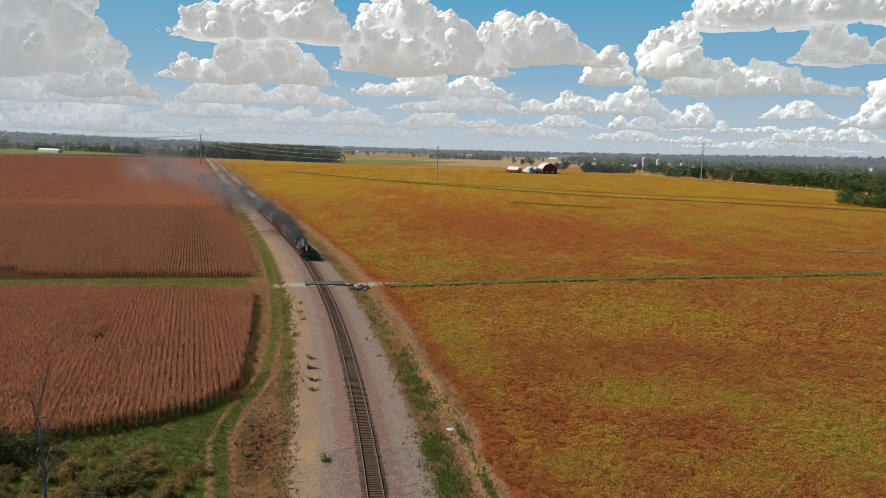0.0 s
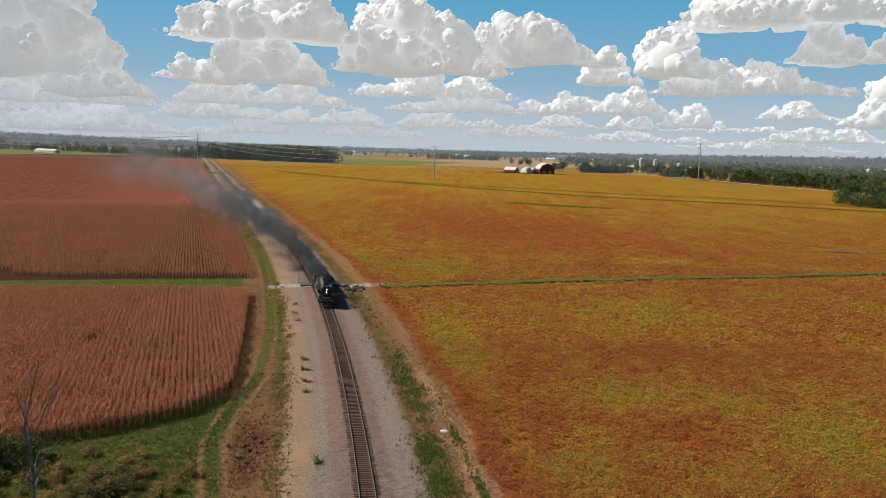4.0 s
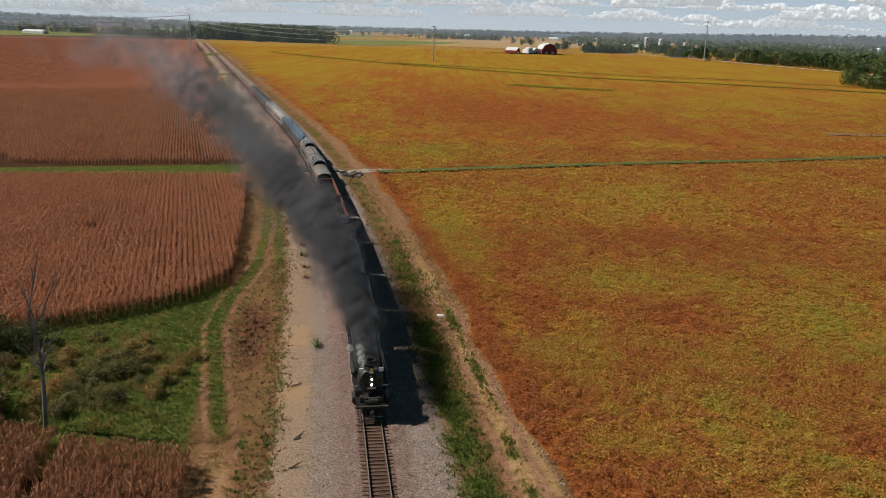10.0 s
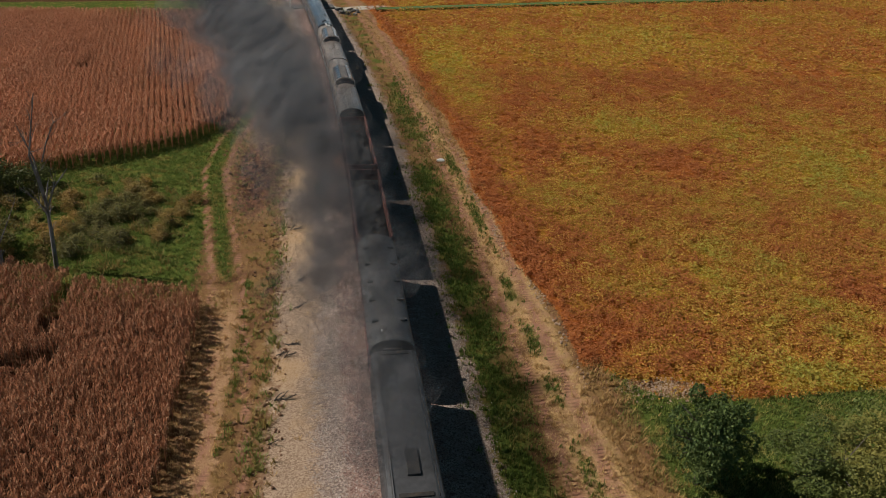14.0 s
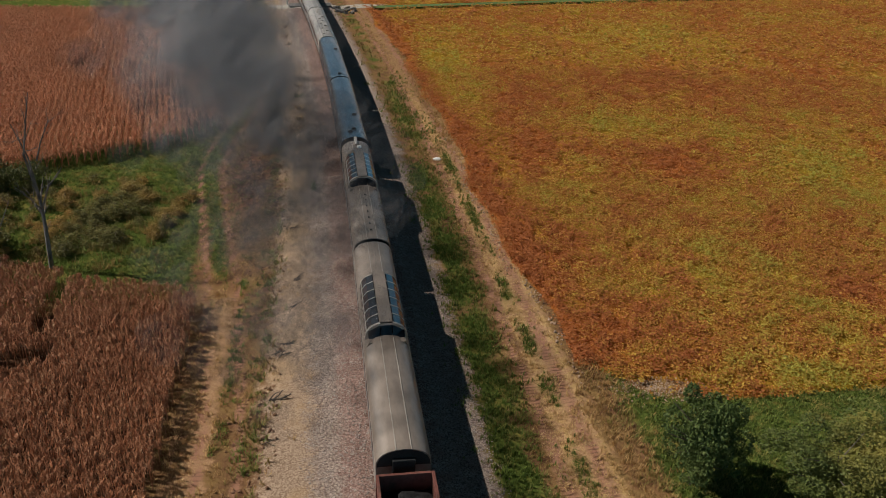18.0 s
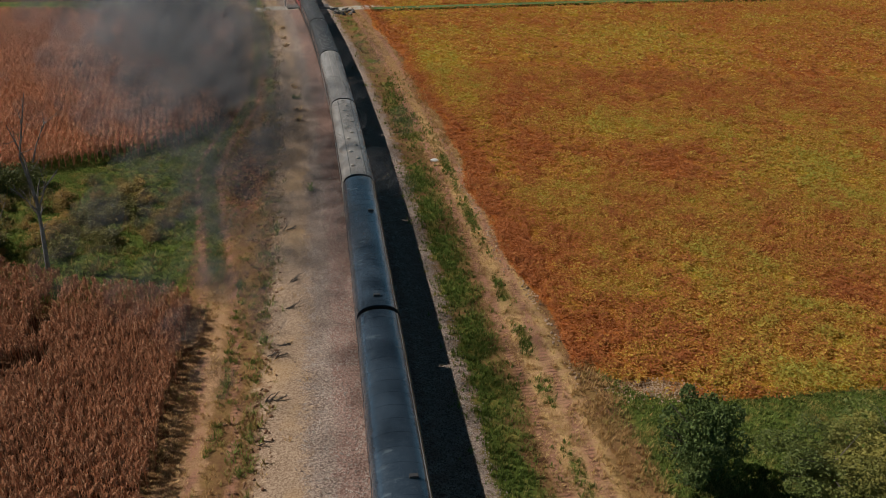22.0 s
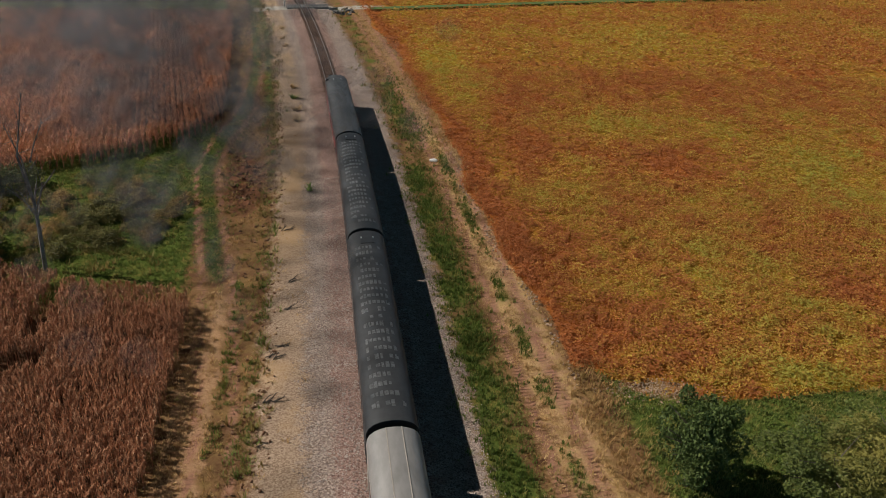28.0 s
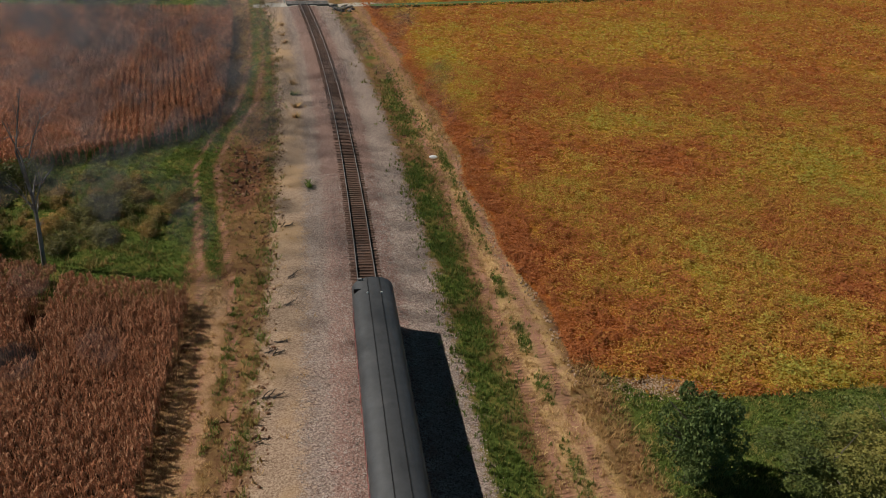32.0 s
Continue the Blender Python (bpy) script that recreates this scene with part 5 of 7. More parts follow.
def make_cloud(bearing, base, width, height, seed, away):
    """A heap of billows: large lobes on a flat base, each with smaller ones on it, and those with smaller ones again."""
    rng = np.random.RandomState(seed)
    bx, by = away * math.sin(radians(bearing)), away * math.cos(radians(bearing))
    w, h, z0 = away * radians(width) * 1.12, away * radians(height) * 1.08, 33 + away * math.tan(radians(base))
    side, ahead = np.array((math.cos(radians(bearing)), -math.sin(radians(bearing)), 0)), np.array((math.sin(radians(bearing)), math.cos(radians(bearing)), 0))
    peaks = [(rng.uniform(-0.3, 0.3), rng.uniform(0.85, 1.0), rng.uniform(0.12, 0.24)) for _ in range(2)] + [(rng.uniform(-0.5, 0.5), rng.uniform(0.4, 0.75), rng.uniform(0.08, 0.16)) for _ in range(4)]

    def top(u):
        return max(max(t * math.exp(-((u - c) / q) ** 2) for c, t, q in peaks), 0.34) * max(1 - (2 * abs(u)) ** 2.6, 0.10)

    lobes = []  # place, radius, level
    u = -0.5
    while u < 0.5:
        t = h * top(u)
        r = min(0.5 * t, 0.30 * h) * rng.uniform(0.8, 1.15)
        z = r * 0.45
        while True:
            p = np.array((bx, by, z0 + z)) + side * (u + rng.normal(0, 0.012)) * w + ahead * rng.uniform(-0.5, 0.5) * min(w * 0.25, h)
            lobes.append((p, r, 0))
            z += r * rng.uniform(0.6, 0.9)
            r *= rng.uniform(0.80, 0.95)
            if z + r * 0.7 > t:
                break
        u += max(r / w * rng.uniform(0.7, 1.2), 0.02)
    for p, r, level in list(lobes):
        for _ in range(7):
            q = rng.normal(0, 1, 3)
            q[2] = abs(q[2]) * 0.9 - 0.25
            q = q / np.linalg.norm(q)
            child = p + q * r * 0.86, r * rng.uniform(0.34, 0.55), 1
            lobes.append(child)
            for _ in range(4):
                q2 = q + rng.normal(0, 0.6, 3)
                q2 = q2 / np.linalg.norm(q2)
                lobes.append((child[0] + q2 * child[1] * 0.9, child[1] * rng.uniform(0.30, 0.50), 2))

    def settle(v):
        low = z0 + 0.03 * h * np.sin(v @ side * (9 / w))
        v[:, 2] = np.where(v[:, 2] < low, low - (low - v[:, 2]) * 0.18, v[:, 2])
        return v

    def heaped(name, levels):
        verts, faces, k0 = [], [], 0
        for p, r, level in lobes:
            if level in levels:
                shape, b = LOBES[level][rng.randint(len(LOBES[level]))], (BALL2, BALL2, BALL1)[level]
                verts.append(settle(p + shape * r))
                faces.append(b[1] + k0)
                k0 += len(b[0])
        return big_mesh(name, np.concatenate(verts), np.concatenate(faces), M_CLOUD, smooth=True)

    ob = new("cloud")
    for name, label, levels in (("cloud_base", "grey flat cloud base", (0,)), ("cloud_top", "bright heaped cloud top", (1, 2))):
        piece = heaped(name, levels)
        piece.parent = ob
        tagged(piece, label, kind="stuff")
    return tagged(ob, "white fair-weather cumulus cloud with a flat grey base", "cloud", "clouds over the plain")


for k, c in enumerate(CLOUDS_HIGH):
    make_cloud(*c, 100 + k, 3700 + 40 * k)
for k, c in enumerate(CLOUDS_LOW):
    make_cloud(*c, 200 + k, 4300 + 20 * k)


def make_sky_haze():
    """The hazy band of air all round above the horizon, whitish below and blue above."""
    m, nt, b = material("horizon_air", 1.0, 0, 0.0)
    nt.nodes.remove(b)
    z = node(nt, "ShaderNodeSeparateXYZ", {0: coords(nt, "Object")}).outputs[2]
    el = math_node(nt, "MULTIPLY", math_node(nt, "ARCTANGENT", math_node(nt, "DIVIDE", math_node(nt, "SUBTRACT", z, 33.0), 4960.0)), 57.3)
    col = mix(nt, span(nt, el, -0.3, 4.5), (0.54, 0.585, 0.625), (0.29, 0.46, 0.60))
    col = mix(nt, span(nt, el, 3.5, 10.5), col, (0.10, 0.36, 0.58))
    glow = node(nt, "ShaderNodeEmission", {"Color": col, "Strength": 1.0})
    clear = node(nt, "ShaderNodeBsdfTransparent")
    mx = node(nt, "ShaderNodeMixShader", {0: span(nt, el, 11, 26, 1, 0), 1: clear.outputs[0], 2: glow.outputs[0]})
    nt.links.new(mx.outputs[0], nt.nodes["Material Output"].inputs["Surface"])
    a = np.linspace(0, 2 * math.pi, 97)[:-1]
    rings = [np.stack([4960 * np.sin(a), 4960 * np.cos(a), np.full(96, h)], 1) for h in (-30.0, 2600.0)]
    i = np.arange(96)
    j = (i + 1) % 96
    ob = big_mesh("backdrop", np.concatenate(rings), np.stack([i, j, j + 96, i + 96], 1), m)
    tagged(ob, "hazy blue sky above the horizon", "sky", kind="structure")
    # faint glowing rings, added to imitate thin haze over the plain
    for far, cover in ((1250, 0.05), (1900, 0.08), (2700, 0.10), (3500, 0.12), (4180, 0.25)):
        m, nt, b = material("haze_glow", 1.0, 0, 0.0)
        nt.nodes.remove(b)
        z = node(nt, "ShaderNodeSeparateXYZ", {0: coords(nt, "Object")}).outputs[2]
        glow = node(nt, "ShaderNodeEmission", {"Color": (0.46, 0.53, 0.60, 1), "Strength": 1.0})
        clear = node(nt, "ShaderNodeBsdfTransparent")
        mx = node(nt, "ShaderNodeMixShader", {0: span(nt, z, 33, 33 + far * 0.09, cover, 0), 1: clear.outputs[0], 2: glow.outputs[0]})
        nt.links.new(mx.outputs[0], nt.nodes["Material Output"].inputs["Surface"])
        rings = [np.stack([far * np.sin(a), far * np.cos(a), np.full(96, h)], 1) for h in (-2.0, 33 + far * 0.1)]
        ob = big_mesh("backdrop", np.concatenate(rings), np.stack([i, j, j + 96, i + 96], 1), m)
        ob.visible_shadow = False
        tagged(ob, "faint glowing ring that imitates thin bluish haze over the distant plain", "haze", kind="structure")


make_sky_haze()


# ---- trees ----
def leaf_material(name, dark, light, warm, warm_from=0.6):
    m, nt, b = material(name, 0.6, 0, 0.3)
    r = node(nt, "ShaderNodeNewGeometry").outputs["Random Per Island"]
    o = node(nt, "ShaderNodeObjectInfo").outputs["Random"]
    col = mix(nt, r, dark, light)
    col = mix(nt, span(nt, noise_tex(nt, coords(nt, "World"), 0.15, 3), warm_from, warm_from + 0.15), col, warm)
    col = node(nt, "ShaderNodeHueSaturation", {"Color": col, "Value": span(nt, o, 0, 1, 0.75, 1.25)}).outputs[0]
    nt.links.new(col, b.inputs["Base Color"])
    t = node(nt, "ShaderNodeBsdfTranslucent", {"Color": col})
    mx = node(nt, "ShaderNodeMixShader", {0: 0.25, 1: b.outputs[0], 2: t.outputs[0]})
    nt.links.new(mx.outputs[0], nt.nodes["Material Output"].inputs["Surface"])
    return m


M_LEAF = leaf_material("summer_leaves", (0.032, 0.065, 0.016), (0.105, 0.155, 0.040), (0.15, 0.16, 0.04))
M_LEAF_WARM = leaf_material("turning_leaves", (0.05, 0.075, 0.018), (0.15, 0.17, 0.04), (0.21, 0.17, 0.04), 0.5)
M_BARK = surface("grey_brown_bark", (0.07, 0.055, 0.042), (0.14, 0.115, 0.09), 6, 0.9, grain=20, relief=0.6)
M_FARWOOD = leaf_material("far_wood", (0.042, 0.066, 0.020), (0.140, 0.175, 0.052), (0.19, 0.18, 0.055), 0.57)


def crown_mesh(seed, n_leaves, size, squash, blobs=9, lump=(0.32, 0.55), reach=0.30):
    """A crown of many small leaf clumps on the shells of several lobes."""
    rng = np.random.RandomState(seed)
    lobes = [(np.array([*np.clip(rng.normal(0, reach, 2), -0.58, 0.58), rng.uniform(-0.45, 0.5) * squash]), rng.uniform(*lump)) for _ in range(blobs)]
    pts = []
    for k in range(n_leaves):
        c, r = lobes[rng.randint(blobs)]
        q = rng.normal(0, 1, 3)
        q /= np.linalg.norm(q)
        pts.append(c + q * r * rng.uniform(0.72, 1.05) * [1, 1, squash])
    pts = np.array(pts)
    a = rng.normal(0, 1, (n_leaves, 3))
    a /= np.linalg.norm(a, axis=1)[:, None]
    b = np.cross(a, rng.normal(0, 1, (n_leaves, 3)))
    b /= np.linalg.norm(b, axis=1)[:, None]
    s = size * rng.uniform(0.6, 1.3, (n_leaves, 1))
    v = np.stack([pts - a * s, pts - b * s * 0.6, pts + a * s, pts + b * s * 0.6], 1).reshape(-1, 3)
    f = np.arange(4 * n_leaves).reshape(-1, 4)
    return v, f


def make_tree(name, label, seed, height, width, leaves, leaf_size, mat, trunk=0.3, group="", blobs=11, lump=(0.32, 0.55), reach=0.30):
    """A tree at the origin: tapered trunk with limbs, and a crown."""
    rng = np.random.RandomState(seed)
    t = tagged(new(name), label, "tree", group)
    bm = fresh()
    r = height * 0.018 + 0.05
    knots = [Vector((0, 0, -0.3))]
    for k in range(1, 5):
        knots.append(Vector((rng.normal(0, 0.03) * height, rng.normal(0, 0.03) * height, height * 0.8 * k / 4)))
    for k in range(4):
        tube(bm, knots[k], knots[k + 1], r * (1 - 0.22 * k), r * (0.78 - 0.22 * k), 7)
    for k in range(7):
        base = knots[1].lerp(knots[4], rng.uniform(0, 0.9))
        a = rng.uniform(0, 6.28)
        tip = base + Vector((math.cos(a) * width * 0.36, math.sin(a) * width * 0.36, height * rng.uniform(0.08, 0.25)))
        tube(bm, base, tip, r * 0.35, r * 0.1, 5)
    part("trunk", bm, M_BARK, t)
    v, f = crown_mesh(seed, leaves, leaf_size / (width / 2), 1.0, blobs, lump, reach)
    top = height * (1 - trunk)
    v = v * [width / 2 / 0.85, width / 2 / 0.85, top / 2 / 0.85] + [0, 0, height * trunk + top / 2]
    crown = big_mesh("crown", v, f, mat)
    crown.parent = t
    return t


def put(thing, x, y, turn, scale=1.0, z=None):
    thing.scale = (scale, scale, scale)
    thing.matrix_basis = pose(x, y, float(land(np.array(x), np.array(y))) if z is None else z, 0, 0, turn) @ Matrix.Diagonal((scale, scale, scale, 1))
    return thing


def copies(first, spots, seed, low=0.75, high=1.2):
    """Copies of a tree at spots; the first spot takes the tree itself."""
    rng = np.random.RandomState(seed)
    for k, (x, y) in enumerate(spots):
        s, a = rng.uniform(low, high), rng.uniform(0, 360)
        if k == 0:
            put(first, x, y, a, s)
        else:
            t = copy_thing(first, pose(0, 0, 0))
            put(t, x, y, a, s)


def along_path(points, n, wide, seed):
    """n spots strewn along a line of points."""
    rng = np.random.RandomState(seed)
    p = np.array(points, float)
    leg = np.r_[0, np.cumsum(np.hypot(*np.diff(p, axis=0).T))]
    u = rng.uniform(0, leg[-1], n)
    return [(float(np.interp(q, leg, p[:, 0]) + rng.normal(0, wide)), float(np.interp(q, leg, p[:, 1]) + rng.normal(0, wide))) for q in u]


FARM = "trees round the distant farms"
oak = make_tree("tree", "full green broadleaf tree by a distant farm", 3, 17, 15, 520, 1.0, M_LEAF, 0.12, FARM)
copies(oak, [(232, 1300), (246, 1310), (262, 1325), (240, 1330), (278, 1350), (296, 1370), (190, 1330), (205, 1352), (310, 1420), (330, 1440)]
       + along_path([(330, 1330), (372, 1190), (405, 1060), (440, 900)], 34, 17, 4) + along_path([(372, 1480), (470, 1500), (560, 1400)], 14, 25, 14), 5)
maple = make_tree("tree", "broad tree with leaves turning olive", 8, 14, 14, 520, 0.95, M_LEAF_WARM, 0.1, FARM)
copies(maple, [(172, 1930), (180, 1800), (196, 1790), (316, 1400), (352, 1250)] + along_path([(420, 1250), (470, 1050), (500, 900)], 22, 30, 6), 7)
near_oak = make_tree("tree", "dense green broadleaf tree at the field's edge", 21, 15, 15, 1500, 0.62, M_LEAF, 0.05, "trees at the field's far edge")
copies(near_oak, [(318, 622), (334, 608), (322, 590), (345, 586), (356, 604), (340, 566), (366, 580), (330, 640), (378, 610), (358, 556)], 9, 0.8, 1.1)


# ---- far woods ----
def woods(name, label, spots, low, high, seed, leaves=130, clump=0.85):
    """A wood in one mesh of crowns made of leaf clumps; spots are x, y and the ground's height there."""
    rng = np.random.RandomState(seed)
    n, q = len(spots), leaves
    p = np.array(spots)
    h = rng.uniform(low, high, n)
    w = h * rng.uniform(0.26, 0.42, n)
    way = rng.normal(0, 1, (n, q, 3))
    way /= np.linalg.norm(way, axis=2)[..., None]
    lobe = 1 + 0.28 * np.sin(way @ np.array((3.1, 1.7, 2.2)) * 2 + rng.uniform(0, 6.28, (n, 1))) + rng.normal(0, 0.07, (n, q))
    c = p[:, None, :] + way * lobe[..., None] * np.stack([w, w, h * 0.5], 1)[:, None, :] + np.stack([0 * h, 0 * h, h * 0.5], 1)[:, None, :]
    size = (h[:, None, None] * clump / math.sqrt(q)) * rng.uniform(0.7, 1.3, (n, q, 1))
    a = np.cross(way, rng.normal(0, 1, (n, q, 3)))
    a /= np.linalg.norm(a, axis=2)[..., None]
    b = np.cross(way + rng.normal(0, 0.35, (n, q, 3)), a)
    verts = np.stack([c - a * size, c - b * size * 0.7, c + a * size, c + b * size * 0.7], 2).reshape(-1, 3)
    verts[:, 2] = np.maximum(verts[:, 2], -0.2)
    return tagged(big_mesh(name, verts, np.arange(len(verts)).reshape(-1, 4), M_FARWOOD), label, "wood", kind="stuff")


def wood_spots(points, n, wide, seed, z=0.0):
    return [(x, y, z) for x, y in along_path(points, n, wide, seed)]


woods("wood", "dark green wood beside the railway", wood_spots([(-420, 1500), (-330, 1470), (-215, 1432)], 330, 20, 1) + wood_spots([(-430, 1580), (-230, 1540)], 160, 22, 2), 17, 27, 3)
woods("wood", "dark wood behind the corn field", wood_spots([(-640, 1620), (-520, 1550), (-480, 1520)], 170, 22, 4) + wood_spots([(-1150, 1750), (-780, 1690), (-640, 1640)], 190, 16, 5), 9, 15, 6)
rim = []
for b in np.arange(-36, 38, 0.075):
    for layer in (1.0, 0.85, 0.62, 0.40, 0.18):
        away = random.uniform(3900, 4450)
        rise = float(np.interp(b, [-36, -28, -17, -12, 0, 10, 20, 30, 38], [30, 26, 10, 2, 4, 12, 26, 38, 40]))
        x, y = away * math.sin(radians(b)), away * math.cos(radians(b))
        rim.append((x, y, rise * layer * random.uniform(0.85, 1.0) - 6))
woods("wood", "low wooded rise along the horizon", rim, 14, 26, 7, 22, 1.3)
mid = []
for k in range(900):
    b = random.uniform(9, 33) if k % 5 else random.uniform(-33, 9)
    away = random.uniform(1900, 3700) if b > 9 else random.choice((2500, 2900, 3400)) + random.uniform(-60, 60)
    mid.append((away * math.sin(radians(b)), away * math.cos(radians(b)), 0.0))
woods("wood", "scattered hedgerows and groves towards the horizon", mid, 10, 20, 8, 36, 1.1)
hedge = wood_spots([(385, 1130), (412, 1010), (440, 900), (462, 800)], 70, 9, 21) + wood_spots([(400, 1190), (500, 1120), (520, 950), (560, 760)], 130, 30, 22) + wood_spots([(250, 1345), (330, 1400)], 60, 9, 23)
hedge += wood_spots([(232, 1318), (262, 1320), (300, 1352)], 46, 7, 24) + wood_spots([(345, 1250), (372, 1205)], 24, 6, 25)
woods("wood", "dense dark trees along the country road and the farms", hedge, 8, 15, 12, 130)
corner = wood_spots([(306, 606), (330, 590), (360, 560)], 60, 9, 26) + wood_spots([(312, 575), (322, 548), (345, 520)], 50, 7, 27)
woods("wood", "dense green thicket at the soybean field's far corner", corner, 7, 11, 13, 320)
strip = wood_spots([(-30, 2350), (90, 2380), (160, 2330)], 70, 12, 9) + wood_spots([(520, 1500), (640, 1450), (760, 1300), (800, 1100)], 340, 60, 10) + wood_spots([(560, 1020), (680, 980)], 90, 40, 13)
woods("wood", "groves behind the distant farms", strip, 10, 18, 11)

# ---- far farms ----
M_BARN = surface("barn_red_boards", (0.26, 0.03, 0.03), (0.33, 0.05, 0.045), 0.6, 0.8, stain=(0.20, 0.03, 0.03), stain_scale=0.2)
M_TIN = surface("pale_tin_roof", (0.62, 0.62, 0.62), (0.75, 0.75, 0.75), 0.4, 0.5, stain=(0.5, 0.48, 0.46), stain_scale=0.15)
M_HOUSE = surface("white_siding", (0.66, 0.65, 0.63), (0.78, 0.77, 0.75), 0.8, 0.7)
M_SHINGLE = surface("brown_shingles", (0.28, 0.15, 0.09), (0.36, 0.21, 0.13), 0.7, 0.9)
M_CONCRETE = surface("pale_concrete", (0.46, 0.44, 0.41), (0.58, 0.56, 0.52), 0.6, 0.85, stain=(0.40, 0.38, 0.35), stain_scale=0.1)
# near-black colour stands for the shade inside doors and windows
M_DARK_OPENING = surface("dark_opening", (0.02, 0.02, 0.02), (0.04, 0.04, 0.04), 1, 0.8)


def building(name, label, x, y, turn, wide, deep, wall_h, roof_h, wall_mat, roof_mat, gambrel=False, doors=1, windows=0):
    h = tagged(new(name), label, "farm building")
    bm = fresh()
    if gambrel:
        gable = [(-wide / 2, 0), (-wide / 2, wall_h), (-wide * 0.33, wall_h + roof_h * 0.66), (0, wall_h + roof_h), (wide * 0.33, wall_h + roof_h * 0.66), (wide / 2, wall_h), (wide / 2, 0)]
    else:
        gable = [(-wide / 2, 0), (-wide / 2, wall_h), (0, wall_h + roof_h), (wide / 2, wall_h), (wide / 2, 0)]
    prism(bm, gable, -deep / 2, deep / 2)
    part("wall", bm, wall_mat, h)
    top = gable[1:-1]
    for a, b in zip(top, top[1:]):
        n = Vector((-(b[1] - a[1]), b[0] - a[0])).normalized() * 0.25
        bm = fresh()
        prism(bm, [(a[0] + n.x * 0.1, a[1] + n.y * 0.1), (b[0] + n.x * 0.1, b[1] + n.y * 0.1), (b[0] + n.x * 1.3, b[1] + n.y * 1.3), (a[0] + n.x * 1.3, a[1] + n.y * 1.3)], -deep / 2 - 0.6, deep / 2 + 0.6)
        part("roof", bm, roof_mat, h)
    for k in range(doors):
        xd = (k - (doors - 1) / 2) * wide * 0.4
        bm = fresh()
        box(bm, xd - 1.6, xd + 1.6, -deep / 2 - 0.08, -deep / 2 + 0.05, 0, min(wall_h * 0.85, 3.6))
        part("door", bm, M_DARK_OPENING if wall_mat is not M_BARN else M_HOUSE, h)
    for k in range(windows):
        for s in (-1, 1):
            bm = fresh()
            yk = -deep / 2 + deep * (k + 0.5) / windows
            box(bm, s * wide / 2 - 0.06, s * wide / 2 + 0.06, yk - 0.6, yk + 0.6, wall_h * 0.4, wall_h * 0.75)
            part("window", bm, M_DARK_OPENING, h)
    h.matrix_basis = pose(x, y, -0.1, 0, 0, turn)
    return h


def silo(label, x, y, r, height, mat):
    s = tagged(new("silo"), label, "silo")
    bm = fresh()
    tube(bm, (0, 0, 0), (0, 0, height), r, sides=18)
    part("drum", bm, mat, s)
    bm = fresh()
    bmesh.ops.create_uvsphere(bm, u_segments=16, v_segments=8, radius=r, matrix=Matrix.Translation((0, 0, height)) @ Matrix.Diagonal((1, 1, 0.7, 1)))
    part("cap", bm, M_TIN, s)
    s.location = (x, y, -0.1)


def yard():
    g = np.random.RandomState(3)
    a = np.linspace(0, 2 * math.pi, 24, endpoint=False)
    r = 1 + 0.15 * g.normal(0, 1, 24)
    v = np.stack([130 + 48 * r * np.cos(a), 1163 + 17 * r * np.sin(a), np.full(24, 0.35)], 1)
    bm = fresh()
    f = bm.faces.new([bm.verts.new(q) for q in v])
    bmesh.ops.solidify(bm, geom=[f], thickness=0.5)
    tagged(part("farm_yard", bm, M_CONCRETE), "pale paved yard in front of the red barn", "yard", kind="structure")


yard()
building("barn", "large red gambrel barn with a pale tin roof", 156, 1192, 8, 22, 30, 6.5, 8.5, M_BARN, M_TIN, True, 2, 0)
building("shed", "long low shed with a white roof beside the red barn", 134, 1194, 28, 15, 26, 3.6, 4.2, M_HOUSE, M_TIN)
building("shed", "small red shed with a pale roof", 106, 1186, 55, 11, 18, 3.6, 4.6, M_BARN, M_TIN)
silo("white feed bin in front of the barn", 129, 1172, 4.8, 6.5, M_HOUSE)
silo("tall pale concrete silo among farm trees", 372, 1480, 4.0, 24, M_CONCRETE)
silo("pale metal silo among farm trees", 400, 1490, 3.6, 22, M_TIN)
silo("grey silo behind the farm trees", 436, 1462, 3.4, 17, M_CONCRETE)
building("house", "white farmhouse with a pale roof", 414, 1500, 20, 10, 14, 5, 3.5, M_HOUSE, M_TIN, False, 1, 3)
building("shed", "white machine shed among the trees", 455, 1520, 70, 14, 26, 4.5, 3.5, M_HOUSE, M_TIN, False, 1, 2)
building("shed", "low white shed far over the field", 410, 1765, 85, 16, 44, 4.5, 4.5, M_HOUSE, M_TIN, False, 1, 0)
building("house", "house with a brown shingle roof behind the trees", 492, 1010, 40, 12, 16, 5, 4.5, M_HOUSE, M_SHINGLE, False, 1, 3)
building("house", "house with a brown roof among trees", 545, 985, 70, 11, 15, 4, 4, M_HOUSE, M_SHINGLE, False, 1, 2)
building("shed", "long white barn beyond the corn field", -742, 1520, 60, 12, 60, 4.0, 3.0, M_HOUSE, M_TIN, False, 1, 6)
rng_far = np.random.RandomState(6)
for k in range(16):
    b, away = rng_far.uniform(-32, 32), rng_far.uniform(2300, 3500)
    building("house", "tiny pale house far across the plain", away * math.sin(radians(b)), away * math.cos(radians(b)), rng_far.uniform(0, 90), 16, 30, 6, 5, M_HOUSE, M_TIN, False, 1, 2)
building("warehouse", "long white warehouse on the horizon", 560, 3700, 82, 40, 130, 14, 3, M_HOUSE, M_TIN, False, 0, 0)


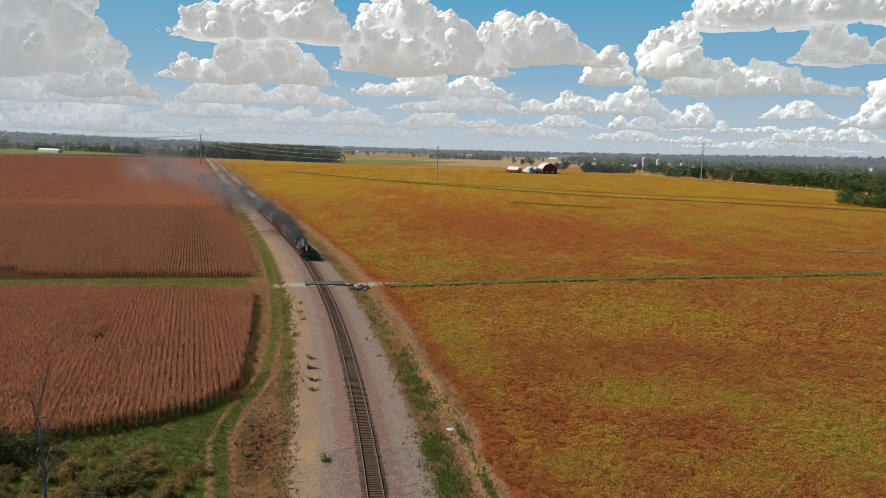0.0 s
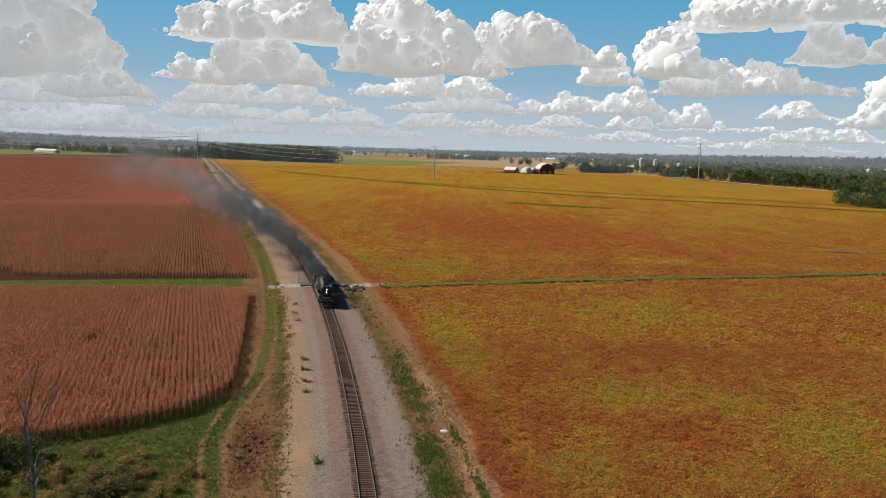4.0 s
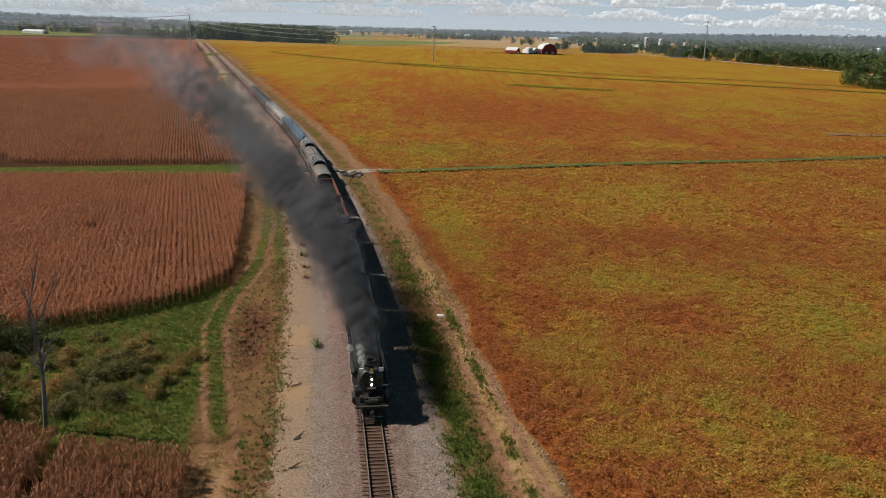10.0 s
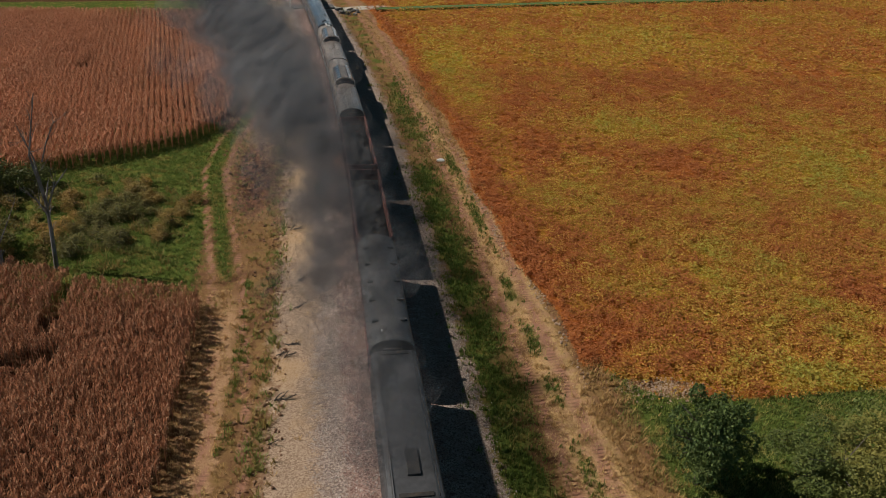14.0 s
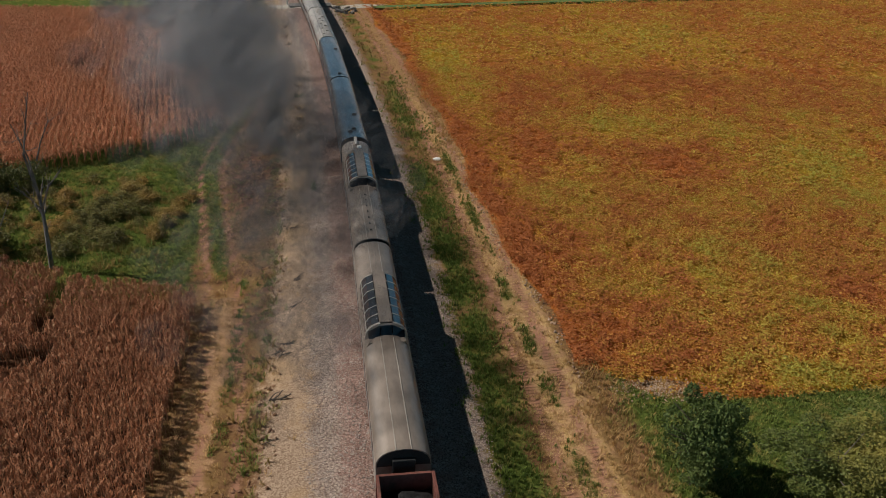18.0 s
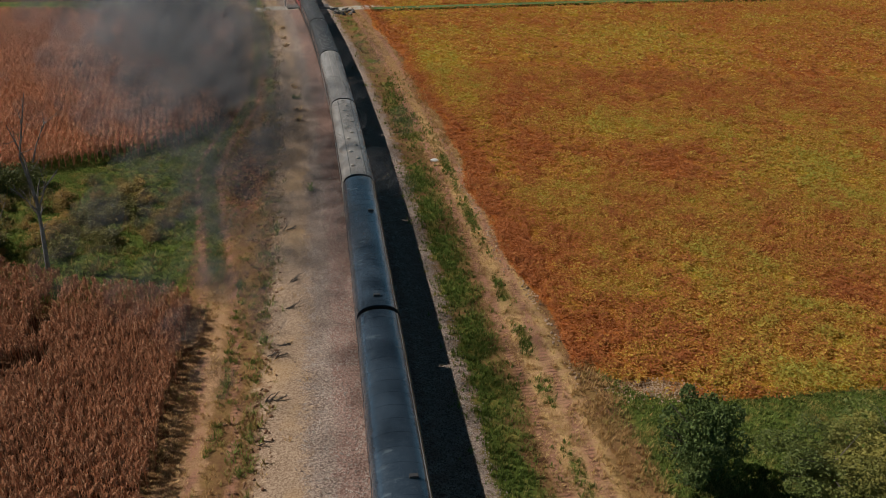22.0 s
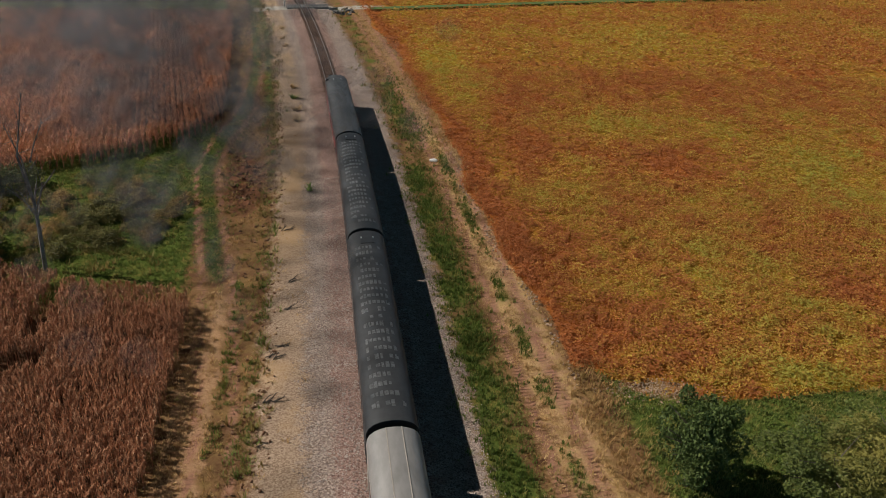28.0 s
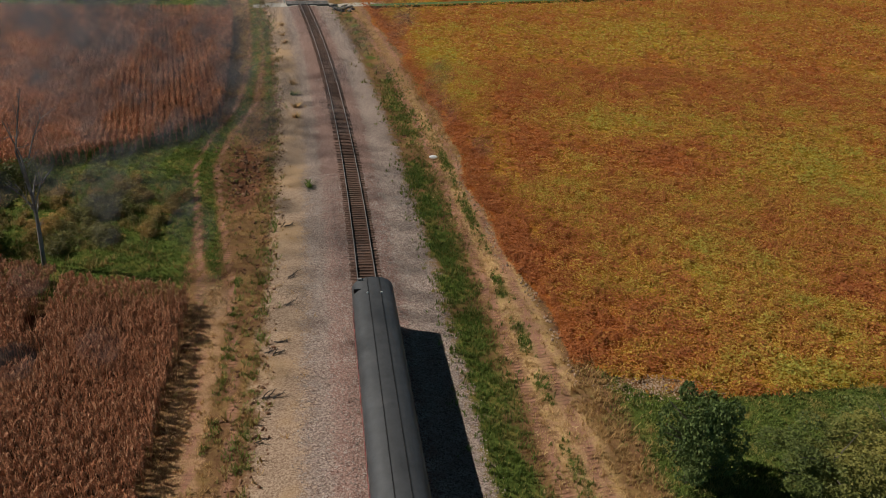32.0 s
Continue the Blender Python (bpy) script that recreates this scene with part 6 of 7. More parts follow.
def ribbon(name, label, points, width, mat, z=0.12):
    """A flat strip of ground along points."""
    p = np.array(points, float)
    t = np.gradient(p, axis=0)
    t /= np.linalg.norm(t, axis=1)[:, None]
    n = np.stack([t[:, 1], -t[:, 0]], 1) * width / 2
    v = np.concatenate([np.c_[p + n, np.full(len(p), z)], np.c_[p - n, np.full(len(p), z)]])
    k = np.arange(len(p) - 1)
    f = np.stack([k, k + 1, k + 1 + len(p), k + len(p)], 1)
    return tagged(big_mesh(name, v, f, mat), label, "road", kind="structure")


ribbon("road", "pale country road beyond the soybean field", [(300, 1360), (330, 1260), (366, 1110), (398, 930), (424, 800), (440, 700)], 7, M_CONCRETE, 0.5)
M_PLOUGH = surface("ploughed_field", (0.16, 0.07, 0.045), (0.22, 0.10, 0.065), 0.05, 0.95, spec=0.0)
ribbon("field", "bare reddish field behind the road", [(392, 1085), (430, 1095), (478, 1080)], 70, M_PLOUGH, 0.4)
M_STUBBLE = surface("pale_stubble", (0.34, 0.22, 0.10), (0.42, 0.29, 0.14), 0.03, 0.95, spec=0.0)
ribbon("field", "pale stubble field in the distance", [(-20, 1500), (200, 2050), (320, 2600)], 420, M_STUBBLE, 0.25)
M_PASTURE = surface("far_pasture", (0.14, 0.17, 0.04), (0.22, 0.21, 0.06), 0.02, 0.95, spec=0.0)
ribbon("field", "green pasture strip in the distance", [(-220, 1390), (-120, 1640), (-60, 1900)], 240, M_PASTURE, 0.3)
ribbon("field", "green land beyond the corn field", [(-1600, 1500), (-1000, 1620), (-700, 2100), (-560, 2900)], 900, M_PASTURE, 0.2)

# ---- power line ----
M_POLE = surface("galvanised_pole", (0.42, 0.42, 0.41), (0.52, 0.52, 0.51), 0.6, 0.5, 0.5)
M_WIRE = surface("pale_wire", (0.50, 0.50, 0.48), (0.60, 0.60, 0.58), 1, 0.4, 0.6)
POLES = ((-310, 1028, 40), (-5.4, 819, 34), (336.7, 1041, 49), (-760, 1120, 40))


def pylon(x, y, h):
    p = tagged(new("power_pole"), "tall grey steel transmission pole standing in the field", "utility pole", "power line poles")
    bm = fresh()
    tube(bm, (0, 0, -0.3), (0, 0, h), 0.75, 0.38, 10)
    part("shaft", bm, M_POLE, p)
    for z, w in ((h - 1.0, 3.2), (h - 6, 3.6), (h - 11, 3.6)):
        for s in (-1, 1):
            bm = fresh()
            tube(bm, (0, 0, z), (s * w, 0, z + 1.1), 0.28, 0.14, 8)
            arm = part("arm", bm, M_POLE, p)
            bm = fresh()
            tube(bm, (s * w, 0, z + 1.0), (s * w, 0, z - 0.9), 0.14, sides=6)
            part("insulator", bm, M_CONCRETE, arm)
    p.matrix_basis = pose(x, y, 0, 0, 0, 10)


for q in POLES:
    pylon(*q)


def wire(a, b, sag, r=0.14):
    a, b = Vector(a), Vector(b)
    pts = [a.lerp(b, k / 14) - Vector((0, 0, sag * 4 * (k / 14) * (1 - k / 14))) for k in range(15)]
    bm = fresh()
    rings = [[bm.verts.new(p + Vector((0, r * math.cos(1.2566 * k), r * math.sin(1.2566 * k)))) for k in range(5)] for p in pts]
    for p, q in zip(rings, rings[1:]):
        for k in range(5):
            bm.faces.new((p[k], p[(k + 1) % 5], q[(k + 1) % 5], q[k]))
    return bm


for (xa, ya, ha), (xb, yb, hb) in ((POLES[3], POLES[0]), (POLES[0], POLES[1])):
    line = tagged(new("power_line"), "sagging wires between the transmission poles", "power line")
    for z in (2.0, 7.0, 12.0):
        part("wire", wire((xa - 3.3, ya, ha - z), (xb - 3.3, yb, hb - z), 9, 0.16 if xb < 0 and xa < -500 else 0.09), M_WIRE, line)
        part("wire", wire((xa + 3.3, ya, ha - z), (xb + 3.3, yb, hb - z), 9, 0.16 if xb < 0 and xa < -500 else 0.09), M_WIRE, line)


# ---- soybeans near the railway ----
def bean_material():
    m, nt, b = material("soybean_leaves", 0.7, 0, 0.25)
    g = node(nt, "ShaderNodeAttribute", attribute="green").outputs["Fac"]
    r = node(nt, "ShaderNodeNewGeometry").outputs["Random Per Island"]
    pos = coords(nt, "World")
    v = math_node(nt, "ADD", g, span(nt, r, 0, 1, -0.22, 0.22))
    v = math_node(nt, "ADD", v, span(nt, noise_tex(nt, pos, 0.5, 4, 0.7), 0.3, 0.7, -0.25, 0.25))
    brown = mix(nt, span(nt, noise_tex(nt, pos, 4, 2), 0.3, 0.7), (0.30, 0.100, 0.032), (0.49, 0.184, 0.062))
    yellow = mix(nt, r, (0.38, 0.222, 0.038), (0.60, 0.380, 0.068))
    green = mix(nt, r, (0.23, 0.222, 0.037), (0.44, 0.40, 0.074))
    col = mix(nt, span(nt, v, 0.30, 0.66), brown, yellow)
    col = mix(nt, span(nt, v, 0.58, 0.88), col, green)
    nt.links.new(col, b.inputs["Base Color"])
    t = node(nt, "ShaderNodeBsdfTranslucent", {"Color": col})
    mx = node(nt, "ShaderNodeMixShader", {0: 0.4, 1: b.outputs[0], 2: t.outputs[0]})
    nt.links.new(mx.outputs[0], nt.nodes["Material Output"].inputs["Surface"])
    return m


M_BEAN = bean_material()


def leafy_template(n, spread_r, low, high, size, seed):
    rng = np.random.RandomState(seed)
    v = []
    for k in range(n):
        a, r = rng.uniform(0, 6.28), spread_r * math.sqrt(rng.rand())
        c = np.array([r * math.cos(a), r * math.sin(a), rng.uniform(low, high)])
        u = rng.normal(0, 1, 3) * [1, 1, 0.3]
        u /= np.linalg.norm(u)
        w = np.cross(u, rng.normal(0, 0.35, 3) + [0, 0, 1])
        w /= np.linalg.norm(w)
        s = size * rng.uniform(0.7, 1.3)
        v += [c - u * s, c - w * s * 0.6, c + u * s, c + w * s * 0.6]
    return np.array(v), np.arange(4 * n).reshape(-1, 4)


def plant_beans(label, x, y, leaves, grow, seed, size=0.13):
    rng = np.random.RandomState(seed)
    vs, fs, gs, base = [], [], [], 0
    which = rng.randint(0, 4, len(x))
    for k in range(4):
        px, py = x[which == k], y[which == k]
        n = len(px)
        sc = grow * rng.uniform(0.8, 1.2, (n, 1)) * np.array([[1, 1, 1.0 / grow ** 0.6]])
        t, f = leafy_template(leaves, 0.34, 0.16, 0.66, size, seed + k)
        v, f = scatter(t, f, np.stack([px, py, land(px, py)], 1), rng.uniform(0, 6.28, n), sc)
        vs.append(v)
        fs.append(f + base)
        gs.append(np.repeat(greenness(px, py), len(t)))
        base += len(v)
    ob = big_mesh("soybean_field", np.concatenate(vs), np.concatenate(fs), M_BEAN, {"green": np.concatenate(gs)})
    tagged(ob, label, "soybean field", kind="stuff")


def bean_places(y0, y1, density, seed):
    rng = np.random.RandomState(seed)
    n = int((y1 - y0) * y1 * density)
    x, y = rng.uniform(-0.34 * y1, 0.66 * y1, n), rng.uniform(y0, y1, n)
    s, d = along(x, y)
    k = (x < 0.64 * y + 5) & (rng.rand(n) < in_beans(x, y, s, d)) & (ditch(x, y) < 0.3)
    k &= rng.rand(n) > bare_corner(x, y)
    return x[k], y[k]


x, y = bean_places(42, 84, 9.0, 1)
plant_beans("ripening orange and yellow-green soybeans near the railway", x, y, 12, 1.0, 400, 0.10)
x, y = bean_places(84, 135, 4.6, 2)
plant_beans("ripening orange and yellow-green soybeans", x, y, 8, 1.25, 410, 0.11)
x, y = bean_places(135, 235, 1.5, 3)
plant_beans("ripening soybeans towards the grass waterway", x, y, 5, 1.9, 420)
x, y = bean_places(235, 560, 0.30, 4)
k = np.random.RandomState(44).rand(len(x)) > smooth_step(y, 260, 550)
x, y = x[k], y[k]
plant_beans("ripening soybeans beyond the grass waterway", x, y, 5, 2.9, 430)


# ---- grass and weeds ----
def grass_material(name, dark, light, dry, dry_from):
    m, nt, b = material(name, 0.7, 0, 0.25)
    r = node(nt, "ShaderNodeNewGeometry").outputs["Random Per Island"]
    pos = coords(nt, "World")
    col = mix(nt, r, dark, light)
    v = math_node(nt, "ADD", noise_tex(nt, pos, 0.35, 4, 0.65), span(nt, r, 0, 1, -0.1, 0.1))
    col = mix(nt, span(nt, v, dry_from, dry_from + 0.12), col, dry)
    nt.links.new(col, b.inputs["Base Color"])
    t = node(nt, "ShaderNodeBsdfTranslucent", {"Color": col})
    mx = node(nt, "ShaderNodeMixShader", {0: 0.3, 1: b.outputs[0], 2: t.outputs[0]})
    nt.links.new(mx.outputs[0], nt.nodes["Material Output"].inputs["Surface"])
    return m


M_GRASS = grass_material("verge_grass", (0.050, 0.088, 0.016), (0.205, 0.265, 0.050), (0.33, 0.27, 0.08), 0.53)
M_DRYGRASS = grass_material("dry_grass", (0.28, 0.15, 0.055), (0.58, 0.38, 0.16), (0.24, 0.25, 0.06), 0.60)
M_STRAW = grass_material("bleached_straw", (0.34, 0.19, 0.085), (0.66, 0.46, 0.22), (0.30, 0.27, 0.08), 0.62)
M_WEED = grass_material("brown_weeds", (0.20, 0.125, 0.045), (0.40, 0.29, 0.095), (0.17, 0.23, 0.05), 0.48)


def blades_template(n, height, lean, seed, width=0.018):
    rng = np.random.RandomState(seed)
    v = []
    for k in range(n):
        a, r = rng.uniform(0, 6.28), 0.16 * math.sqrt(rng.rand())
        bx, by = r * math.cos(a * 2), r * math.sin(a * 2)
        h = height * rng.uniform(0.55, 1.1)
        c, s = math.cos(a), math.sin(a)
        o = lean * h * rng.uniform(0.3, 1.2)
        v += [(bx - s * width, by + c * width, 0), (bx + s * width, by - c * width, 0), (bx + c * o + s * width * 0.4, by + s * o - c * width * 0.4, h), (bx + c * o - s * width * 0.4, by + s * o + c * width * 0.4, h)]
    return np.array(v), np.arange(4 * n).reshape(-1, 4)


def sow(name, label, chance, box_xy, density, mat, blades, height, lean, seed, grow=1.0, width=0.018):
    """Strews tufts where chance(x, y, s, d) says so."""
    rng = np.random.RandomState(seed)
    x0, x1, y0, y1 = box_xy
    n = int((x1 - x0) * (y1 - y0) * density)
    x, y = rng.uniform(x0, x1, n), rng.uniform(y0, y1, n)
    s, d = along(x, y)
    k = rng.rand(n) < chance(x, y, s, d)
    x, y = x[k], y[k]
    t, f = blades_template(blades, height, lean, seed, width)
    n = len(x)
    v, f = scatter(t, f, np.stack([x, y, land(x, y) - 0.02], 1), rng.uniform(0, 6.28, n), grow * rng.uniform(0.6, 1.35, (n, 1)) * np.ones((1, 3)))
    return tagged(big_mesh(name, v, f, mat), label, "grass", kind="stuff")


def view(x, y):
    return (np.abs(x) < 0.62 * y + 6) * 1.0


sow("grass", "green grass on the meadow beside the corn", lambda x, y, s, d: meadow(x, y, s, d) * (d < -7) * view(x, y), (-52, -8, 52, 112), 15, M_GRASS, 9, 0.24, 0.9, 1, 1.0, 0.020)
sow("grass", "green weeds along the foot of the ballast", lambda x, y, s, d: meadow(x, y, s, d) * (d > 4) * (d < 12.5), (-6, 16, 28, 132), 20, M_GRASS, 9, 0.30, 0.8, 2, 1.0, 0.022)
sow("grass", "rank green grass below the soybean field", lambda x, y, s, d: meadow(x, y, s, d) * (d > 13.5) * (y < 60) * view(x, y), (10, 40, 28, 58), 30, M_GRASS, 9, 0.20, 1.1, 3, 1.1, 0.016)
sow("dry_grass", "dry straw-coloured grass beside the wheel tracks", lambda x, y, s, d: (0.55 * np.exp(-(((d + 11.5) / 3.2) ** 2)) + 0.5 * np.exp(-(((d - 10.6) / 1.3) ** 2)) + 0.4 * np.exp(-(((d - 12.9) / 0.7) ** 2))) * (s < 190) * (lumps(x, y, 3.5, 61) > -0.5), (-40, 18, 28, 190), 9.0, M_DRYGRASS, 8, 0.20, 1.2, 4, 1.0, 0.018)
sow("dry_grass", "dry yellow grass at the field's corner", lambda x, y, s, d: np.exp(-(((d - 14.6) / 1.5) ** 2)) * (s < 47) + 0.6 * np.exp(-(((d - 12.6) / 0.8) ** 2)) * smooth_step(s, 85, 100) * (s < 130), (-8, 22, 28, 130), 14, M_DRYGRASS, 12, 0.34, 0.9, 5, 1.0, 0.014)
sow("weeds", "tangled brown and olive weeds on the meadow", lambda x, y, s, d: 0.8 * smooth_step(-d, 16.5, 19) * smooth_step(s, 62, 66) * (1 - smooth_step(s, 82, 88)) * (lumps(x, y, 3.1, 71) + lumps(x, y, 5.3, 75) > 0.1) * view(x, y), (-50, -18, 56, 92), 4.5, M_WEED, 9, 0.42, 0.8, 6, 1.2, 0.024)
sow("weeds", "scrubby weeds on the embankment", lambda x, y, s, d: (np.exp(-(((d + 8.7) / 0.9) ** 2)) * 0.8 + np.exp(-(((d - 7.6) / 1.7) ** 2)) * smooth_step(s, 88, 98) * 0.7) * (lumps(x, y, 4, 72) > 0.0), (-45, 12, 28, 186), 3.2, M_WEED, 8, 0.38, 0.8, 7, 1.1, 0.035)
sow("weeds", "brown weeds between the green verge and the wheel tracks", lambda x, y, s, d: np.exp(-(((d - 8.8) / 0.55) ** 2)) * (s < 94) * (lumps(x, y, 3.3, 79) > -0.6), (-6, 16, 28, 100), 16, M_WEED, 8, 0.24, 1.0, 12, 1.0, 0.020)
sow("grass", "green tufts between the wheel tracks", lambda x, y, s, d: (np.exp(-(((d + 10.7) / 0.4) ** 2)) + np.exp(-(((d + 8.7) / 0.45) ** 2))) * (lumps(x, y, 5, 73) > 0.05) * (s < 66), (-26, -8, 28, 70), 14, M_GRASS, 7, 0.26, 0.8, 9, 1.0, 0.026)
sow("weeds", "brown weeds between the lane and the gravel", lambda x, y, s, d: np.exp(-(((d + 8.8) / 0.8) ** 2)) * (lumps(x, y, 3, 74) > -0.1) * (s < 110), (-32, -7, 28, 112), 9, M_WEED, 7, 0.24, 1.2, 10, 1.0, 0.026)
sow("dry_grass", "trodden straw beside the wheel tracks", lambda x, y, s, d: 0.9 * np.exp(-(((d + 12.9) / 0.7) ** 2)) * (s < 60) + 0.9 * np.exp(-(((d - 11.0) / 1.3) ** 2)) * (lumps(x, y, 2.3, 77) + lumps(x, y, 4.1, 78) > -0.5) * (s < 100), (-24, 24, 28, 102), 28, M_STRAW, 7, 0.13, 1.8, 11, 1.0, 0.022)
sow("corn_stubble", "fallen dry corn leaves along the field's edge", lambda x, y, s, d: 0.6 * np.exp(-(((d + 14.2) / 1.1) ** 2)) * ((s < 58) | (s > 104)) * (s < 190), (-50, -10, 24, 186), 3.0, M_DRYGRASS, 5, 0.12, 2.6, 8, 1.2, 0.03)


# ---- single plants, dead trees, shrubs ----
M_DEAD = surface("weathered_dead_wood", (0.07, 0.058, 0.05), (0.26, 0.235, 0.21), 1.2, 0.9, grain=18, relief=0.5)


def limb(bm, a, b, r0, r1, rng, level, reach):
    """A crooked limb that splits into thinner ones."""
    a, b = Vector(a), Vector(b)
    mid = a.lerp(b, 0.5) + Vector(rng.normal(0, 0.045, 3)) * (b - a).length
    tube(bm, a, mid, r0, (r0 + r1) / 2, 6)
    tube(bm, mid, b, (r0 + r1) / 2, r1, 6)
    if level <= 0:
        return
    for k in range(4 if level > 1 else 3):
        p = mid.lerp(b, rng.uniform(-0.5, 1.0))
        way = (b - a).normalized() + Vector(rng.normal(0, 0.55, 3))
        limb(bm, p, p + way.normalized() * reach * rng.uniform(0.5, 1.0), r1 * 0.85, r1 * 0.35, rng, level - 1, reach * 0.6)


def dead_tree(label, x, y, stems, seed):
    t = tagged(new("dead_tree"), label, "tree")
    rng = np.random.RandomState(seed)
    for k, (a, b, r0, r1, reach) in enumerate(stems):
        bm = fresh()
        limb(bm, a, b, r0, r1, rng, 2, reach)
        part("trunk" if k == 0 else "limb", bm, M_DEAD, t)
    t.location = (x, y, float(land(np.array(x), np.array(y))))


dead_tree("bare grey dead tree with a forked trunk in the meadow", -31.4, 60.6,
          (((0, 0, -0.2), (0.1, 0.3, 6.4), 0.20, 0.13, 1.8), ((0.1, 0.3, 6.2), (0.5, 1.0, 15.2), 0.13, 0.04, 2.6), ((0.1, 0.2, 5.4), (2.6, -0.2, 9.4), 0.09, 0.035, 2.0),
           ((0.1, 0.3, 4.8), (-1.9, 0.4, 7.4), 0.07, 0.03, 1.6), ((0.1, 0.3, 6.4), (-1.3, 0.8, 12.6), 0.10, 0.035, 2.2), ((0.3, 0.6, 9.6), (1.8, 0.8, 13.0), 0.07, 0.03, 1.8)), 5)
dead_tree("leaning bare grey tree at the meadow's edge", -34.2, 58.2,
          (((0, 0, -0.2), (-0.7, 0.2, 4.6), 0.2, 0.13, 1.2), ((-0.7, 0.2, 4.4), (-2.0, 0.8, 9.4), 0.12, 0.03, 1.7), ((-0.4, 0.1, 3.2), (1.6, 0.4, 7.2), 0.06, 0.02, 1.4)), 9)

M_SHRUB = leaf_material("meadow_shrub", (0.075, 0.078, 0.020), (0.22, 0.185, 0.050), (0.40, 0.24, 0.065), 0.45)
M_SHRUB_DARK = leaf_material("thicket_leaves", (0.04, 0.055, 0.014), (0.14, 0.145, 0.034), (0.26, 0.19, 0.04), 0.50)
SHRUB = "shrubs on the meadow"
shrub = make_tree("shrub", "low tangled olive shrub on the meadow", 31, 1.8, 3.0, 900, 0.10, M_SHRUB, 0.0, SHRUB)
copies(shrub, [(-35.5, 73.5), (-38, 76), (-41, 73), (-37.5, 70.5), (-44, 75.5), (-36.6, 63.2), (-38.6, 62), (-34.4, 65.2), (-29.5, 68), (-27.4, 65.6), (-25.2, 72), (-24.4, 67), (-31.5, 79.2), (-42, 79.5), (-28.2, 71.5)]
       + [(x, y) for x, y in np.random.RandomState(8).normal((-30.5, 71.0), (4.0, 4.6), (85, 2)).tolist() if x < -23.5 and 62.5 < y < 80], 3, 0.36, 0.90)
bush = make_tree("shrub", "tall dark thicket shrub at the meadow's edge", 33, 3.4, 4.6, 2600, 0.11, M_SHRUB_DARK, 0.0, SHRUB)
copies(bush, [(-43.5, 76.5), (-46.5, 78), (-44.5, 73.5), (-48, 74.5), (-41.2, 78.6), (-39.4, 64.6), (-41.6, 66), (-37.6, 62.4), (-43, 69.5), (-47, 70)], 6, 0.7, 1.1)

M_LEAF_DARK = leaf_material("dense_dark_leaves", (0.045, 0.080, 0.020), (0.165, 0.215, 0.060), (0.21, 0.22, 0.06))
M_LEAF_OLIVE = leaf_material("dull_olive_leaves", (0.060, 0.085, 0.020), (0.17, 0.195, 0.048), (0.24, 0.21, 0.05), 0.50)
tree_a = make_tree("tree", "round leafy green tree beside the tractor track", 41, 6.8, 4.9, 15000, 0.075, M_LEAF_DARK, 0.04, "trees below the soybean field", 34, (0.16, 0.30), 0.34)
put(tree_a, 16.9, 36.2, 40)
tree_b = make_tree("tree", "broad olive green tree in the grass", 47, 4.6, 7.0, 16000, 0.075, M_LEAF_OLIVE, 0.02, "trees below the soybean field", 40, (0.14, 0.28), 0.38)
copies(tree_b, [(24.2, 35.0), (28.8, 36.2), (33.6, 37.5), (28.0, 32.0)], 4, 0.9, 1.05)

# weed tufts on the left gravel
TUFT = "weed tufts on the gravel"


def weed_tuft(mat, label, seed):
    v, f = blades_template(46, 0.55, 0.75, seed, 0.035)
    t = big_mesh("weed_tuft", v * [2.6, 2.0, 1.0], f, mat)
    return tagged(t, label, "weed", TUFT)


tan_tuft = weed_tuft(M_DRYGRASS, "dry tan weed tuft on the gravel bank", 3)
green_tuft = weed_tuft(M_GRASS, "green weed tuft on the gravel bank", 4)
TUFT_SPOTS = ((-19.5, 118.9), (-18.6, 113.5), (-17.4, 107.6), (-16.7, 103.0), (-28.5, 160.5), (-26.9, 151.9), (-25.4, 145.8), (-11.5, 79.5))
for k, (x, y) in enumerate(TUFT_SPOTS):
    first = tan_tuft if k in (0, 2, 3, 4, 5, 6) else green_tuft
    z = float(land(np.array(x), np.array(y)))
    if k in (0, 1):
        first.location = (x, y, z)
    else:
        copy_thing(first, pose(x, y, z, 0, 0, 40 * k))

# ---- litter: branches, stones, clods, crossing ----
M_STICK = surface("dark_dead_branch", (0.035, 0.026, 0.02), (0.09, 0.07, 0.055), 8, 0.9, grain=30, relief=0.4)
BRANCH = "fallen branches on the gravel bank"
for k, (x, y) in enumerate(((-10.1, 55.2), (-9.7, 50.0), (-10.0, 48.0), (-9.2, 43.0), (-9.3, 39.0), (-10.7, 59.6), (-12.6, 69.4))):
    rng = np.random.RandomState(80 + k)
    bm = fresh()
    for j in range(2 + k % 4):
        a, ln = rng.uniform(-0.1, 1.3), rng.uniform(0.3, 1.2)
        p = Vector((rng.normal(0, 0.25), rng.normal(0, 0.25), 0.03))
        limb(bm, p, p + Vector((math.cos(a) * ln, math.sin(a) * ln, rng.uniform(0.02, 0.35))), 0.05, 0.025, rng, 1, 0.5)
    b = tagged(part("fallen_branch", bm, M_STICK), "dark dead branches lying on the gravel bank", "branch", BRANCH)
    b.location = (x, y, float(land(np.array(x), np.array(y))))

M_CLOD = surface("turned_earth", (0.12, 0.060, 0.034), (0.28, 0.15, 0.082), 2, 0.95, relief=0.6, kind="World")
M_PALE = surface("pale_dry_clods", (0.26, 0.17, 0.11), (0.44, 0.32, 0.23), 2, 0.95, relief=0.5, kind="World")
M_GRAVEL = surface("loose_ballast_stone", (0.20, 0.13, 0.11), (0.52, 0.45, 0.40), 0.9, 0.9, relief=0.3, kind="World", grain=9)


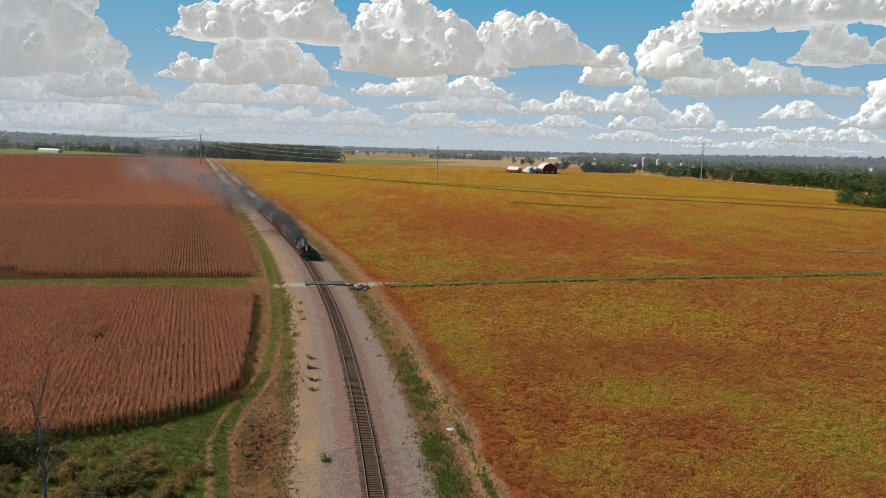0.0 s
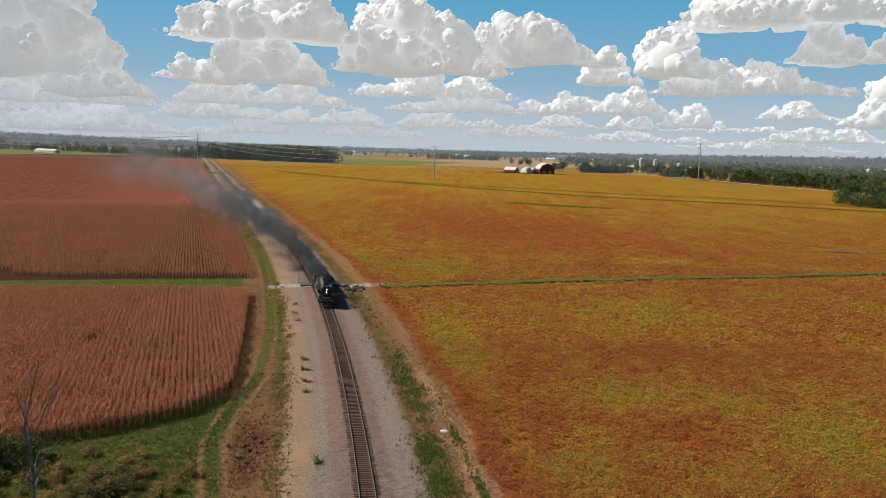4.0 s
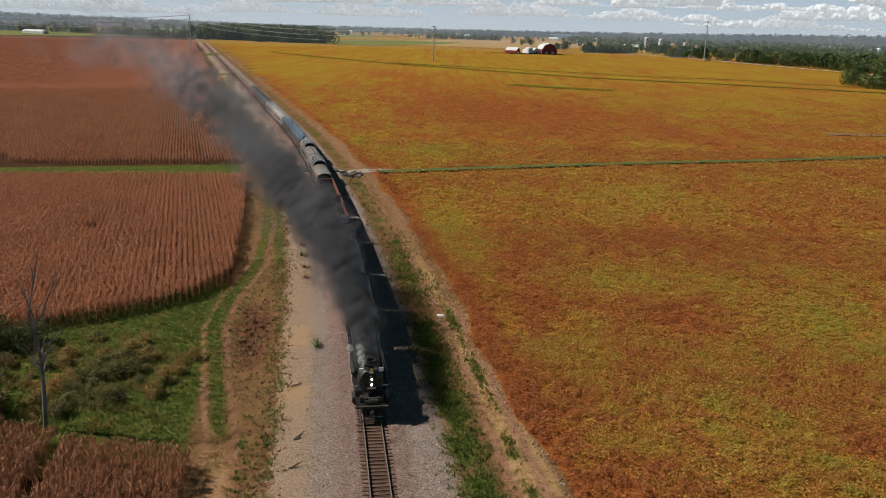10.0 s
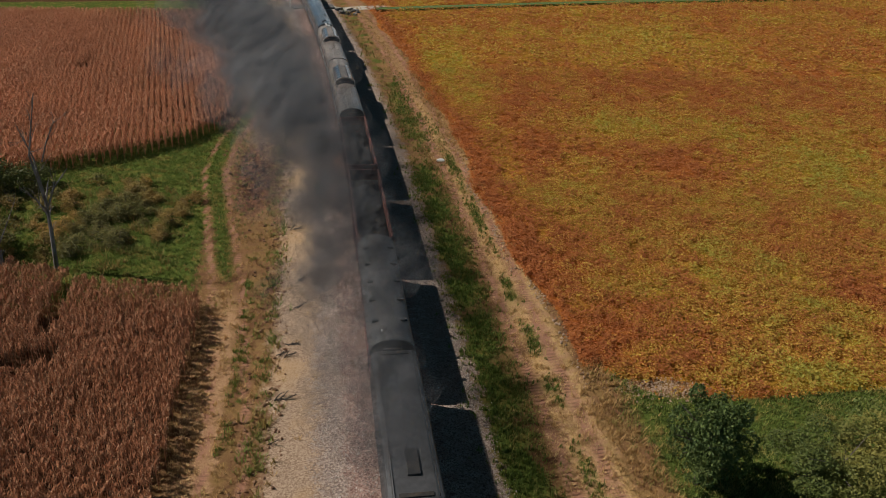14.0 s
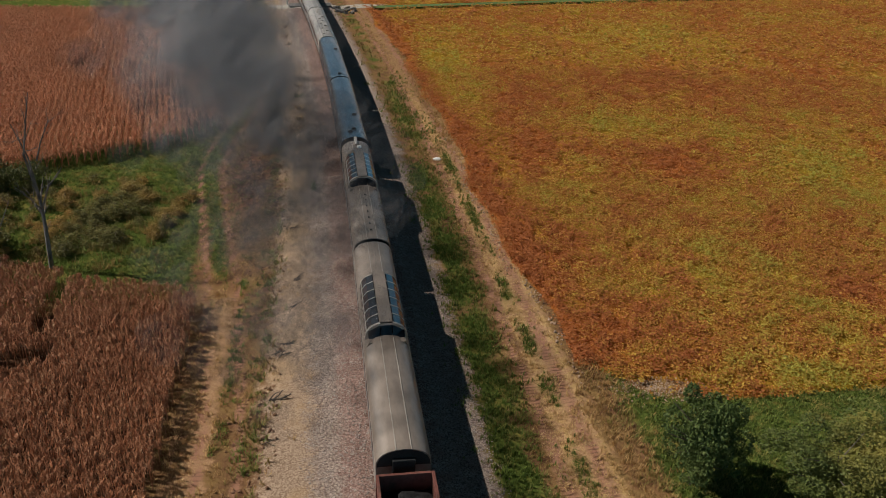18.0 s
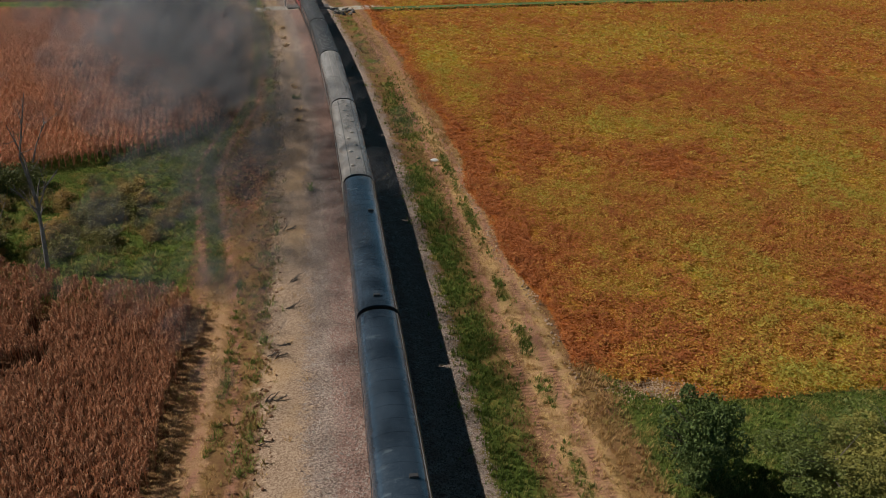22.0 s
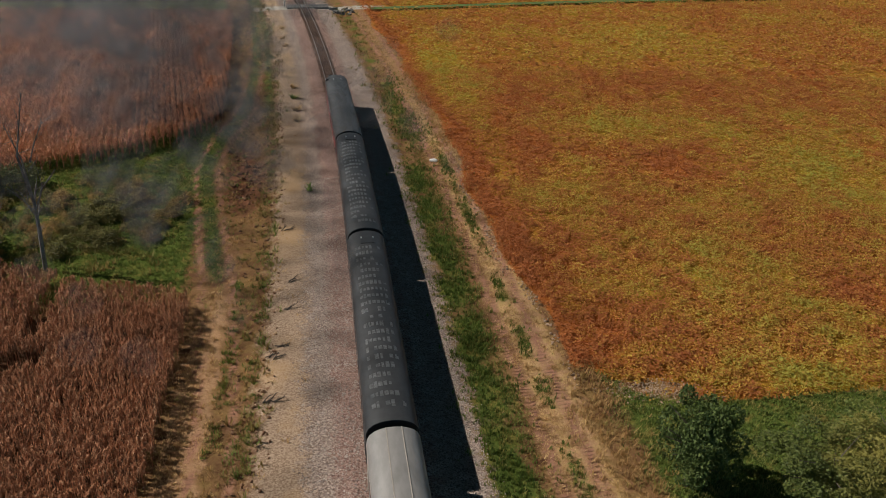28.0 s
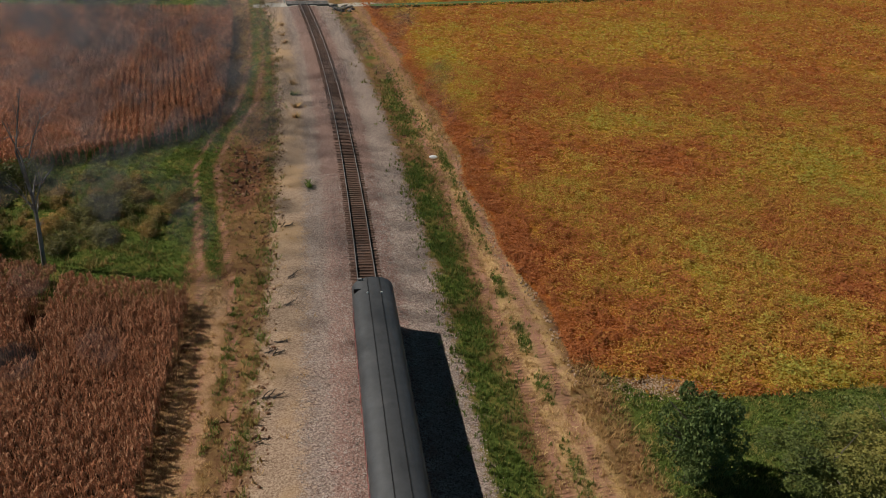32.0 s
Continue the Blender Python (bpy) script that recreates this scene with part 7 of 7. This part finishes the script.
def rubble(name, label, mat, xy, low, high, seed, category):
    """Loose lumps in one mesh."""
    rng = np.random.RandomState(seed)
    v0, f0 = ball(1)
    shapes = [bumpy(v0, seed + j, 0.35, 2.2) for j in range(5)]
    x, y = xy
    n = len(x)
    z = land(x, y)
    sc = rng.uniform(low, high, (n, 1)) * rng.uniform(0.6, 1.3, (n, 3))
    vs, fs, base = [], [], 0
    which = rng.randint(0, 5, n)
    for j in range(5):
        k = which == j
        v, f = scatter(shapes[j], f0, np.stack([x[k], y[k], z[k] + 0.2 * sc[k, 2]], 1), rng.uniform(0, 6.28, k.sum()), sc[k])
        vs.append(v)
        fs.append(f + base)
        base += len(v)
    return tagged(big_mesh(name, np.concatenate(vs), np.concatenate(fs), mat), label, category, kind="stuff")


def strew(n, chance, s0, s1, d0, d1, seed):
    rng = np.random.RandomState(seed)
    s, d = rng.uniform(s0, s1, n), rng.uniform(d0, d1, n)
    x, y = at(s, d)
    k = rng.rand(n) < chance(s, d)
    return x[k], y[k]


rubble("clods", "heaps of turned brown earth beside the track lane", M_CLOD, strew(1500, lambda s, d: np.exp(-(((s - 86) / 8.5) ** 2 + ((d + 11.6) / 1.7) ** 2)), 66, 106, -16, -8.5, 1), 0.05, 0.22, 500, "earth")
rubble("clods", "pale dry clods along the soybean field's edge", M_PALE, strew(5200, lambda s, d: np.exp(-(((d - field_edge(s) + 0.45) / 0.34) ** 2)) * (lumps(s, d, 4, 81) > -0.1) * (1.15 - s / 110), 43, 98, 11.2, 14.5, 2), 0.04, 0.14, 510, "earth")
bare_rng = np.random.RandomState(91)
rubble("clods", "pale dry crumbs on the bare corner of the field", M_PALE, (bare_rng.normal(17.2, 1.9, 900), bare_rng.normal(45.4, 0.7, 900)), 0.02, 0.08, 540, "earth")
rubble("clods", "brown clods strewn along the bank", M_CLOD, strew(1400, lambda s, d: 0.35 + 0.65 * np.exp(-(((d + 8.3) / 0.7) ** 2)), 30, 120, -10.5, -7.2, 3), 0.03, 0.14, 520, "earth")
rubble("ballast_stones", "loose grey and pink ballast stones", M_GRAVEL, strew(26000, lambda s, d: (1 - smooth_step(np.abs(d - 0.3), 4.5, 6.5)) * (np.abs(d) > 1.25), 30, 84, -6.5, 7, 4), 0.03, 0.065, 530, "ballast")

bm = fresh()
bmesh.ops.create_icosphere(bm, subdivisions=2, radius=0.42, matrix=Matrix.Diagonal((1.3, 0.9, 0.6, 1)))
for v in bm.verts:
    v.co *= 1 + 0.25 * noise.noise(v.co * 3)
stone = tagged(part("stone", bm, M_WHITE), "white stone lying at the edge of the track lane", "stone")
stone.location = (1.76, 90.0, float(land(np.array(1.76), np.array(90.0))) + 0.1)

M_ASPHALT = surface("worn_asphalt", (0.05, 0.048, 0.046), (0.09, 0.086, 0.082), 3, 0.9, stain=(0.15, 0.14, 0.13), stain_scale=0.8, grain=30, relief=0.4)
crossing = tagged(new("level_crossing"), "worn asphalt farm crossing over the railway track", "crossing", kind="structure")
for d0, d1, top in ((-3.6, -0.86, RAIL_TOP - 0.02), (-0.62, 0.62, RAIL_TOP - 0.02), (0.86, 5.6, RAIL_TOP - 0.02)):
    bm = fresh()
    box(bm, d0, d1, -1.9, 1.9, -0.2, top, 0.03)
    p = part("panel", bm, M_ASPHALT, crossing)
x, y = at(186.8, 0)
crossing.matrix_basis = pose(float(x), float(y), 0, 0, 0, heading(186.8))
M_RUBBLE = surface("dark_broken_slab", (0.06, 0.055, 0.05), (0.16, 0.15, 0.14), 3, 0.9, stain=(0.25, 0.23, 0.21), stain_scale=1.5)
rng = np.random.RandomState(15)
for k in range(22):
    bm = fresh()
    w = rng.uniform(0.4, 1.3)
    box(bm, -w / 2, w / 2, -w * 0.35, w * 0.35, -0.1, rng.uniform(0.15, 0.5), 0.05)
    for v in bm.verts:
        v.co += Vector(rng.normal(0, 0.05, 3))
    c = tagged(part("rubble_slab", bm, M_RUBBLE), "dark broken slab at the culvert by the crossing", "rubble", "rubble at the culvert")
    x, y = at(rng.uniform(178.5, 185.5), rng.uniform(5.8, 10.5))
    c.matrix_basis = pose(float(x), float(y), float(land(x, y)) + 0.02, rng.uniform(-14, 14), rng.uniform(-14, 14), rng.uniform(0, 180))
bm = fresh()
box(bm, -0.12, 0.12, -0.12, 0.12, -0.2, 1.3, 0.02)
post = tagged(part("marker_post", bm, M_WHITE), "white marker post beside the crossing", "post")
x, y = at(188.6, -3.9)
post.location = (float(x), float(y), 0.05)

M_DITCH = surface("rank_ditch_grass", (0.035, 0.075, 0.010), (0.095, 0.14, 0.02), 0.8, 0.9, kind="World", grain=6, relief=0.6, deep=0.1)
DITCH_X = np.arange(-13, 330, 6.0)
ribbon("grass_waterway", "dark green grass ditch running from the crossing through the soybeans", [(px, 184.7 + (px + 10) * 0.335 + 0.9 * math.sin(px / 23)) for px in DITCH_X], 2.6, M_DITCH, 0.5)
# grass waterways across the far field
M_WATERWAY = surface("grass_waterway", (0.085, 0.105, 0.014), (0.19, 0.165, 0.025), 0.2, 0.9, kind="World", spec=0.0)
M_BARE = surface("bare_washed_patch", (0.20, 0.13, 0.075), (0.30, 0.22, 0.15), 0.4, 0.95, kind="World", spec=0.0)
ribbon("grass_waterway", "green grass strip across the soybean field", [(-185, 922), (-110, 822), (-43, 738), (32, 671), (113, 600), (200, 570), (300, 522), (400, 470)], 9, M_WATERWAY, 0.3)
ribbon("grass_waterway", "short green patch in the soybean field", [(46, 505), (64, 490), (84, 482), (104, 478)], 11, M_WATERWAY, 0.3)
ribbon("grass_waterway", "green strip along the field", [(-43, 752), (60, 700), (170, 640), (232, 632), (330, 560)], 5, M_WATERWAY, 0.26)
ribbon("puddle_patch", "pale bare patch in the soybeans", [(140, 287), (150, 286.5), (162, 286)], 5, M_BARE, 0.3)


# ---- smoke: a plume of soft puffs that the engine leaves behind in a light wind ----
def smoke_material(name, colour, thick, lo=0.25, hi=0.66):
    m, nt, b = material(name, 1.0, 0, 0.0)
    nt.nodes.remove(b)
    co = coords(nt, "Object")
    r = node(nt, "ShaderNodeObjectInfo").outputs["Random"]
    shift = node(nt, "ShaderNodeCombineXYZ", {0: math_node(nt, "MULTIPLY", r, 37.0), 1: math_node(nt, "MULTIPLY", r, 91.0)}).outputs[0]
    p = node(nt, "ShaderNodeVectorMath", {0: co, 1: shift}, operation="ADD").outputs[0]
    a = math_node(nt, "MULTIPLY", span(nt, noise_tex(nt, p, 1.5, 5, 0.62), lo, hi), thick)
    d = node(nt, "ShaderNodeBsdfDiffuse", {"Color": (*colour, 1)})
    t = node(nt, "ShaderNodeBsdfTranslucent", {"Color": (*colour, 1)})
    both = node(nt, "ShaderNodeMixShader", {0: 0.5, 1: d.outputs[0], 2: t.outputs[0]})
    clear = node(nt, "ShaderNodeBsdfTransparent")
    mx = node(nt, "ShaderNodeMixShader", {0: a, 1: clear.outputs[0], 2: both.outputs[0]})
    nt.links.new(mx.outputs[0], nt.nodes["Material Output"].inputs["Surface"])
    return m


def puff_mesh(name, radius, seed, mat, shells=(1.0, 0.8, 0.58)):
    verts, faces = [], []
    for k, q in enumerate(shells):
        verts.append(bumpy(BALL3[0], seed + 17 * k, 0.26, 2.3) * radius * q)
        faces.append(BALL3[1] + len(BALL3[0]) * k)
    n = len(BALL3[0])
    faces.append(np.array([(0, n, n + 1)]))
    ob = big_mesh(name, np.concatenate(verts), np.concatenate(faces), mat, smooth=True)
    me = ob.data
    bpy.data.objects.remove(ob)
    return me


SMOKE = []
plume = tagged(new("smoke_plume"), "dark grey coal smoke plume trailing from the locomotive and drifting off", "smoke")
STACK = 1.8


def drift(age, te):
    """How far the wind has carried smoke of that age: along, across, and its height; the wind drops while the engine passes."""
    across = 1.4 * (1 - math.exp(-age / 0.5)) + (1.95 * age if age < 4.5 else 8.78 + 1.3 * (age - 4.5))
    across *= float(np.interp(te, [-15, -8, 4, 7.5, 9, 11], [1.9, 1.4, 1.3, 1.1, 0.82, 0.55]))
    return 1.1 * age, -across, 5.2 + 5.4 * (1 - math.exp(-age / 0.65)) + 0.30 * age


def wide(age):
    return 0.30 + 0.95 * age ** 0.74 + 0.45 * max(age - 11, 0)


def fire(te):
    """How hard the engine smokes at that time."""
    return float(np.interp(te, [-30, -22, -20, -16, -14, -9, -6, -4, 0, 5.9, 6.5, 8.9, 9.5, 10.0, 11.6, 12.6], [0.22, 0.3, 1.2, 1.2, 0.4, 0.7, 0.7, 0.55, 0.5, 0.42, 1.5, 1.7, 1.4, 0.85, 0.8, 0.45]))


def make_smoke():
    rng = np.random.RandomState(77)
    # name, radius, grey, cover of a shell, age at which it shows, pieces a second, first and last time
    kinds = (("small", 1.15, 0.150, 0.075, 0.0, 125, -2.6, 12.6), ("medium", 2.3, 0.20, 0.062, 0.8, 15, -10.0, 10.6),
             ("large", 3.8, 0.32, 0.046, 2.6, 6, -18.0, 10.6), ("vast", 7.0, 0.50, 0.032, 6.0, 3, -30.0, 10.0))
    for name, radius, shade, thick, comes, many, begin, end in kinds:
        m = smoke_material("coal_smoke_" + name, (shade, shade, shade * 1.05), thick, 0.30, 0.64)
        meshes = [puff_mesh("puff", radius, 300 + 50 * k, m, (1.0, 0.66)) for k in range(4)]
        te = begin
        while te < end:
            te += rng.exponential(1.0 / (many * fire(te)))
            q = rng.normal(0, 1, 3) * [0.9, 0.75, 0.6]
            SMOKE.append((share("puff", meshes[rng.randint(4)], plume), float(te), comes + rng.uniform(0, 0.25), radius, q, rng.uniform(0, 360, 3)))


make_smoke()


def puff_place(te, age, q):
    age = max(age, 0.0)
    s, d, z = drift(age, te)
    w = wide(age)
    x, y = at(front(te) + STACK + s + q[0] * w * 0.9, d + q[1] * w)
    return float(x), float(y), max(z + q[2] * w * 0.8, 1.2 + 0.3 * w)


def puff_rows(te, comes, radius, q, turn):
    """A puff waits under the line where the engine will pass, and rises through the engine into the plume."""
    rows = []
    begin = te + comes
    if begin > 0.15:
        x, y = at(front(te) + STACK, 0)
        rows += [(0.0, pose(x, y, -radius - 3, *turn)), (max(begin - 0.12, 0.05), pose(x, y, -radius - 3, *turn))]
    ages = [comes + k for k in (0.0, 0.25, 0.6, 1.2, 2.2, 4, 7, 11, 16, 22, 29)]
    times = [te + a for a in ages if te + a > 0.0 and te + a < 31.9]
    if begin <= 0.15:
        times = [0.0] + [t for t in times if t > 0.1]
    for t in times + [32.0]:
        x, y, z = puff_place(te, t - te, q)
        k = (t - te) * 5
        rows.append((t, pose(x, y, z, turn[0] + k, turn[1] + k * 0.7, turn[2] - k)))
    return rows


def make_steam():
    """White steam that leaks beside the stack and from the side of the engine."""
    engine = ROLLING[0][0]
    m = smoke_material("white_steam", (0.80, 0.80, 0.80), 0.30, 0.25, 0.62)
    mesh = puff_mesh("steam", 0.34, 900, m, (1.0, 0.6))
    for x, y, z, turn in ((-0.78, -6.1, 4.45, 0), (-0.82, -5.7, 4.85, 70), (-0.84, -5.2, 5.25, 140), (-1.55, -0.6, 3.35, 200)):
        tagged(share("steam", mesh, engine, pose(x, y, z, turn, turn * 2, 0)), "wisp of white leaking steam")


make_steam()


# ---- what moves ----
def motions():
    for ob, a, b in ROLLING:
        walk(ob, vehicle_rows(a, b))
    for w, x, y in DRIVERS:
        rows = []
        for k in range(int(16.0 / 0.0667) + 1):
            t = k / 15.0
            rows.append((t, pose(x, y, 0.88, math.degrees((front(0) - front(t)) / 0.88), 0, 0)))
        rows.append((32.0, rows[-1][1]))
        walk(w, rows)

    for ob, *how in SMOKE:
        walk(ob, puff_rows(*how))


motions()
